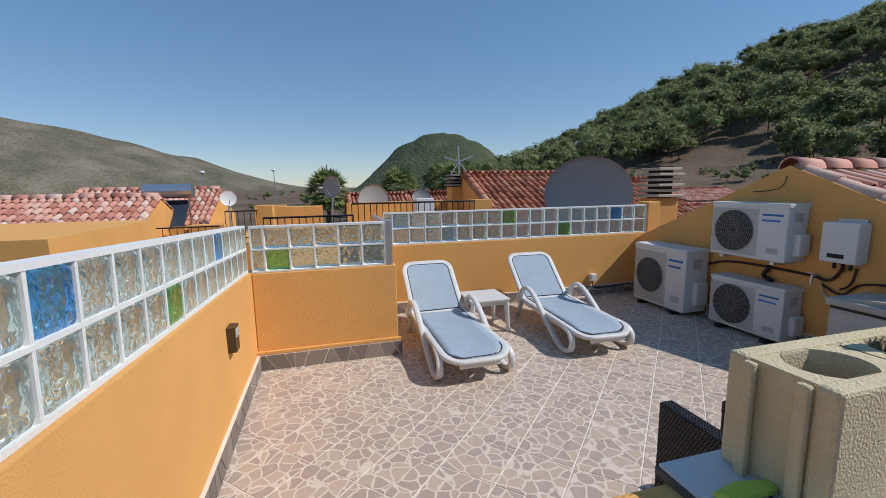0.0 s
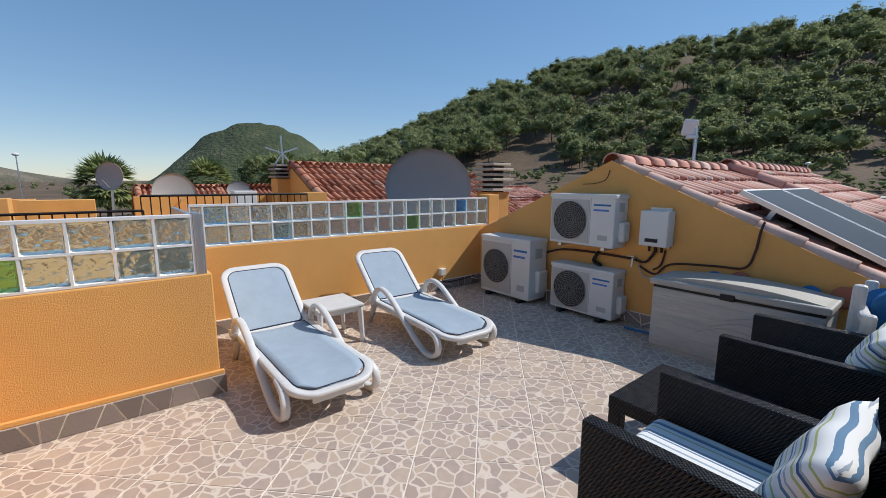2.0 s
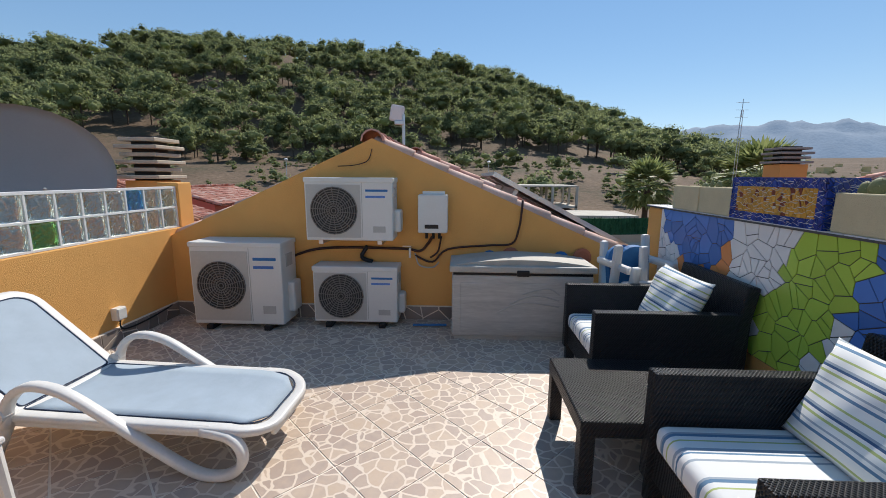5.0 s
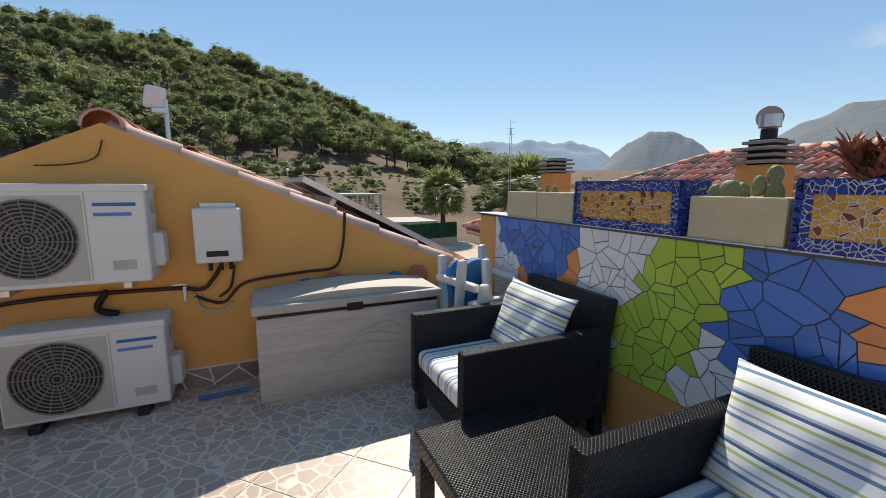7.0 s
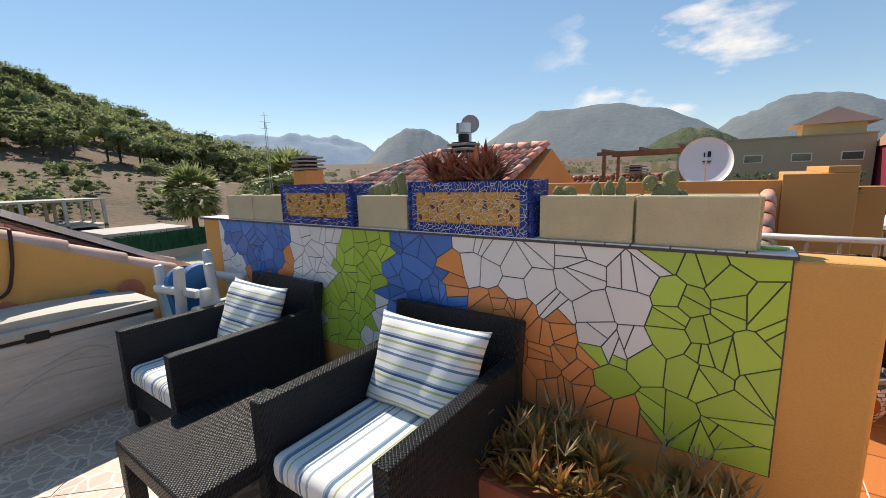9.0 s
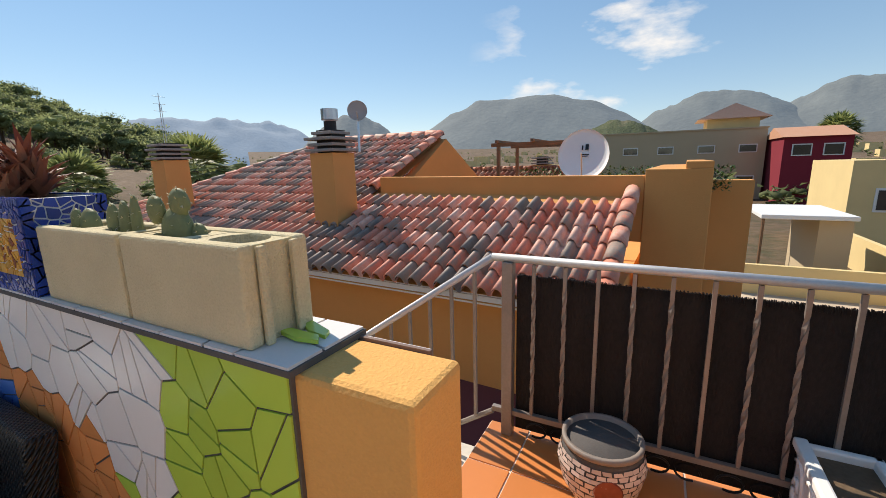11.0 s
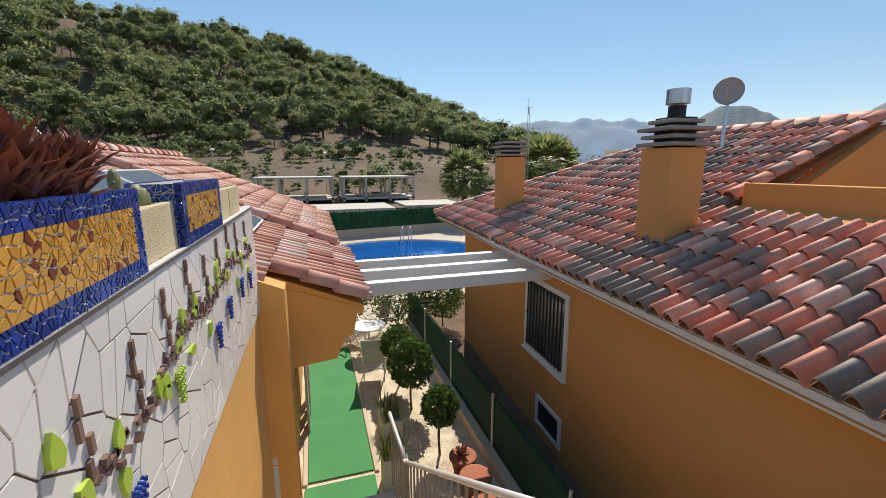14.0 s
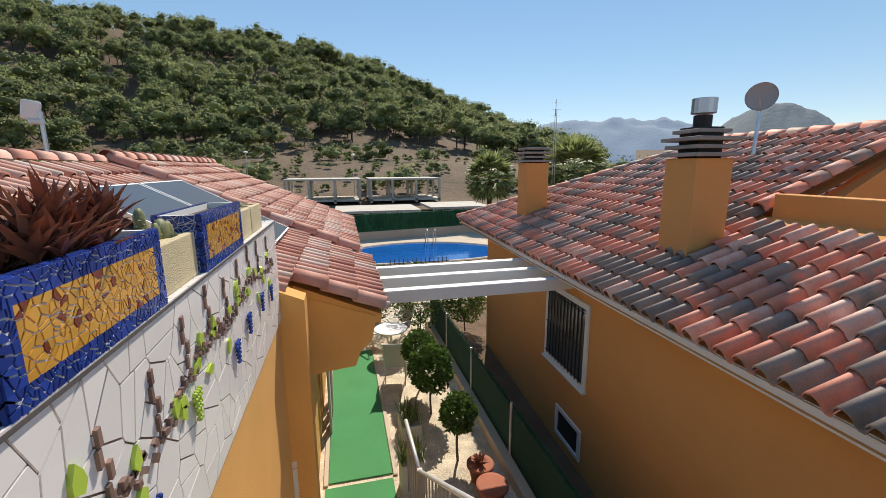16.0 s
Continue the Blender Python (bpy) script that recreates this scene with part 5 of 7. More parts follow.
for sx in (-1, 1):
    for sy in (-1, 1):
        part("leg", boxed(sx * 0.275 - 0.032, sx * 0.275 + 0.032, sy * 0.265 - 0.032, sy * 0.265 + 0.032, 0, 0.275, 0.005), WICKER, wt)


# ---- plants ----
def leaf(bm, base, tip, w, fold=0.3, bend=0.0):
    """A fleshy tapering leaf."""
    b, t = Vector(base), Vector(tip)
    d = t - b
    s = d.cross(Vector((0, 0, 1)))
    s = s.normalized() if s.length > 1e-6 else Vector((1, 0, 0))
    u = s.cross(d).normalized()
    rows = []
    for f, k in ((0, 0.75), (0.35, 1.0), (0.7, 0.62)):
        c = b + d * f + u * bend * math.sin(f * math.pi) + Vector((0, 0, bend * f * f))
        rows.append([bm.verts.new(c - s * w * k), bm.verts.new(c - u * w * k * fold), bm.verts.new(c + s * w * k), bm.verts.new(c + u * w * k * 0.5 * fold)])
    tp = bm.verts.new(t + Vector((0, 0, bend)))
    for a, c in zip(rows, rows[1:]):
        for i in range(4):
            bm.faces.new((a[i], a[(i + 1) % 4], c[(i + 1) % 4], c[i]))
    for i in range(4):
        bm.faces.new((rows[-1][i], rows[-1][(i + 1) % 4], tp))


def rosettes(rnd, spots, size, n, w):
    bm = bmesh.new()
    for x, y, z, s in spots:
        for k in range(n):
            a = k * 2.399 + rnd.random() * 0.4
            tilt = 0.25 + 1.05 * (k / n) + rnd.uniform(-0.12, 0.12)
            ln = size * s * rnd.uniform(0.75, 1.15)
            d = Vector((math.cos(a) * math.sin(tilt), math.sin(a) * math.sin(tilt), math.cos(tilt)))
            leaf(bm, Vector((x, y, z)) + d * 0.01, Vector((x, y, z)) + d * ln, w * s, 0.5, 0.02 * s)
    return bm


def aloe_leaves(parent, rnd, spots, size, n, w, mat, picked=290):
    """Rosettes of fleshy leaves: the outer ones are single parts, the packed rest is one mass."""
    mass = bmesh.new()
    count = 0
    for x, y, z, s in spots:
        for k in range(n):
            a = k * 2.399 + rnd.random() * 0.5
            tilt = 0.2 + 1.1 * (k / n) + rnd.uniform(-0.15, 0.15)
            ln = size * s * rnd.uniform(0.75, 1.2)
            d = Vector((math.cos(a) * math.sin(tilt), math.sin(a) * math.sin(tilt), math.cos(tilt)))
            b = Vector((x, y, z))
            if k > n * 0.35 and count < picked:
                bm = bmesh.new()
                leaf(bm, b, b + d * ln, w * s, 0.45, 0.012)
                part("leaf", bm, mat, parent)
                count += 1
            else:
                leaf(mass, b, b + d * ln, w * s, 0.45, 0.012)
    part("leaf_mass", mass, mat, parent)["kind"] = "stuff"


rnd = random.Random(12)


def aloe_bed(m, w, d, h, count, label):
    """A trough of packed aloe rosettes with dry stalks."""
    p = thing("potted_aloe", m, label, "potted plant", "aloe troughs")
    part("trough", boxed(-w / 2, w / 2, -d / 2, d / 2, 0, h, 0.02), POT, p)
    spots = [(rnd.uniform(-w * 0.48, w * 0.48), rnd.uniform(-d * 0.48, d * 0.48), h + rnd.uniform(0.0, 0.1), rnd.uniform(0.8, 1.2)) for _ in range(count)]
    aloe_leaves(p, rnd, spots, 0.115, 17, 0.0115, ALOE)
    straw = material("dry_straw", (0.35, 0.27, 0.15), 0.9, big=6, fine=60)
    for k in range(7):
        bm = bmesh.new()
        x, y = rnd.uniform(-w / 2, w / 2), rnd.uniform(-d / 2, d / 2)
        tube(bm, curve_pts([(x, y, h), (x + 0.02, y, h + 0.15), (x + rnd.uniform(-0.06, 0.06), y + rnd.uniform(-0.04, 0.04), h + rnd.uniform(0.24, 0.34))], 3), 0.0025, 4)
        for q in range(5):
            leaf(bm, (x, y, h + 0.2), (x + rnd.uniform(-0.06, 0.06), y + rnd.uniform(-0.05, 0.05), h + 0.24 + rnd.uniform(0, 0.06)), 0.004)
        part("dry_stalk", bm, straw, p)


aloe_bed(pose(1.78, 0.83, 0), 0.46, 0.36, 0.25, 36, "crowded spiky aloe plants in a clay trough on the terrace floor")
aloe_bed(pose(1.30, 0.80, 0), 0.36, 0.34, 0.17, 24, "small spiky aloe plants in a clay trough on the terrace floor")


# ---- mosaic on the garden wall ----
def mural_colour(x, z):
    """Which glaze a shard has, by swirling bands across the wall."""
    if x > 4.52 - 0.85 * (1.0 - z) + 0.05 * math.sin(z * 14):
        return T_WHITE
    if x > 3.60 + 0.9 * max(0.0, 1.0 - z) and z > 0.70:
        return T_BLUE
    if x > 3.66 and z < 0.90 - 0.25 * (x - 3.8):
        return T_ORANGE
    if x > 3.12 + 0.62 * max(0.0, 1.05 - z) * (1 if z > 0.6 else 0.75):
        return T_WHITE if z > 0.45 else T_ORANGE
    if x > 2.76 + 0.28 * (1.09 - z) + 0.18 * max(0.0, 0.74 - z):
        return T_GREEN
    if x > 2.60 and z < 0.74 - 1.1 * max(0.0, 2.86 - x):
        return T_WHITE
    if x > 2.36 + 0.05 * math.sin(z * 16) and z > 0.62:
        return T_BLUE
    edge = 0.97 - 0.40 * (2.35 - x) if x > 1.87 else 0.80 - 1.0 * (1.87 - x)
    green = 1.49 + (0.03 * math.sin(z * 12) if z > 0.66 else 0.0)
    if z < 0.66:
        green = 1.54 + 0.9 * (z - 0.42)
    if x < green and not (z < 0.47 and x > 1.47):
        return T_GREEN
    return T_WHITE if z > max(edge, 0.50) else T_ORANGE


rnd = random.Random(77)
nb_ = part("grout_bed", boxed(1.11, 4.59, MY1 - 0.009, MY1, 0.34, 1.092), GROUTD, wall_mosaic)
for s, poly in shattered(1.115, 4.585, 0.345, 1.088, 240, 0.005, rnd, 0.95, 0.55):
    part("tile_shard", prismed(poly, MY1 - 0.002, MY1 + 0.004), mural_colour(*s), wall_mosaic)
part("grout_bed_south", boxed(0.95, 4.86, MY0, MY0 + 0.008, 0.24, 1.088), T_BROWN, wall_mosaic)
for s, poly in shattered(0.955, 4.855, 0.245, 1.086, 170, 0.0062, rnd, 1.0, 0.6):
    part("tile_shard", prismed(poly, MY0 - 0.005, MY0 + 0.002), T_WHITE, wall_mosaic)
part("cap_bed", boxed(1.10, 4.87, MY0 - 0.012, MY1 + 0.01, 1.085, 1.096), GROUTD, wall_mosaic)
for s, poly in shards(1.105, 4.865, MY0 - 0.01, MY1 + 0.008, 52, 0.006, rnd, 0.5):
    part("cap_tile", prismed(poly, 1.094, 1.101, "xy"), T_MARBLE, wall_mosaic)

# grapevine in relief on the stair side
vine = thing("vine_relief", pose(0, MY0 - 0.005, 0), "grapevine of broken tiles set in relief on the wall", "wall relief")
vp = curve_pts([(1.05, 0, 0.30), (1.45, 0, 0.46), (1.8, 0, 0.60), (2.1, 0, 0.72), (2.5, 0, 0.74), (2.9, 0, 0.84), (3.3, 0, 0.80), (3.7, 0, 0.86), (4.1, 0, 0.84), (4.6, 0, 0.80)], 9)
for i, p in enumerate(vp):
    for k in range(3):
        c = (p.x + rnd.uniform(-0.03, 0.03), p.z + rnd.uniform(-0.035, 0.035))
        a0 = rnd.random() * 3
        part("stem_piece", prismed([(c[0] + 0.014 * rnd.uniform(0.7, 1.4) * math.cos(a0 + q * 1.57), c[1] + 0.013 * rnd.uniform(0.7, 1.4) * math.sin(a0 + q * 1.57)) for q in range(4)], -0.006 - 0.004 * k, 0.004), T_BROWN, vine)
for i in range(5, len(vp), 6):
    p = vp[i]
    sg = 1 if i % 2 else -1
    for k in range(4):
        z = p.z + sg * 0.05 * (k + 1)
        x = p.x + 0.02 * math.sin(k * 2.0)
        part("stem_piece", prismed([(x - 0.007, z - 0.024), (x + 0.008, z - 0.02), (x + 0.006, z + 0.025), (x - 0.008, z + 0.022)], -0.010, 0.004), T_BROWN, vine)
for i, p in enumerate(vp[3::5]):
    for k in range(rnd.choice((2, 3))):
        a = rnd.random() * math.tau
        ln, w = rnd.uniform(0.07, 0.10), rnd.uniform(0.028, 0.036)
        cx, cz = p.x + rnd.uniform(-0.06, 0.06), p.z + rnd.uniform(-0.12, 0.14)
        ca, sa = math.cos(a), math.sin(a)
        pl = [(cx + u * ca - v * sa, cz + u * sa + v * ca) for u, v in ((0, 0), (ln * 0.3, w * 0.9), (ln * 0.6, w * 0.75), (ln, 0.0), (ln * 0.6, -w * 0.5), (ln * 0.25, -w * 0.6))]
        part("leaf", prismed(pl, -0.011, 0.004), T_GREEN, vine, "lime green tile leaf")
for x, z, mt in ((1.72, 0.42, T_NAVY), (2.35, 0.60, T_NAVY), (2.75, 0.72, T_GREEN), (3.35, 0.66, T_NAVY), (3.65, 0.70, T_NAVY), (4.05, 0.70, T_NAVY), (4.4, 0.66, T_NAVY)):
    bm = bmesh.new()
    for r in range(6):
        for c in range(max(1, 4 - r // 2)):
            v = bmesh.ops.create_icosphere(bm, subdivisions=1, radius=0.011)["verts"]
            bmesh.ops.translate(bm, verts=v, vec=(x + (c - (3 - r // 2) / 2) * 0.018, -0.014, z - r * 0.021))
    part("grape_bunch", bm, mt, vine, "bunch of small glass grapes", True)


# ---- planters on the wall ----
ZP = 1.101


def cream_planter(x0, x1, label):
    """A hollow cream concrete block with two planting cells."""
    w = x1 - x0
    p = thing("planter_block", pose((x0 + x1) / 2, (MY0 + MY1) / 2 + 0.004, ZP), label, "planter", "concrete block planters")
    h, d = 0.178, 0.145
    part("side", boxed(-w / 2, w / 2, -d / 2, -d / 2 + 0.03, 0, h, 0.006), CONCRETE, p)
    part("side", boxed(-w / 2, w / 2, d / 2 - 0.03, d / 2, 0, h, 0.006), CONCRETE, p)
    for sx in (-1, 1):
        cx, hw, hd, r = sx * (w / 4 - 0.002), w / 4 - 0.004, d / 2 - 0.028, min(w / 4 - 0.022, 0.058)
        bm = bmesh.new()
        n = 28
        rings = []
        for z in (h - 0.004, 0.02):
            ci = [bm.verts.new((cx + r * math.cos(k * math.tau / n), r * 0.86 * math.sin(k * math.tau / n), z)) for k in range(n)]
            ou = []
            for k in range(n):
                c_, s_ = math.cos(k * math.tau / n), math.sin(k * math.tau / n)
                q = 1 / max(abs(c_) / hw, abs(s_) / hd)
                ou.append(bm.verts.new((cx + q * c_, q * s_, z)))
            rings += [ci, ou]
        for k in range(n):
            e = (k + 1) % n
            bm.faces.new((rings[0][k], rings[1][k], rings[1][e], rings[0][e]))
            bm.faces.new((rings[0][k], rings[0][e], rings[2][e], rings[2][k]))
        bmesh.ops.recalc_face_normals(bm, faces=bm.faces)
        part("cell", bm, CONCRETE, p)
        part("end_wall", boxed(sx * (w / 2 - 0.014) - 0.007, sx * (w / 2 - 0.014) + 0.007, -d / 2 + 0.028, d / 2 - 0.028, 0, h - 0.003), CONCRETE, p)
    for s in (-1, 1):
        for y in (-0.043, 0.027):
            part("rib", boxed(s * w / 2 - 0.01, s * w / 2 + 0.001, y, y + 0.016, 0, h - 0.004, 0.003), CONCRETE, p)
    part("soil", boxed(-w / 2 + 0.03, w / 2 - 0.03, -d / 2 + 0.028, d / 2 - 0.028, 0.0, 0.125), SOIL, p)
    return p


def mosaic_planter(x0, x1, label):
    """A planter box covered in cobalt shards with a gold field on each long side."""
    w, h, d = x1 - x0, 0.24, 0.175
    p = thing("mosaic_planter", pose((x0 + x1) / 2, (MY0 + MY1) / 2 - 0.002, ZP), label, "planter", "mosaic planters")
    bm = bmesh.new()
    box(bm, -w / 2, w / 2, -d / 2, -d / 2 + 0.02, 0, h)
    box(bm, -w / 2, w / 2, d / 2 - 0.02, d / 2, 0, h)
    box(bm, -w / 2, -w / 2 + 0.02, -d / 2, d / 2, 0, h)
    box(bm, w / 2 - 0.02, w / 2, -d / 2, d / 2, 0, h)
    part("trough", bm, MORTAR, p)
    part("soil", boxed(-w / 2 + 0.02, w / 2 - 0.02, -d / 2 + 0.02, d / 2 - 0.02, 0, h - 0.03), SOIL, p)
    navy, gold, rust = bmesh.new(), bmesh.new(), bmesh.new()
    r = random.Random(w)
    e, f = w / 2 - 0.052, 0.047
    for side in (-1, 1):
        for x0, x1, z0, z1, n, inner in ((-e, e, f, h - f, 130, True), (-w / 2, w / 2, 0, f, 64, False), (-w / 2, w / 2, h - f, h, 64, False),
                                         (-w / 2, -e, f, h - f, 16, False), (e, w / 2, f, h - f, 16, False)):
            for s, poly in shattered(x0, x1, z0, z1, n, 0.0045, r, 0.9, 0.55):
                b = navy if not inner else (rust if r.random() < 0.14 else gold)
                prism(b, poly, side * d / 2, side * (d / 2 + 0.004))
    for side in (-1, 1):
        for s, poly in shattered(-d / 2, d / 2, 0, h, 70, 0.004, r, 0.9, 0.5):
            prism(navy, poly, side * w / 2, side * (w / 2 + 0.004), "yz")
    for y in (-d / 2, d / 2 - 0.02):
        for s, poly in shards(-w / 2, w / 2, y, y + 0.02, 26, 0.003, r, 0.6):
            prism(navy, poly, h, h + 0.004, "xy")
    for b, mt, nm in ((navy, T_NAVY, "cobalt_mosaic"), (gold, T_GOLD, "gold_mosaic"), (rust, T_RUST, "rust_mosaic")):
        o = part(nm, b, mt, p)
        o["kind"] = "stuff"
    return p


cream_planter(1.205, 1.565, "rough cream concrete block planter with cactus")
cream_planter(1.575, 1.935, "rough cream concrete block planter with cactus")
mosaic_planter(1.965, 2.63, "cobalt and gold mosaic planter full of red aloes")
cream_planter(2.655, 3.02, "rough cream concrete block planter with cactus")
mosaic_planter(3.045, 3.72, "cobalt and gold mosaic planter on the wall")
cream_planter(3.745, 4.09, "rough cream concrete block planter with cactus")
cream_planter(4.1, 4.45, "rough cream concrete block planter with cactus")
for k, (x, y, z, rot) in enumerate(((1.17, 0.45, 1.10, 10), (1.165, 0.49, 1.104, 28))):
    tagged(part("green_shard", prismed([(-0.012, -0.042), (0.006, -0.05), (0.015, 0.0), (0.006, 0.046), (-0.011, 0.03)], 0, 0.008, "xy"), T_GREEN),
           "loose lime green tile shard on the wall top", "tile shard").matrix_basis = pose(x, y, z, 0, 0, 60 + rot)
ra = thing("red_aloe", pose(2.35, 0.485, ZP + 0.2), "dense dark red aloe rosettes growing in a mosaic planter", "plant")
rnd = random.Random(5)
spots = [(rnd.uniform(-0.17, 0.17), rnd.uniform(-0.055, 0.055), rnd.uniform(0.01, 0.10), rnd.uniform(0.8, 1.25)) for _ in range(34)]
aloe_leaves(ra, rnd, spots, 0.095, 18, 0.0115, ALOE_RED)


SPINE = material("pale_spine", (0.62, 0.55, 0.36), 0.7, big=6, fine=60)


def cactus(m, pads, label):
    """A prickly pear: knobbly pads on one another."""
    c = thing("cactus", m, label, "cactus", "small cacti")
    for x, y, z, r, h in pads:
        bm = bmesh.new()
        bmesh.ops.create_icosphere(bm, subdivisions=3, radius=1)
        for v in bm.verts:
            k = 1 + 0.06 * noise.noise(v.co * 5.0 + Vector((x * 40, z * 40, 0)))
            v.co = Vector((v.co.x * r * k, v.co.y * r * 0.5 * k, v.co.z * h * k))
        bmesh.ops.translate(bm, verts=bm.verts, vec=(x, y, z))
        part_ = part("pad", bm, CACTUS, c, smooth=True)
        dots = bmesh.new()
        for q in range(22):
            u = 1 - 2 * (q + 0.5) / 22
            w = math.sqrt(1 - u * u)
            d = Vector((w * math.cos(q * 2.399), u, w * math.sin(q * 2.399)))
            p = Vector((x + d.x * r, y + d.y * r * 0.5, z + d.z * h))
            for g in range(2):
                e = (d + Vector((rnd.uniform(-0.6, 0.6), rnd.uniform(-0.6, 0.6), rnd.uniform(-0.6, 0.6)))).normalized()
                leaf(dots, p - e * 0.002, p + e * 0.008, 0.0013)
        part("spine_cover", dots, SPINE, part_)["kind"] = "stuff"
    return c


rnd = random.Random(3)
cactus(pose(1.485, 0.49, ZP + 0.12), [(0, 0, 0.055, 0.046, 0.052), (-0.016, 0, 0.115, 0.028, 0.03), (0.05, 0.01, 0.10, 0.026, 0.03), (-0.05, -0.01, 0.05, 0.024, 0.026)], "knobbly round green cactus in a concrete block")
cactus(pose(1.68, 0.49, ZP + 0.12), [(0, 0, 0.06, 0.022, 0.055), (0.05, 0, 0.06, 0.024, 0.05), (-0.045, 0, 0.07, 0.018, 0.06)], "small upright green cacti in a concrete block")
cactus(pose(1.84, 0.49, ZP + 0.12), [(0, 0, 0.05, 0.036, 0.045), (0.04, 0.01, 0.06, 0.022, 0.035)], "small round green cactus in a concrete block")
cactus(pose(2.74, 0.49, ZP + 0.12), [(0, 0, 0.06, 0.036, 0.06), (0.005, 0, 0.14, 0.03, 0.038), (0.05, 0.01, 0.10, 0.026, 0.04)], "green prickly pear in a concrete block")
cactus(pose(2.90, 0.49, ZP + 0.12), [(0, 0, 0.07, 0.05, 0.055), (0.06, 0, 0.06, 0.035, 0.05), (-0.045, 0, 0.07, 0.03, 0.045)], "broad green prickly pear in a concrete block")
cactus(pose(4.0, 0.49, ZP + 0.12), [(0, 0, 0.05, 0.03, 0.05), (0.08, 0, 0.05, 0.02, 0.06), (0.16, 0, 0.05, 0.035, 0.035)], "small green cacti in a concrete block")

# ---- landing: rail, netting, pots ----
rail = thing("stair_railing", pose(0, -0.735, 0), "galvanised stair railing with brown bars", "railing")
top = [(-0.15, 0, 0.985), (1.27, 0, 0.985), (4.50, 0, -1.22), (5.35, 0, -1.25)]
part("handrail", tubed([top[0], top[1]], 0.018, 10), METAL, rail, smooth=True)
part("handrail", tubed([top[1], top[2]], 0.018, 10), METAL, rail, smooth=True)
part("handrail", tubed([top[2], top[3]], 0.021, 10), METAL, rail, smooth=True)
part("bottom_bar", boxed(-0.15, 1.27, -0.012, 0.012, 0.225, 0.25), RAILP, rail)
part("bottom_bar", tubed([(1.27, 0, 0.22), (4.5, 0, -1.98)], 0.013, 6), RAILP, rail)
part("post", boxed(1.17, 1.22, -0.025, 0.025, LZ, 0.97, 0.004), RAILP, rail)
part("post", boxed(4.47, 4.52, -0.025, 0.025, -2.15, -1.2, 0.004), RAILP, rail)


def bar(x, z0, z1, twist):
    bm = bmesh.new()
    n = 16 if twist else 1
    rings = []
    for k in range(n + 1):
        f = k / n
        a = f * math.pi * 4 if twist and 0.12 < f < 0.88 else 0
        r = 0.0105
        rings.append([bm.verts.new((x + r * math.cos(a + q * math.pi / 2 + 0.785), r * math.sin(a + q * math.pi / 2 + 0.785), z0 + (z1 - z0) * f)) for q in range(4)])
    for u, v in zip(rings, rings[1:]):
        for q in range(4):
            bm.faces.new((u[q], u[(q + 1) % 4], v[(q + 1) % 4], v[q]))
    part("baluster", bm, RAILP, rail)


for k in range(10):
    bar(1.08 - k * 0.132, 0.24, 0.965, k % 3 != 2)
for k in range(26):
    x = 1.36 + k * 0.122
    f = (x - 1.27) / 3.23
    bar(x, 0.225 - 2.2 * f, 0.975 - 2.205 * f, False)
for k in range(6):
    bar(4.62 + k * 0.13, -2.1, -1.25, False)
for k in range(5):
    bm = bmesh.new()
    x = 1.0 - k * 0.25
    for s in (-1, 1):
        tube(bm, [(x + s * (0.055 + 0.045 * math.cos(t)), 0, 0.17 + 0.035 * math.sin(t)) for t in np.linspace(0, 5.2, 12)], 0.005, 5)
    part("scroll", bm, IRON, rail)
net = tagged(part("shade_netting", boxed(-0.15, 1.165, -0.775, -0.765, LZ + 0.02, 0.90), MESH), "black shade netting tied behind the railing", "netting")
bm = bmesh.new()
rnd = random.Random(8)
for k in range(300):
    x = -0.15 + k * 0.00438
    box(bm, x, x + 0.003, -0.77 + rnd.uniform(-0.006, 0.006), -0.765 + rnd.uniform(-0.004, 0.006), 0.88, 0.903 + rnd.uniform(0, 0.007))
part("fringe", bm, MESH, net)["kind"] = "stuff"
mp_ = thing("mosaic_pot", pose(0.75, -0.52, LZ) @ Matrix.Scale(0.84, 4), "round flowerpot covered in pale broken tiles", "flowerpot")
part("pot", lathe([(0.11, 0), (0.165, 0.10), (0.185, 0.2), (0.17, 0.27), (0.16, 0.29)], 26), GROUTD, mp_, smooth=True)
bm = bmesh.new()
rnd = random.Random(21)
prof = [(0.115, 0.01), (0.165, 0.10), (0.187, 0.2), (0.172, 0.265)]
for j in range(9):
    f = j / 9 * 3
    i0 = int(f)
    for c in range(26):
        g = []
        for (df, dc) in ((0.03, 0.06), (0.03, 0.94), (0.30, 0.94), (0.30, 0.06)):
            ff = min(f + df * 1.0 + rnd.uniform(-0.03, 0.03), 2.999)
            i = int(ff)
            r = prof[i][0] + (prof[i + 1][0] - prof[i][0]) * (ff - i) + 0.005
            z = prof[i][1] + (prof[i + 1][1] - prof[i][1]) * (ff - i)
            a = (c + dc + 0.5 * (j % 2) + rnd.uniform(-0.1, 0.1)) * math.tau / 26
            g.append(bm.verts.new((r * math.cos(a), r * math.sin(a), z)))
        bm.faces.new(g)
bmesh.ops.recalc_face_normals(bm, faces=bm.faces)
o = part("pale_mosaic", bm, material("pale_pink_shard", (0.60, 0.48, 0.42), 0.3, big=5, fine=60, random_by="island", vary=0.2), mp_)
o["kind"] = "stuff"
part("rim", lathe([(0.16, 0.285), (0.175, 0.29), (0.175, 0.312), (0.158, 0.314), (0.15, 0.25)], 26), SKIRT, mp_, smooth=True)
part("soil", lathe([(0.01, 0.24), (0.145, 0.25), (0.14, 0.252)], 18), SOIL, mp_)
part("medallion", lathe([(0.06, 0.0), (0.055, 0.012)], 18), T_RUST, mp_).matrix_basis = pose(-0.05, 0.175, 0.17, -85, 0, 12)
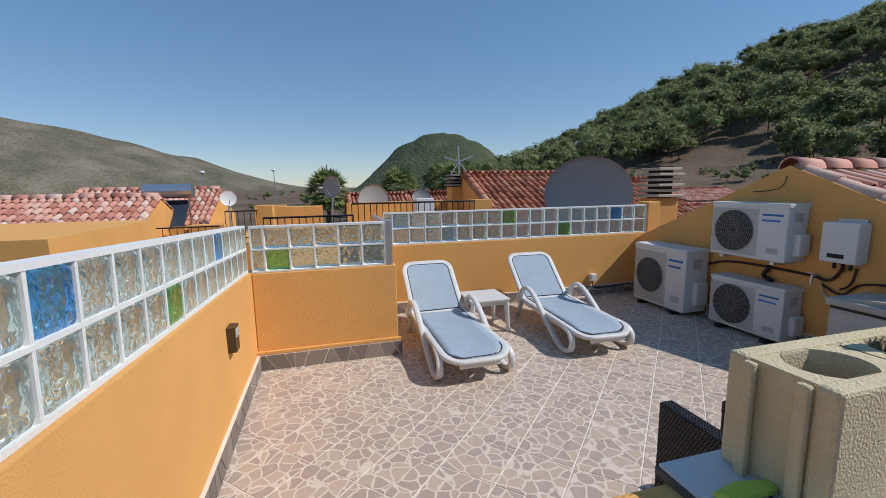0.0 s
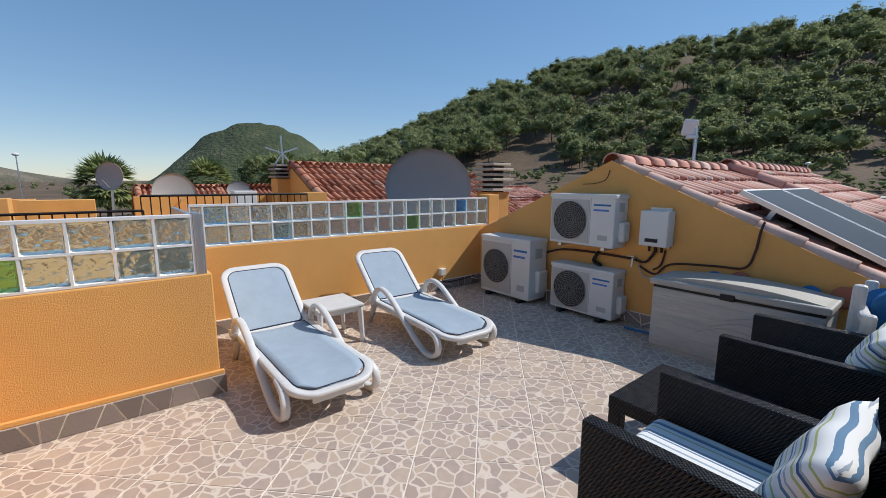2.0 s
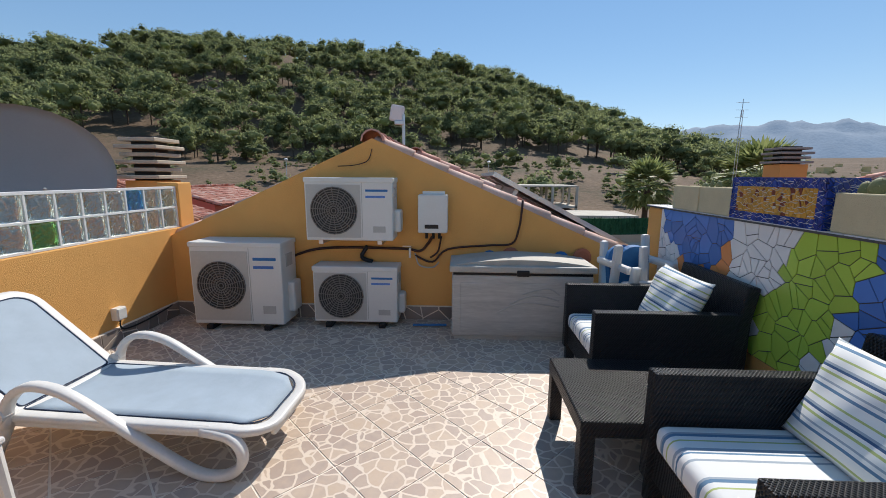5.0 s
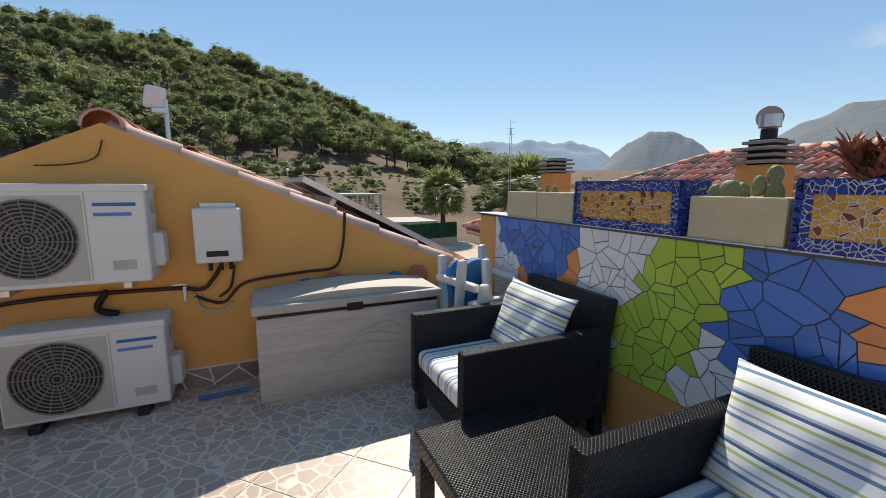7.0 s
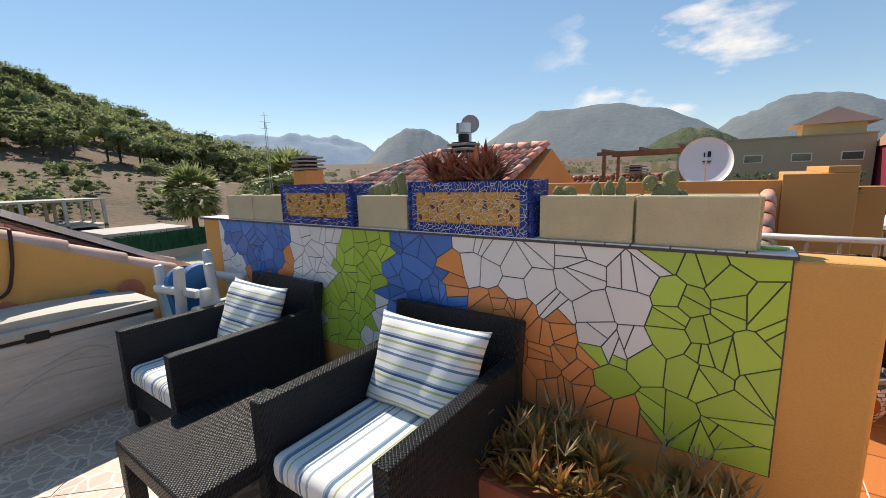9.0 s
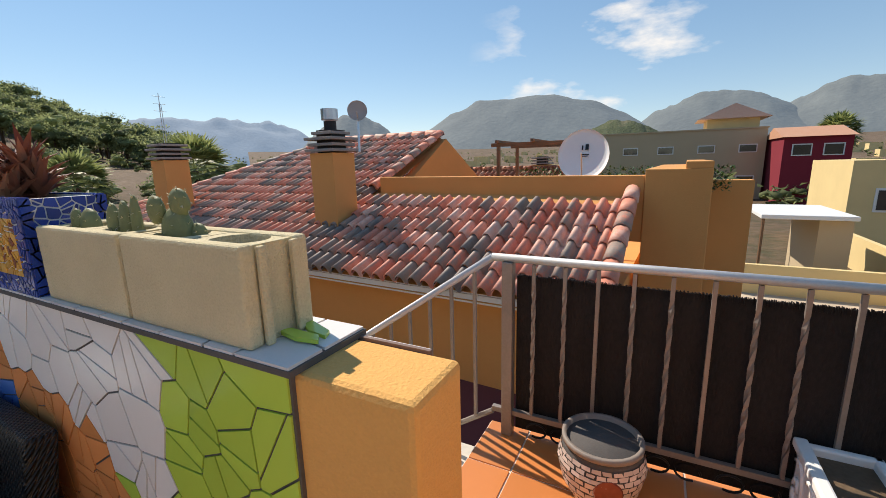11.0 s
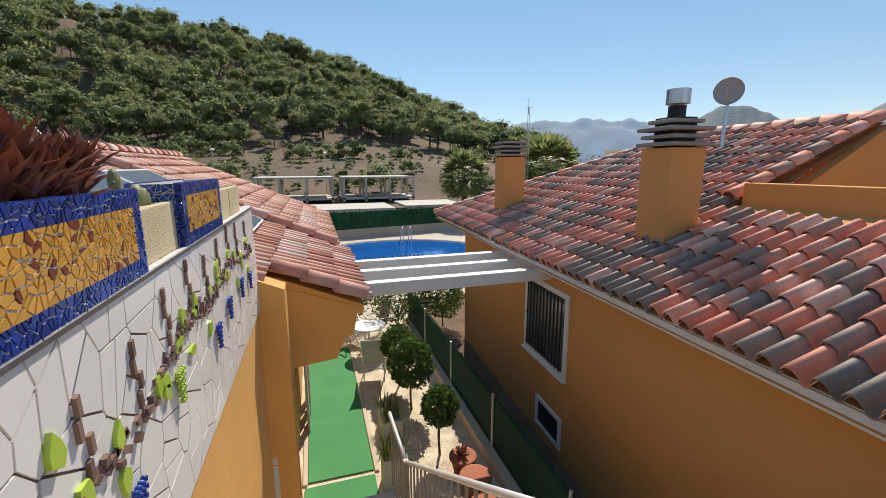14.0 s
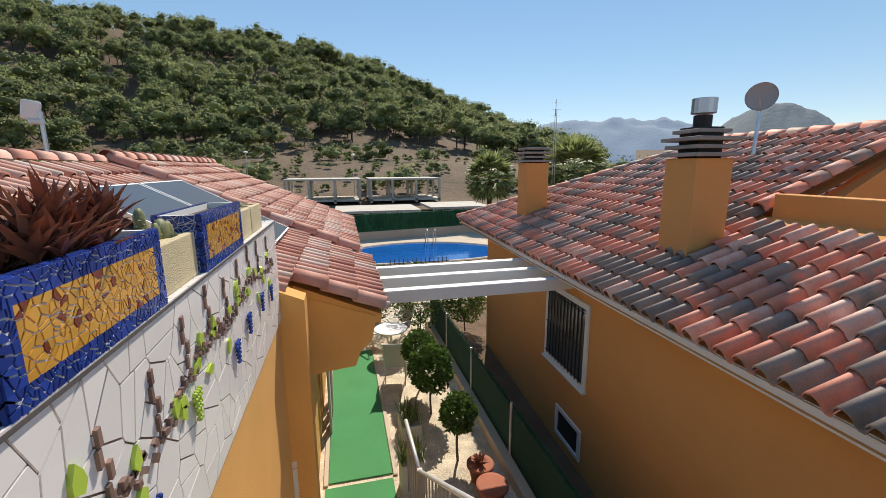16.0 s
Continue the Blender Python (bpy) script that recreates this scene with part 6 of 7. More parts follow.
wp = thing("ornate_planter", pose(0.02, -0.42, LZ, 0, 0, 90), "long white cast-stone planter with raised scrolls", "planter")
bm = bmesh.new()
w, d, h = 0.62, 0.22, 0.30
box(bm, -w / 2, w / 2, -d / 2, -d / 2 + 0.03, 0.03, h, 0.008)
box(bm, -w / 2, w / 2, d / 2 - 0.03, d / 2, 0.03, h, 0.008)
box(bm, -w / 2, -w / 2 + 0.03, -d / 2, d / 2, 0.03, h, 0.008)
box(bm, w / 2 - 0.03, w / 2, -d / 2, d / 2, 0.03, h, 0.008)
part("trough", bm, WHITE, wp)
part("foot", boxed(-w / 2 + 0.02, -w / 2 + 0.12, -d / 2 + 0.01, d / 2 - 0.01, 0, 0.035, 0.006), WHITE, wp)
part("foot", boxed(w / 2 - 0.12, w / 2 - 0.02, -d / 2 + 0.01, d / 2 - 0.01, 0, 0.035, 0.006), WHITE, wp)
part("rim", boxed(-w / 2 - 0.012, w / 2 + 0.012, -d / 2 - 0.012, -d / 2 + 0.03, h - 0.03, h + 0.006, 0.008), WHITE, wp)
part("soil", boxed(-w / 2 + 0.03, w / 2 - 0.03, -d / 2 + 0.03, d / 2 - 0.03, 0.05, h - 0.03), SOIL, wp)
for k in range(5):
    bm = bmesh.new()
    cx = -0.24 + k * 0.12
    tube(bm, [(cx + (0.012 + 0.006 * t) * math.cos(t * (1 if k % 2 else -1)), -d / 2 - 0.002, 0.15 + (0.012 + 0.012 * t) * math.sin(t)) for t in np.linspace(0, 8.5, 26)], 0.009, 5)
    part("scroll", bm, WHITE, wp, smooth=True)

# ---- radio link and solar panels on the house roof ----
rl = thing("radio_antenna", pose(6.89, 3.04, 1.66), "white flat radio antenna on a short pole", "antenna")
part("pole", tubed([(0, 0, -0.05), (0, 0, 0.5)], 0.022, 8), ALU, rl)
part("clamp", boxed(-0.03, 0.03, -0.02, 0.12, 0.36, 0.42, 0.01), ALU, rl)
part("plate", boxed(-0.02, 0.03, 0.08, 0.27, 0.38, 0.60, 0.03, Matrix.Rotation(radians(10), 4, "X")), DISHW, rl)
part("cable", tubed(curve_pts([(0, 0.2, 0.36), (0.02, 0.1, 0.2), (0.01, 0.03, 0.28)], 6), 0.006, 5), DARK, rl)
pn = Matrix.Rotation(ang, 4, "X")
for k in range(2):
    for j in (0,):
        sp = thing("photovoltaic_module", Matrix.Translation((5.05 + k * 1.25, 0.62, ridge_z - SL * 2.42 + 0.12)) @ pn @ Matrix.Rotation(radians(4), 4, "X"), "framed solar panel raised above the tiled roof", "solar panel", "roof solar panels")
        part("glass", boxed(0.02, 1.18, 0.02, 1.48, 0.0, 0.03), SOLAR, sp)
        bm = bmesh.new()
        for b in ((0, 1.2, 0, 0.02), (0, 1.2, 1.48, 1.5), (0, 0.02, 0.02, 1.48), (1.18, 1.2, 0.02, 1.48)):
            box(bm, *b, -0.01, 0.034)
        part("frame", bm, ALU, sp)
        for y in (0.3, 1.2):
            part("mount", boxed(0.1, 1.1, y, y + 0.04, -0.14, -0.01), ALU, sp)

# ---- passage and garden below ----
fence = thing("net_fence", pose(0, -2.62, -3.25), "dark green windbreak fence on steel posts", "fence")
part("netting", boxed(1.6, 13.0, -0.012, 0.012, 0.1, 1.08), GREENNET, fence)
bm = bmesh.new()
rnd = random.Random(2)
for k in range(1500):
    x = rnd.uniform(1.6, 13.0)
    leaf(bm, (x, rnd.uniform(-0.03, 0.03), 1.05), (x + rnd.uniform(-0.04, 0.04), rnd.uniform(-0.06, 0.06), 1.06 + rnd.uniform(0, 0.07)), 0.008)
part("top_fringe", bm, HEDGE, fence)["kind"] = "stuff"
for x in (4.6, 6.7, 8.8, 10.9, 12.9):
    part("post", tubed([(x, 0.03, 0), (x, 0.03, 1.15)], 0.022, 8), METAL, fence)
structure("low_wall", boxed(1.6, 13.0, -2.6, -2.44, -3.3, -3.02, 0.01), PAVE, "low pale kerb wall along the fence", "kerb")


def citrus(m, trunk, r, n, label, seed):
    """A clipped little tree: stem, limbs and a ball of separate leaves with gaps."""
    rr = random.Random(seed)
    t = thing("citrus_tree", m, label, "tree", "small garden trees")
    bm = bmesh.new()
    tube(bm, curve_pts([(0, 0, 0), (0.02, 0.01, trunk * 0.5), (0, 0, trunk + r * 0.4)], 4), 0.022, 7)
    for k in range(7):
        a = k * 0.9
        tube(bm, [(0, 0, trunk), (math.cos(a) * r * 0.6, math.sin(a) * r * 0.6, trunk + r * (0.5 + 0.1 * k))], [0.012, 0.005], 5)
    part("trunk", bm, TRUNK, t)
    V, F = [], []
    for k in range(n):
        d = Vector((rr.gauss(0, 1), rr.gauss(0, 1), rr.gauss(0, 1))).normalized()
        lump = 1 + 0.22 * noise.noise(d * 2.3 + Vector((seed, 0, 0)))
        p = d * r * lump * (1 - 0.45 * rr.random() ** 2)
        p.z = p.z * 1.12 + trunk + r * 0.95
        s = rr.uniform(0.035, 0.065)
        q = Euler((rr.random() * 6, rr.random() * 6, rr.random() * 6)).to_matrix()
        o = len(V)
        for c in ((-0.42, 0, 0), (0, -1, 0.15), (0.42, 0, 0), (0, 1, 0.15)):
            V.append(p + q @ (Vector(c) * s))
        F.append((o, o + 1, o + 2, o + 3))
    part_me = np_mesh("crown", [v[:] for v in V], F)
    obj("crown", part_me, LEAF, t)


citrus(pose(8.4, -1.65, -3.22), 0.58, 0.43, 2600, "round-crowned dark green citrus tree in gravel", 1)
citrus(pose(7.0, -1.80, -3.22), 0.60, 0.29, 1300, "small slender citrus tree in gravel", 2)
citrus(pose(9.35, -1.6, -3.22), 0.62, 0.36, 1900, "light green citrus tree in gravel", 3)
citrus(pose(12.4, -2.2, -3.22), 0.4, 0.85, 2700, "dense dark green shrub by the passage", 4)
citrus(pose(12.3, -3.5, -3.22), 0.4, 0.62, 2520, "dense dark green shrub behind the fence", 6)
citrus(pose(3.2, -2.0, -3.22), 0.9, 0.45, 1620, "green leafy shrub below the stairs", 7)
citrus(pose(13.6, -0.9, -3.22), 0.3, 0.8, 2340, "light green leafy shrub at the end of the path", 8)


def garden_pot(m, r, h, label, plant):
    p = thing("flowerpot", m, label, "flowerpot", "garden flowerpots")
    part("pot", lathe([(r * 0.65, 0), (r * 0.95, h * 0.86), (r * 1.06, h * 0.87), (r * 1.06, h), (r * 0.9, h)], 22), POT, p, smooth=True)
    part("soil", lathe([(0.01, h * 0.9), (r * 0.9, h * 0.9), (r * 0.88, h * 0.91)], 16), SOIL, p)
    if plant:
        part("leaves", rosettes(random.Random(r), [(0, 0, h * 0.92, 1.2), (0.05, 0.04, h * 0.92, 0.9)], 0.15, 16, 0.02), plant, p)


garden_pot(pose(6.5, -2.02, -3.22), 0.2, 0.30, "terracotta pot with a dark red succulent on gravel", ALOE_RED)
garden_pot(pose(6.05, -2.05, -3.22), 0.22, 0.30, "empty terracotta pot on gravel", None)
garden_pot(pose(5.5, -2.0, -3.22), 0.22, 0.32, "terracotta pot with soil on gravel", None)
for x, y, w, h, s in ((7.9, -1.15, 0.55, 0.32, 3), (6.6, -0.98, 0.30, 0.5, 4)):
    g = thing("planter_box", pose(x, y, -3.22), "grey stone planter with light green spiky plants", "planter", "garden planters")
    part("trough", boxed(-w / 2, w / 2, -0.18, 0.18, 0, h, 0.015), GREYCON, g)
    rr = random.Random(s)
    bm = bmesh.new()
    for k in range(130):
        bx, by = rr.uniform(-w / 2, w / 2), rr.uniform(-0.17, 0.17)
        leaf(bm, (bx, by, h), (bx + rr.uniform(-0.16, 0.16), by + rr.uniform(-0.12, 0.12), h + rr.uniform(0.12, 0.34)), 0.011)
    part("leaves", bm, PALM, g)


def garden_chair(m, label):
    c = thing("garden_chair", m, label, "chair", "folding garden chairs")
    part("seat", boxed(-0.23, 0.23, -0.22, 0.22, 0.42, 0.44, 0.005), GREYP, c)
    part("backrest", boxed(-0.23, 0.23, 0.0, 0.02, 0.0, 0.6, 0.005, Matrix.Translation((0, 0.2, 0.44)) @ Matrix.Rotation(radians(-14), 4, "X")), GREYP, c)
    for sx in (-1, 1):
        part("leg", tubed([(sx * 0.24, -0.26, 0.0), (sx * 0.24, 0.24, 0.62), (sx * 0.24, 0.38, 1.04)], 0.013, 6), ALU, c)
        part("leg", tubed([(sx * 0.22, 0.26, 0.0), (sx * 0.22, -0.24, 0.62)], 0.013, 6), ALU, c)
        part("arm", boxed(sx * 0.25 - 0.02, sx * 0.25 + 0.02, -0.26, 0.22, 0.62, 0.64, 0.004), ALU, c)
    return c


gc = garden_chair(pose(9.9, -1.15, -3.21, 0, 0, 80), "folding garden chair with grey fabric in the side garden")
copy_thing(gc, pose(12.0, -1.5, -3.21, 0, 0, 200))
copy_thing(gc, pose(11.9, -0.9, -3.21, 0, 0, -60))
gt = thing("garden_table", pose(11.2, -1.2, -3.21), "round white garden table", "table")
part("tabletop", tubed([(0, 0, 0.70), (0, 0, 0.73)], 0.42, 24), WHITE, gt)
part("stem", tubed([(0, 0, 0), (0, 0, 0.7)], 0.03, 10), WHITE, gt)

# windows and leaning shutters on the house wall beside the path
wn_ = thing("window_3", pose(5.12, MY0 - 0.002, -1.75), "tall window with white frame and dark bars", "window", kind="structure")
bm = bmesh.new()
for b in ((-0.30, 0.30, 0.52, 0.6), (-0.30, 0.30, -0.6, -0.52), (-0.30, -0.23, -0.52, 0.52), (0.23, 0.30, -0.52, 0.52)):
    box(bm, b[0], b[1], -0.04, 0.02, b[2], b[3], 0.006)
part("window_frame", bm, WHITE, wn_)
part("pane", boxed(-0.23, 0.23, -0.008, 0.0, -0.52, 0.52), PANE, wn_)
for k in range(5):
    part("bar", tubed([(-0.18 + 0.09 * k, -0.06, -0.52), (-0.18 + 0.09 * k, -0.06, 0.52)], 0.008, 6), IRON, wn_)
for k in range(3):
    tagged(part("shutter", boxed(8.2 + k * 0.5, 8.55 + k * 0.5, 0.22, 0.26, -3.2, -1.5 - 0.15 * k, 0.01, None), (GREYP, WOOD, GREYD)[k]), "shutter panel leaning on the house wall", "shutter", "leaning shutters")

# pool, paving and reed hedge
structure("pool_terrace", boxed(15.0, 32.0, -13.0, 3.0, -3.3, -3.17), PAVE, "pale paving round the swimming pool", "paving")
bm = bmesh.new()
ring = [(23.6 + 2.9 * math.cos(a) + 0.35 * math.cos(2 * a), -4.2 + 5.0 * math.sin(a)) for a in np.linspace(0, math.tau, 48, endpoint=False)]
prism(bm, ring, -3.168, -3.14, "xy")
tagged(part("swimming_pool", bm, POOLW), "oval swimming pool with bright blue water", "pool", kind="structure")
bm = bmesh.new()
inner = [Vector((x, y, -3.13)) for x, y in ring]
pt = part("pool_edge", tubed(inner, 0.12, 6, True, 0.5), PAVE)
tagged(pt, "pale stone pool edge", "edging", kind="structure")
pl = thing("pool_ladder", pose(26.3, -5.4, -3.15), "chrome ladder at the pool edge", "ladder")
for y in (-0.25, 0.25):
    part("rail", tubed(curve_pts([(-0.5, y, -0.2), (-0.4, y, 0.75), (-0.1, y, 0.9), (0.3, y, 0.5), (0.35, y, 0.0)], 5), 0.03, 6), METAL, pl)
bf_ = thing("pool_fence", pose(19.3, -3.4, -3.2), "low black iron fence by the pool", "fence")
for k in range(14):
    part("picket", tubed([(0, -1.3 + 0.2 * k, 0), (0, -1.3 + 0.2 * k, 0.72)], 0.018, 5), IRON, bf_)
part("rail", boxed(-0.02, 0.02, -1.4, 1.4, 0.5, 0.54), IRON, bf_)
structure("pool_wall", prismed([(28.0, 3.0), (28.3, 3.0), (31.3, -12.0), (31.0, -12.0)], -3.3, -2.65, "xy"), PAVE, "low rendered wall behind the pool", "wall")
hd = tagged(part("reed_hedge", prismed([(28.1, 3.0), (28.25, 3.0), (31.25, -12.0), (31.1, -12.0)], -2.65, -1.5, "xy"), HEDGE), "green reed fence behind the pool", "fence", kind="structure")
bm = bmesh.new()
rr = random.Random(6)
for k in range(900):
    f = rr.random()
    x, y = 28.1 + 3.0 * f, 3.0 - 15 * f
    z = -2.6 + rr.random() * 1.0
    leaf(bm, (x - 0.03, y, z), (x - 0.08 + rr.uniform(-0.05, 0.05), y + rr.uniform(-0.06, 0.06), z + rr.uniform(0.15, 0.4)), 0.025)
part("reeds", bm, HEDGE, hd)["kind"] = "stuff"


# ---- palms ----
def palm(m, trunk, r, label, seed, fan=True):
    rr = random.Random(seed)
    p = thing("palm_tree", m, label, "palm tree", "palm trees")
    part("trunk", tubed([(0, 0, -0.3), (0.05, 0, trunk * 0.5), (0, 0, trunk)], [0.26, 0.2, 0.22], 10), TRUNK, p)
    V, F = [], []

    def tri(a, b, c):
        o = len(V)
        V.extend((a, b, c))
        F.append((o, o + 1, o + 2))
    for k in range(64):
        a = k * 2.399
        el = 1.35 - 2.3 * (k / 64) + rr.uniform(-0.15, 0.15)
        d = Vector((math.cos(a) * math.cos(el), math.sin(a) * math.cos(el), math.sin(el)))
        s = d.cross(Vector((0, 0, 1))).normalized()
        base = Vector((0, 0, trunk))
        hub = base + d * r * 0.5
        up = s.cross(d)
        tri(base - s * 0.03, base + s * 0.03, hub)
        for q in range(13):
            g = (q - 6) * 0.2
            t = hub + (d * math.cos(g) + s * math.sin(g)) * r * 0.55 * rr.uniform(0.85, 1.1) - Vector((0, 0, 0.10 * r * rr.random() + 0.12 * r * abs(g)))
            w = (s * math.cos(g) - d * math.sin(g)) * r * 0.05
            mid = hub + (t - hub) * 0.5 + up * 0.05
            tri(hub, mid + w, mid - w)
            tri(mid - w, mid + w, t)
    obj("crown", np_mesh("crown", [v[:] for v in V], F), PALM, p)


palm(pose(33.5, -11.9, -3.25), 4.0, 2.3, "fan palm with a full green crown near the pool", 1)
palm(pose(27.0, -15.6, -3.25), 4.6, 2.6, "fan palm behind the neighbour's roof", 2)
palm(pose(0.7, 45, -3.25), 4.4, 2.6, "fan palm beyond the rooftops", 3)
palm(pose(8.0, 44, -3.25), 4.6, 2.4, "fan palm beyond the rooftops", 4)
palm(pose(13.5, 40, -3.25), 5.0, 2.6, "tall fan palm beyond the rooftops", 5)
palm(pose(-16, -60, -3.25), 7.0, 2.4, "fan palm beyond the apartment block", 6)


# ---- unfinished concrete frames across the road ----
def frame_building(m, nx, ny, label):
    b = thing("unfinished_building", m, label, "unfinished building", "unfinished concrete buildings")
    L, D, H = nx * 3.2, ny * 4.0, 3.2
    part("roof_slab", boxed(0, D, 0, L, H - 0.22, H, 0.01), GREYCON, b)
    part("floor_slab", boxed(0, D, 0, L, 0.25, 0.5, 0.01), GREYCON, b)
    for i in range(nx + 1):
        for j in range(ny + 1):
            y, x = min(i * 3.2, L - 0.35), min(j * 4.0, D - 0.35)
            part("column", boxed(x, x + 0.3, y, y + 0.3, 0, H - 0.2), GREYCON, b)
    return b


frame_building(pose(57, -2.6, -3.0), 3, 2, "bare concrete frame of an unfinished building")
frame_building(pose(57, -13.3, -3.0), 3, 2, "bare concrete frame of an unfinished building")
for y0, y1, x in ((-7.6, 0.6, 41), (-15.5, -9.0, 43)):
    tagged(part("concrete_slab", boxed(x, x + 6.5, y0, y1, -2.7, -2.45, 0.02), GREYCON), "low bare concrete slab on supports", "slab", "concrete slabs").location = (0, 0, 0)
    for k in range(4):
        y = y0 + 0.3 + k * (y1 - y0 - 0.9) / 3
        tagged(part("concrete_post", boxed(x + 0.1, x + 0.4, y, y + 0.3, -3.3, -2.7), GREYCON), "short concrete post under a slab", "post", "slab posts")
am = thing("antenna_mast", pose(26.3, -13.65, -3.25), "thin lattice antenna mast behind the roofs", "antenna mast")
for k in range(3):
    a = k * math.tau / 3
    part("leg", tubed([(0.12 * math.cos(a), 0.12 * math.sin(a), 0), (0.06 * math.cos(a), 0.06 * math.sin(a), 8.4)], 0.02, 5), ALU, am)
for z in (8.0, 8.4, 8.8):
    part("element", tubed([(0, -0.35, z), (0, 0.35, z)], 0.012, 5), ALU, am)
part("mast", tubed([(0, 0, 8.0), (0, 0, 9.0)], 0.02, 5), ALU, am)


def street_lamp(m, h):
    s = thing("street_lamp", m, "grey street lamp with a small round head", "street lamp", "street lamps")
    part("pole", tubed([(0, 0, 0), (0, 0, h)], [0.07, 0.045], 8), ALU, s)
    part("head", lathe([(0.05, h), (0.28, h + 0.1), (0.3, h + 0.22), (0.1, h + 0.34)], 14), DISHW, s)


for x, y, h in ((62, 12, 6.5), (60, 27, 6.0), (66, -2, 6.0), (-12.5, 52, 6.5), (-24, 40, 7), (-6, 60, 7)):
    street_lamp(pose(x, y, float(ground_height(np.array([x]), np.array([y]))[0])), h)


# ---- houses round about ----
def dish(m, rx, rz, mat, label, pole=1.0):
    """A satellite dish: a shallow bowl on a pole with its arm."""
    d = thing("satellite_dish", m, label, "satellite dish", "satellite dishes")
    bm = bmesh.new()
    n, k = 32, 7
    rings = []
    for s in (0.0, 0.02):
        for j in range(k + 1):
            r = j / k
            rings.append([bm.verts.new((rx * r * math.cos(a * math.tau / n), 0.16 * rx * (1 - r * r) + s, rz * r * math.sin(a * math.tau / n))) for a in range(n)])
    for s in range(2):
        for j in range(k):
            u, v = rings[s * (k + 1) + j], rings[s * (k + 1) + j + 1]
            for a in range(n):
                q = (u[a], u[(a + 1) % n], v[(a + 1) % n], v[a])
                bm.faces.new(q if s else q[::-1])
    u, v = rings[k], rings[2 * k + 1]
    for a in range(n):
        bm.faces.new((u[a], u[(a + 1) % n], v[(a + 1) % n], v[a]))
    bmesh.ops.remove_doubles(bm, verts=bm.verts, dist=1e-5)
    part("bowl", bm, mat, d, smooth=True)
    part("pole", tubed([(0, 0.16 * rx + 0.05, 0), (0, 0.16 * rx + 0.05, -pole)], 0.03, 8), ALU, d)
    part("feed_arm", tubed([(0, 0.05, -rz * 0.9), (0, -rx * 0.9, -rz * 0.35)], 0.012, 6), GREYP, d)
    return d


gd = dish(pose(1.78, -6.24, 1.50, -26, 0, 185), 0.40, 0.46, DISHW, "white satellite dish on the neighbour's roof terrace", 1.0)
for k, (x, z, w, h) in enumerate(((-0.05, 0.10, 0.05, 0.10), (0.02, 0.10, 0.02, 0.08), (-0.02, 0.01, 0.13, 0.015), (-0.02, -0.02, 0.10, 0.012))):
    part("logo_bar", boxed(-x - w / 2, -x + w / 2, 0.035, 0.042, z, z + h), DARK, gd, "dark printed mark")
dish(pose(6.75, -6.75, 2.62, -8, 0, 215), 0.22, 0.22, DISHG, "small round satellite dish on a pole above the roof", 0.9)
dish(pose(5.15, 6.65, 1.36, -6, 0, -34), 0.76, 0.66, DISHG, "large grey satellite dish behind the parapet", 0.9)


def rail_run(name, p0, p1, h, label, step=0.12):
    """Black iron railing between two points."""
    p0, p1 = Vector(p0), Vector(p1)
    r = thing(name, Matrix.Translation(p0), label, "railing", "black terrace railings")
    d = p1 - p0
    part("top_rail", tubed([(0, 0, h), d + Vector((0, 0, h))], 0.02, 6), IRON, r)
    part("bottom_rail", tubed([(0, 0, 0.08), d + Vector((0, 0, 0.08))], 0.014, 6), IRON, r)
    n = max(2, int(d.length / step))
    for k in range(n + 1):
        q = d * (k / n)
        part("bar", tubed([q, q + Vector((0, 0, h))], 0.009, 4), IRON, r)
    return r


def roofed_house(m, w, d, h, slope, wall_mat, roof_mats, label, overhang=0.25):
    """A stuccoed house with a tiled gable roof; its ridge runs along local x."""
    b = thing("house", m, label, "house", "houses of the village")
    part("wall", boxed(0, w, 0, d, -4.5, h), wall_mat, b)
    rz_ = h + d / 2 * slope
    part("gable", prismed([(0, h), (d, h), (d / 2, rz_)], 0.0, w, "yz"), wall_mat, b)
    a = math.atan(slope)
    ln = (d / 2 + overhang) / math.cos(a)
    nu, nv = int(w / TW) + 1, int(ln / 0.345) + 1
    r = obj("roof", np_mesh("roof", [(0, -overhang, h - overhang * slope), (w, -overhang, h - overhang * slope), (w, d / 2, rz_), (0, d / 2, rz_), (0, d + overhang, h - overhang * slope), (w, d + overhang, h - overhang * slope)], [(0, 1, 2, 3), (3, 2, 5, 4)]), wall_mat, b)
    tiled(r, (0, -overhang, h - overhang * slope + 0.03), (1, 0, 0), (0, math.cos(a), math.sin(a)), nu, nv, roof_mats)
    tiled(r, (w, d + overhang, h - overhang * slope + 0.03), (-1, 0, 0), (0, -math.cos(a), math.sin(a)), nu, nv, roof_mats)
    ridge_tiles(r, (0, d / 2, rz_ + 0.06), (w, d / 2, rz_ + 0.06), roof_mats[0], 0.11)
    ridge_tiles(r, (0.05, -overhang, h - overhang * slope + 0.08), (0.05, d / 2, rz_ + 0.08), roof_mats[0], 0.10)
    return b


OO = (ROOFO, ROOFO)
PP = (ROOFP, ROOFP)
roofed_house(pose(4.25, 7.6, 0), 3.0, 6.8, 0.25, 0.44, STUCCO, OO, "ochre house with an orange clay-tiled roof")
roofed_house(pose(7.3, 8.2, 0), 3.2, 6.0, 0.20, 0.44, STUCCO, OO, "ochre house with an orange clay-tiled roof")
chimney("chimney", pose(6.25, 6.15, 0.6), 0.42, 0.66, 6, False, STUCCO, CHIMC, "ochre chimney with cream louvre slabs")
chimney("chimney", pose(4.2, 11.4, 0.8), 0.5, 0.7, 4, False, STUCCO, CHIMG, "ochre chimney with grey louvre slabs")
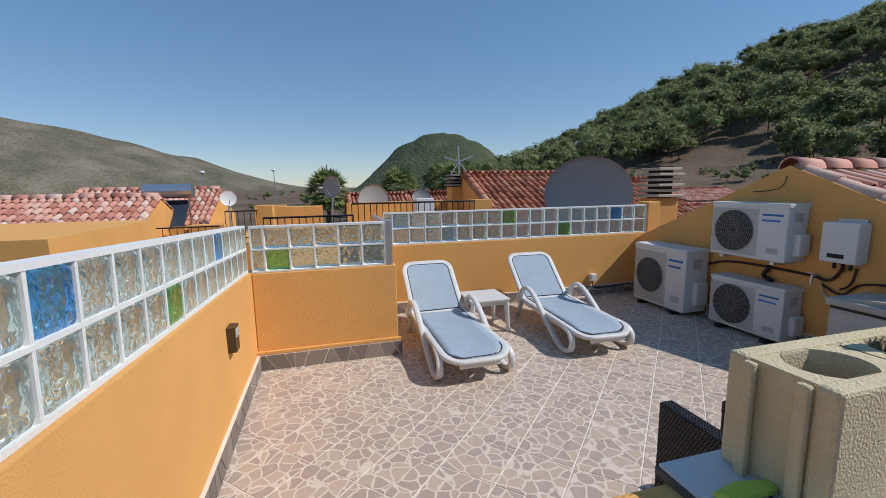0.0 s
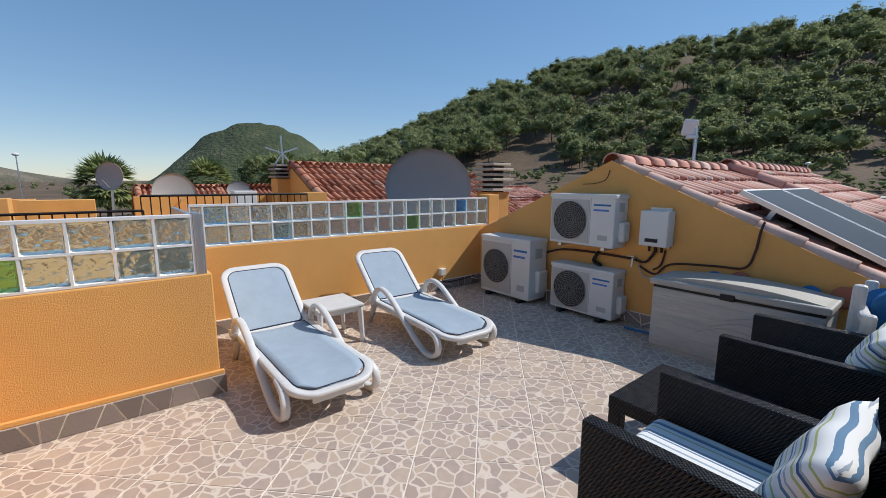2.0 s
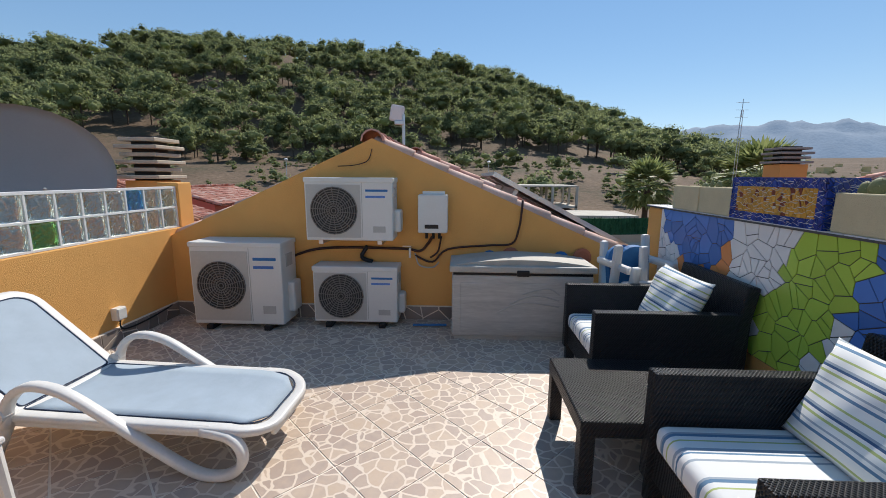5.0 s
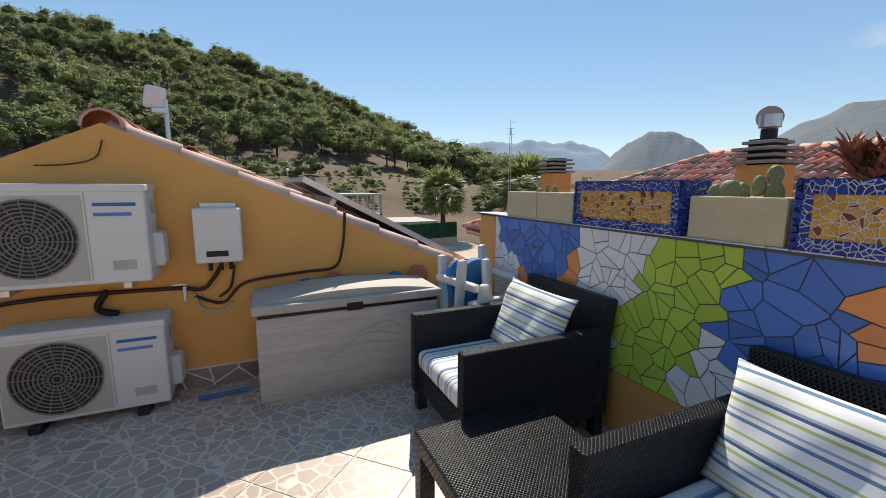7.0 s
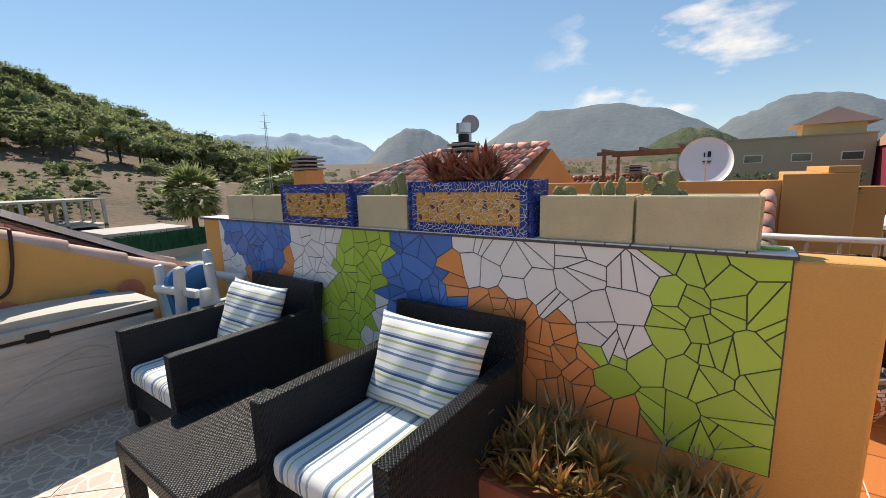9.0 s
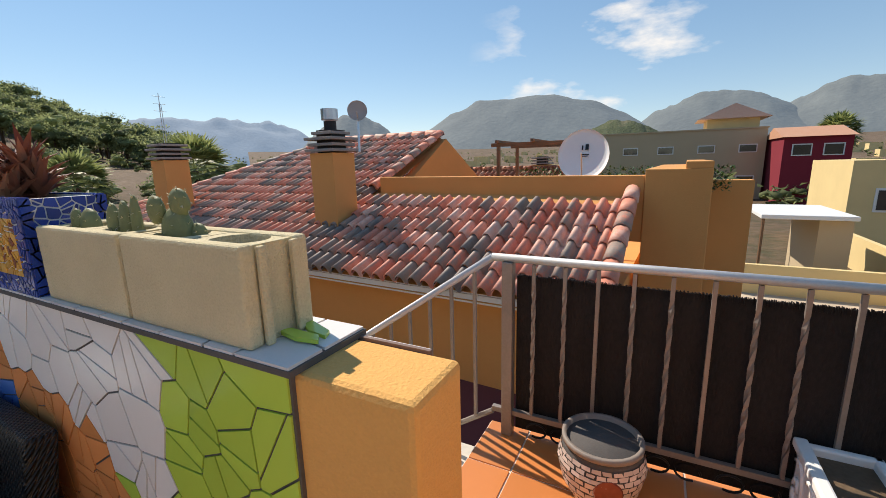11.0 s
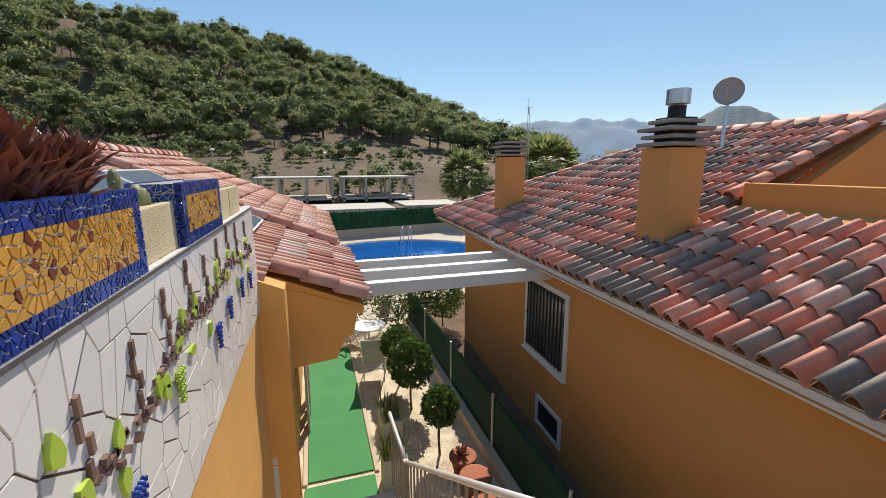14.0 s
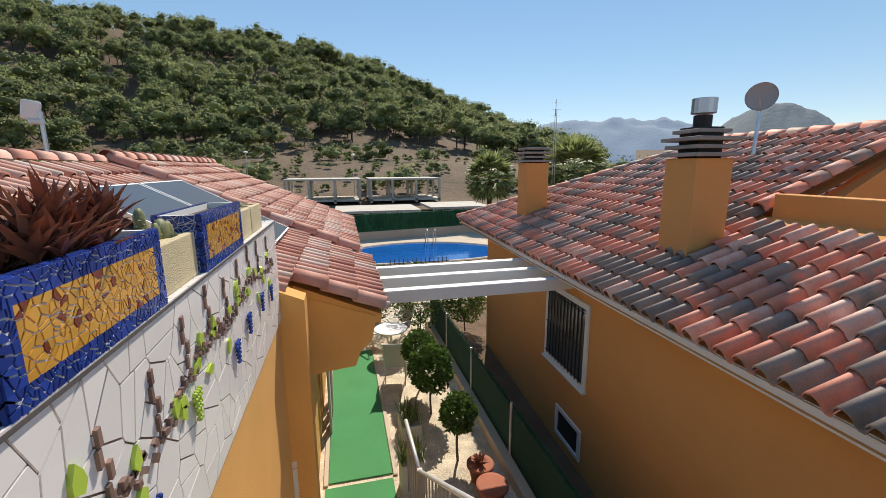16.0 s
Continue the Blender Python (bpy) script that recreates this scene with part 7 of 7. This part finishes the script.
roofed_house(pose(1.5, 17, 0), 2.6, 4.2, 0.2, 0.44, STUCCO, OO, "ochre house with an orange clay-tiled roof")
roofed_house(pose(4.2, 17.5, 0), 3.4, 4.0, 0.3, 0.40, STUCCO, OO, "ochre house with an orange clay-tiled roof")
tb = structure("terrace_block", boxed(-0.6, 4.1, 8.6, 12.5, -3.3, 0.35), STUCCO, "ochre neighbouring roof terrace")
part("stub_wall", boxed(-0.6, 0.5, 11.5, 12.0, 0.35, 1.05), STUCCO, tb)
part("stub_wall", boxed(1.1, 1.7, 10.6, 11.0, 0.35, 1.12), STUCCO, tb)
part("stub_wall", boxed(3.7, 4.1, 8.6, 9.0, 0.35, 1.22), STUCCO, tb)
part("stub_wall", boxed(1.6, 4.1, 12.0, 12.3, 0.35, 1.1), STUCCO, tb)
rail_run("iron_railing", (1.1, 8.6, 0.35), (3.7, 8.6, 0.35), 0.85, "black iron railing of a neighbouring roof terrace")
rail_run("iron_railing", (-0.5, 8.2, 0.15), (1.1, 8.2, 0.15), 0.85, "black iron railing of a neighbouring roof terrace")
dish(pose(1.95, 12.3, 1.15, -6, 0, 10), 0.46, 0.46, DISHG, "grey satellite dish on a neighbouring terrace", 0.9)
dish(pose(0.8, 16.0, 1.55, -6, 0, -30), 0.36, 0.40, DISHG, "grey satellite dish on a neighbouring roof", 1.2)
dish(pose(4.0, 15.2, 1.15, -6, 0, 0), 0.35, 0.28, DISHG, "grey satellite dish on a neighbouring roof", 0.9)
tagged(part("white_cabinet", boxed(2.55, 2.95, 9.2, 9.5, 0.35, 1.25, 0.01), WHITE), "white cupboard on a neighbouring terrace", "cupboard")
wm = thing("wind_rotor", pose(8.6, 25, 0.0), "bare wind turbine rotor on a mast", "wind turbine")
part("mast", tubed([(0, 0, -3), (0, 0, 3.1)], 0.06, 6), ALU, wm)
for k in range(5):
    a = 0.35 + k * math.tau / 5
    part("blade", boxed(0, 0.95, -0.02, 0.02, -0.04, 0.04, 0, Matrix.Translation((0, 0, 3.0)) @ Matrix.Rotation(-a, 4, "Y")), ALU, wm)

# houses to the west
ob_ = structure("west_block", boxed(-7.2, -2.55, 6.0, 9.2, -3.3, 0.98), YELLOW, "plain ochre-yellow block of the western house")
ob_.data.materials[0] = STUCCO
roofed_house(pose(-8.4, 11.0, 0), 4.6, 4.5, 0.35, 0.42, STUCCO, PP, "ochre house with a reddish clay-tiled roof")
roofed_house(pose(-7.6, 15.2, 0), 4.4, 4.5, 0.45, 0.46, STUCCO, PP, "ochre house with a reddish clay-tiled roof")
wb = structure("west_terrace", boxed(-3.6, -0.9, 13.0, 18.0, -3.3, -0.1), STUCCO, "ochre roof terrace of the western house")
for x0, x1, y0, y1, z in ((-3.1, -2.2, 13.0, 13.4, 0.55), (-1.3, -0.9, 13.0, 13.5, 1.05), (-2.0, -0.9, 17.0, 17.4, 0.9), (-3.6, -3.2, 13.0, 13.4, 0.5)):
    part("pier", boxed(x0, x1, y0, y1, -0.1, z, 0.01), STUCCO, wb)
rail_run("iron_railing", (-5.2, 12.4, -0.25), (-2.2, 12.4, -0.25), 0.8, "black iron railing of the western terrace", 0.16)
rail_run("iron_railing", (-2.2, 13.2, 0.05), (-1.2, 13.2, 0.05), 0.85, "black iron railing of the western terrace", 0.16)
sw = thing("solar_heater", pose(-3.95, 14.5, 0.35), "solar water heater with a steel tank", "solar heater")
part("tank", tubed([(-0.65, 0, 1.15), (0.65, 0, 1.15)], 0.22, 14), ALU, sw)
part("collector", boxed(-0.6, 0.6, 0, 0.06, 0, 1.3, 0, Matrix.Translation((-0.1, -0.9, 0)) @ Matrix.Rotation(radians(-48), 4, "X")), SOLAR, sw)
for x in (-0.5, 0.5):
    part("leg", tubed([(x, 0.1, -0.4), (x, 0.0, 1.0)], 0.03, 6), ALU, sw)
dish(pose(-2.4, 14.8, 1.25, -6, 0, 20), 0.25, 0.25, DISHW, "small white satellite dish on a western roof", 1.0)

# low houses to the north-east beyond the gable
roofed_house(pose(13.0, 12.5, 0), 5.0, 5.0, -0.3, 0.30, BRICKRED, PP, "brick-red house with a low clay-tiled roof")
roofed_house(pose(20.5, 14.0, 0), 6.0, 5.0, -0.1, 0.28, BRICKRED, PP, "brick-red house with a low clay-tiled roof")
roofed_house(pose(23.0, 22.0, 0), 6.0, 5.0, 0.3, 0.28, BRICKRED, PP, "brick-red house with a low clay-tiled roof")
roofed_house(pose(9.5, 16.5, 0), 4.0, 5.0, 0.3, 0.30, BRICKRED, PP, "brick-red house with a low clay-tiled roof")


def windows(parent, spots, w, h, axis_y, mat_frame=WHITE):
    for x, z in spots:
        f = part("window", boxed(x - w / 2 - 0.1, x + w / 2 + 0.1, axis_y, axis_y + 0.05, z - h / 2 - 0.1, z + h / 2 + 0.1), mat_frame, parent)
        part("pane", boxed(x - w / 2, x + w / 2, axis_y + 0.05, axis_y + 0.07, z - h / 2, z + h / 2), PANE, f)


# southern buildings
ab = thing("apartment_building", pose(-9.2, -56, -3.3), "long beige apartment building with small windows", "apartment building")
part("wall", boxed(0, 17, -9, 0, 0, 7.7), BEIGE, ab)
part("parapet", boxed(-0.1, 17.1, -9, 0.1, 7.7, 7.85), BEIGE, ab)
windows(ab, [(x, z) for x in (1.6, 5.5, 9.6, 13.4) for z in (2.2, 5.6)], 1.5, 0.7, 0.0)
pv = part("roof_pavilion", boxed(0.5, 5.5, -7, -2, 7.8, 9.0), YELLOW, ab)
part("pavilion_roof", prismed([(-0.5, 9.0), (6.5, 9.0), (3.0, 10.6)], -7.8, -1.2), ROOFP, ab)
rb = thing("red_building", pose(-14.5, -50, -3.3), "dark red building with a clay-tiled roof", "building")
part("wall", boxed(0, 5.0, -8, 0, 0, 6.4), REDWALL, rb)
part("roof", prismed([(-8.3, 6.4), (0.4, 6.4), (-4, 7.5)], -0.2, 5.2, "yz"), ROOFO, rb)
windows(rb, [(1.3, 5.2), (3.6, 5.2), (1.3, 2.4)], 1.3, 0.9, 0.0)
yh = thing("cream_house", pose(-9.4, -25.0, -3.3), "cream and ochre town house with white windows", "house")
part("wall", boxed(0, 2.2, -6, 0, 0, 4.4), YELLOW, yh)
part("wall", boxed(-2.0, 0, -6, -0.6, 0, 4.3), YELLOW, yh)
part("wall", boxed(-4.6, -2.0, -6, 0.8, 0, 4.2), STUCCO, yh)
windows(yh, [(0.9, 2.6)], 0.6, 0.9, 0.0)
windows(yh, [(-1.0, 2.4)], 0.8, 0.9, -0.6)
windows(yh, [(-2.8, 1.6)], 0.7, 0.9, 0.8)
rail_run("iron_railing", (-14.0, -24.6, 0.9), (-9.5, -24.8, 0.95), 1.0, "black iron railing of the cream house", 0.3)
gw = structure("garden_wall", boxed(-6.8, -6.6, -24, -9, -3.3, -1.9), YELLOW, "cream garden wall of the southern houses")
structure("garden_wall_low", boxed(-6.6, -1.5, -16.2, -16.0, -3.3, -2.2), YELLOW, "cream garden wall of the southern houses")
structure("patio", boxed(-9, 1.0, -16, -3.8, -3.3, -3.21), PAVE, "pale patio below the railing", "paving")
fs = tagged(part("grey_screen", boxed(-5.5, -0.1, -9.6, -9.5, -3.25, -1.7), GREYP), "grey screen fence round a patio", "fence")
hb = thing("hot_tub", pose(-1.7, -7.4, -3.2), "covered hot tub on the patio below", "hot tub")
part("shell", boxed(-0.9, 0.9, -0.9, 0.9, 0, 0.8, 0.08), DARK, hb)
part("cover", boxed(-0.95, 0.95, -0.95, 0.95, 0.8, 0.92, 0.03), ALU, hb)
cp = thing("carport", pose(-5.2, -19.0, -3.3), "lean-to shelter with a pale flat roof", "shelter")
part("roof", boxed(0, 2.6, -2, 2, 2.55, 2.7, 0.02), DISHW, cp)
part("wall", boxed(0.0, 0.9, -1.8, 1.6, 0, 2.5), BEIGE, cp)
for y in (-1.9, 1.8):
    part("post", tubed([(2.5, y, 0), (2.5, y, 2.55)], 0.05, 6), WOOD, cp)
# roof terrace clutter of the neighbour: pergola, planting, low roofs
pg = thing("timber_pergola", pose(2.3, -9.6, 1.0), "dark timber pergola frame on a roof terrace", "pergola")
for x in (0, 1.6):
    for y in (0, 1.4):
        part("post", boxed(x, x + 0.07, y, y + 0.07, -0.9, 0.75), WOOD, pg)
for y in (0, 1.4):
    part("beam", boxed(-0.1, 1.8, y, y + 0.07, 0.75, 0.83), WOOD, pg)
for x in (0, 0.8, 1.6):
    part("beam", boxed(x, x + 0.06, -0.1, 1.6, 0.83, 0.89), WOOD, pg)
bm = bmesh.new()
rr = random.Random(14)
for k in range(1600):
    x, y, z = rr.uniform(-0.6, 3.6), rr.uniform(-8.9, -8.5), rr.uniform(0.75, 1.25)
    leaf(bm, (x, y, z), (x + rr.uniform(-0.08, 0.08), y + rr.uniform(-0.06, 0.1), z + rr.uniform(-0.06, 0.08)), 0.018)
tagged(part("hedge_screen", bm, LEAF), "leafy green hedge screen on a roof terrace", "hedge", kind="stuff")
structure("terrace_wall_south", boxed(-1.0, 4.5, -9.4, -9.0, -3.3, 0.95), STUCCO_N, "ochre parapet of a roof terrace to the south")
roofed_house(pose(3.0, -15.5, 0), 7.0, 5.0, 0.1, 0.40, STUCCO_N, OO, "ochre house with an orange clay-tiled roof")
chimney("chimney", pose(4.2, -13.2, 0.9), 0.5, 0.4, 3, False, STUCCO_N, CHIMG, "ochre chimney with grey louvre slabs")

# far village in the southern valley
def village():
    rr = random.Random(40)
    bm = bmesh.new()
    for k in range(110):
        az, r = radians(rr.uniform(-112, -40)), rr.uniform(170, 800)
        x, y = r * math.cos(az), r * math.sin(az)
        w, h = rr.uniform(4, 9), rr.uniform(3, 6)
        z = -6 + max(0, r - 250) * 0.045
        box(bm, x, x + w, y, y + w, z - 20, z + h)
    tagged(part("far_village", bm, YELLOW), "pale houses scattered over the valley", "village", kind="stuff")
    temps = [blob_template(50 + s, 5, 10, 0.08) for s in range(3)]
    V, F = [], []
    n = 0
    for k in range(900):
        az, r = radians(rr.uniform(-125, -36)), 45 + 800 * rr.random() ** 1.5
        x, y = r * math.cos(az), r * math.sin(az)
        z = -3.3 if r < 150 else -6 + max(0, r - 250) * 0.045
        v, f, t, tf = temps[k % 3]
        s = rr.uniform(2.0, 5.5)
        V.append(v * s * np.array([1.2, 1.2, 1]) + (x, y, z - 0.3 * s))
        F.append(f + n)
        n += len(v)
    tagged(obj("valley_trees", np_mesh("valley_trees", np.concatenate(V), np.concatenate(F)), PINE), "green trees scattered over the valley", "trees", kind="stuff")


village()
far = tagged(polar("valley_slope", 150, 1900, 24, -130, -38, 60, lambda x, y: -7 + np.maximum(np.hypot(x, y) - 250, 0) * 0.045 + 1.5 * np.sin(x * 0.02) * np.sin(y * 0.017), HILL, 1.5),
             "dry farmland rising towards the southern mountains", "ground", kind="structure")

# ---- floor tiles, laid diagonally, and landing tiles ----
S = 0.3255
tile_pieces = {}


def clip_rect(poly, x0, x1, y0, y1):
    for px, py, nx, ny in ((x0, 0, -1, 0), (x1, 0, 1, 0), (0, y0, 0, -1), (0, y1, 0, 1)):
        poly = cut(poly, px, py, nx, ny)
        if len(poly) < 3:
            return []
    return poly


rnd = random.Random(99)
full_me = None
q = math.sqrt(0.5)
for i in range(-14, 24):
    for j in range(0, 34):
        u0, v0 = i * S - 0.035, j * S + 0.045
        pts = []
        for du, dv in ((0.0045, 0.0045), (S - 0.0045, 0.0045), (S - 0.0045, S - 0.0045), (0.0045, S - 0.0045)):
            u, v = u0 + du, v0 + dv
            pts.append(((u + v) * q, (v - u) * q))
        inside = all(0.0 < x < GX and MY1 < y < FY and not (x < 1.2 and y > RY) for x, y in pts)
        if inside:
            cx, cy = sum(p[0] for p in pts) / 4, sum(p[1] for p in pts) / 4
            if full_me is None:
                bm = prismed([(x - cx, y - cy) for x, y in pts], -0.012, 0.0, "xy")
                full_me = bpy.data.meshes.new("floor_tile")
                bm.to_mesh(full_me)
                bm.free()
                full_me.materials.append(FLOORT)
            shared("floor_tile", full_me, floor, Matrix.Translation((cx, cy, rnd.uniform(-0.0006, 0.0006))))
            continue
        for rect in ((0.0, GX, MY1 - 0.01, RY), (1.2, GX, RY, FY)):
            poly = clip_rect(pts, *rect)
            if poly:
                part("floor_tile", prismed(poly, -0.012, 0.0, "xy"), FLOORT, floor)
for i in range(5):
    for j in range(5):
        x0, x1 = -0.2 + i * 0.325, min(-0.2 + (i + 1) * 0.325, 1.30)
        y0, y1 = -0.80 + j * 0.305, min(-0.80 + (j + 1) * 0.305, MY1 if i < 3 else MY0)
        if x1 - x0 > 0.03 and y1 - y0 > 0.03 and not (x0 > 0.8 and y0 > MY0 - 0.02):
            part("landing_tile", boxed(x0 + 0.004, min(x1, 1.30) - 0.004 if not (y1 > MY0 and x1 > 0.89) else 0.885, y0 + 0.004, y1 - 0.004, LZ - 0.015, LZ, 0.002), TERRA, landing)
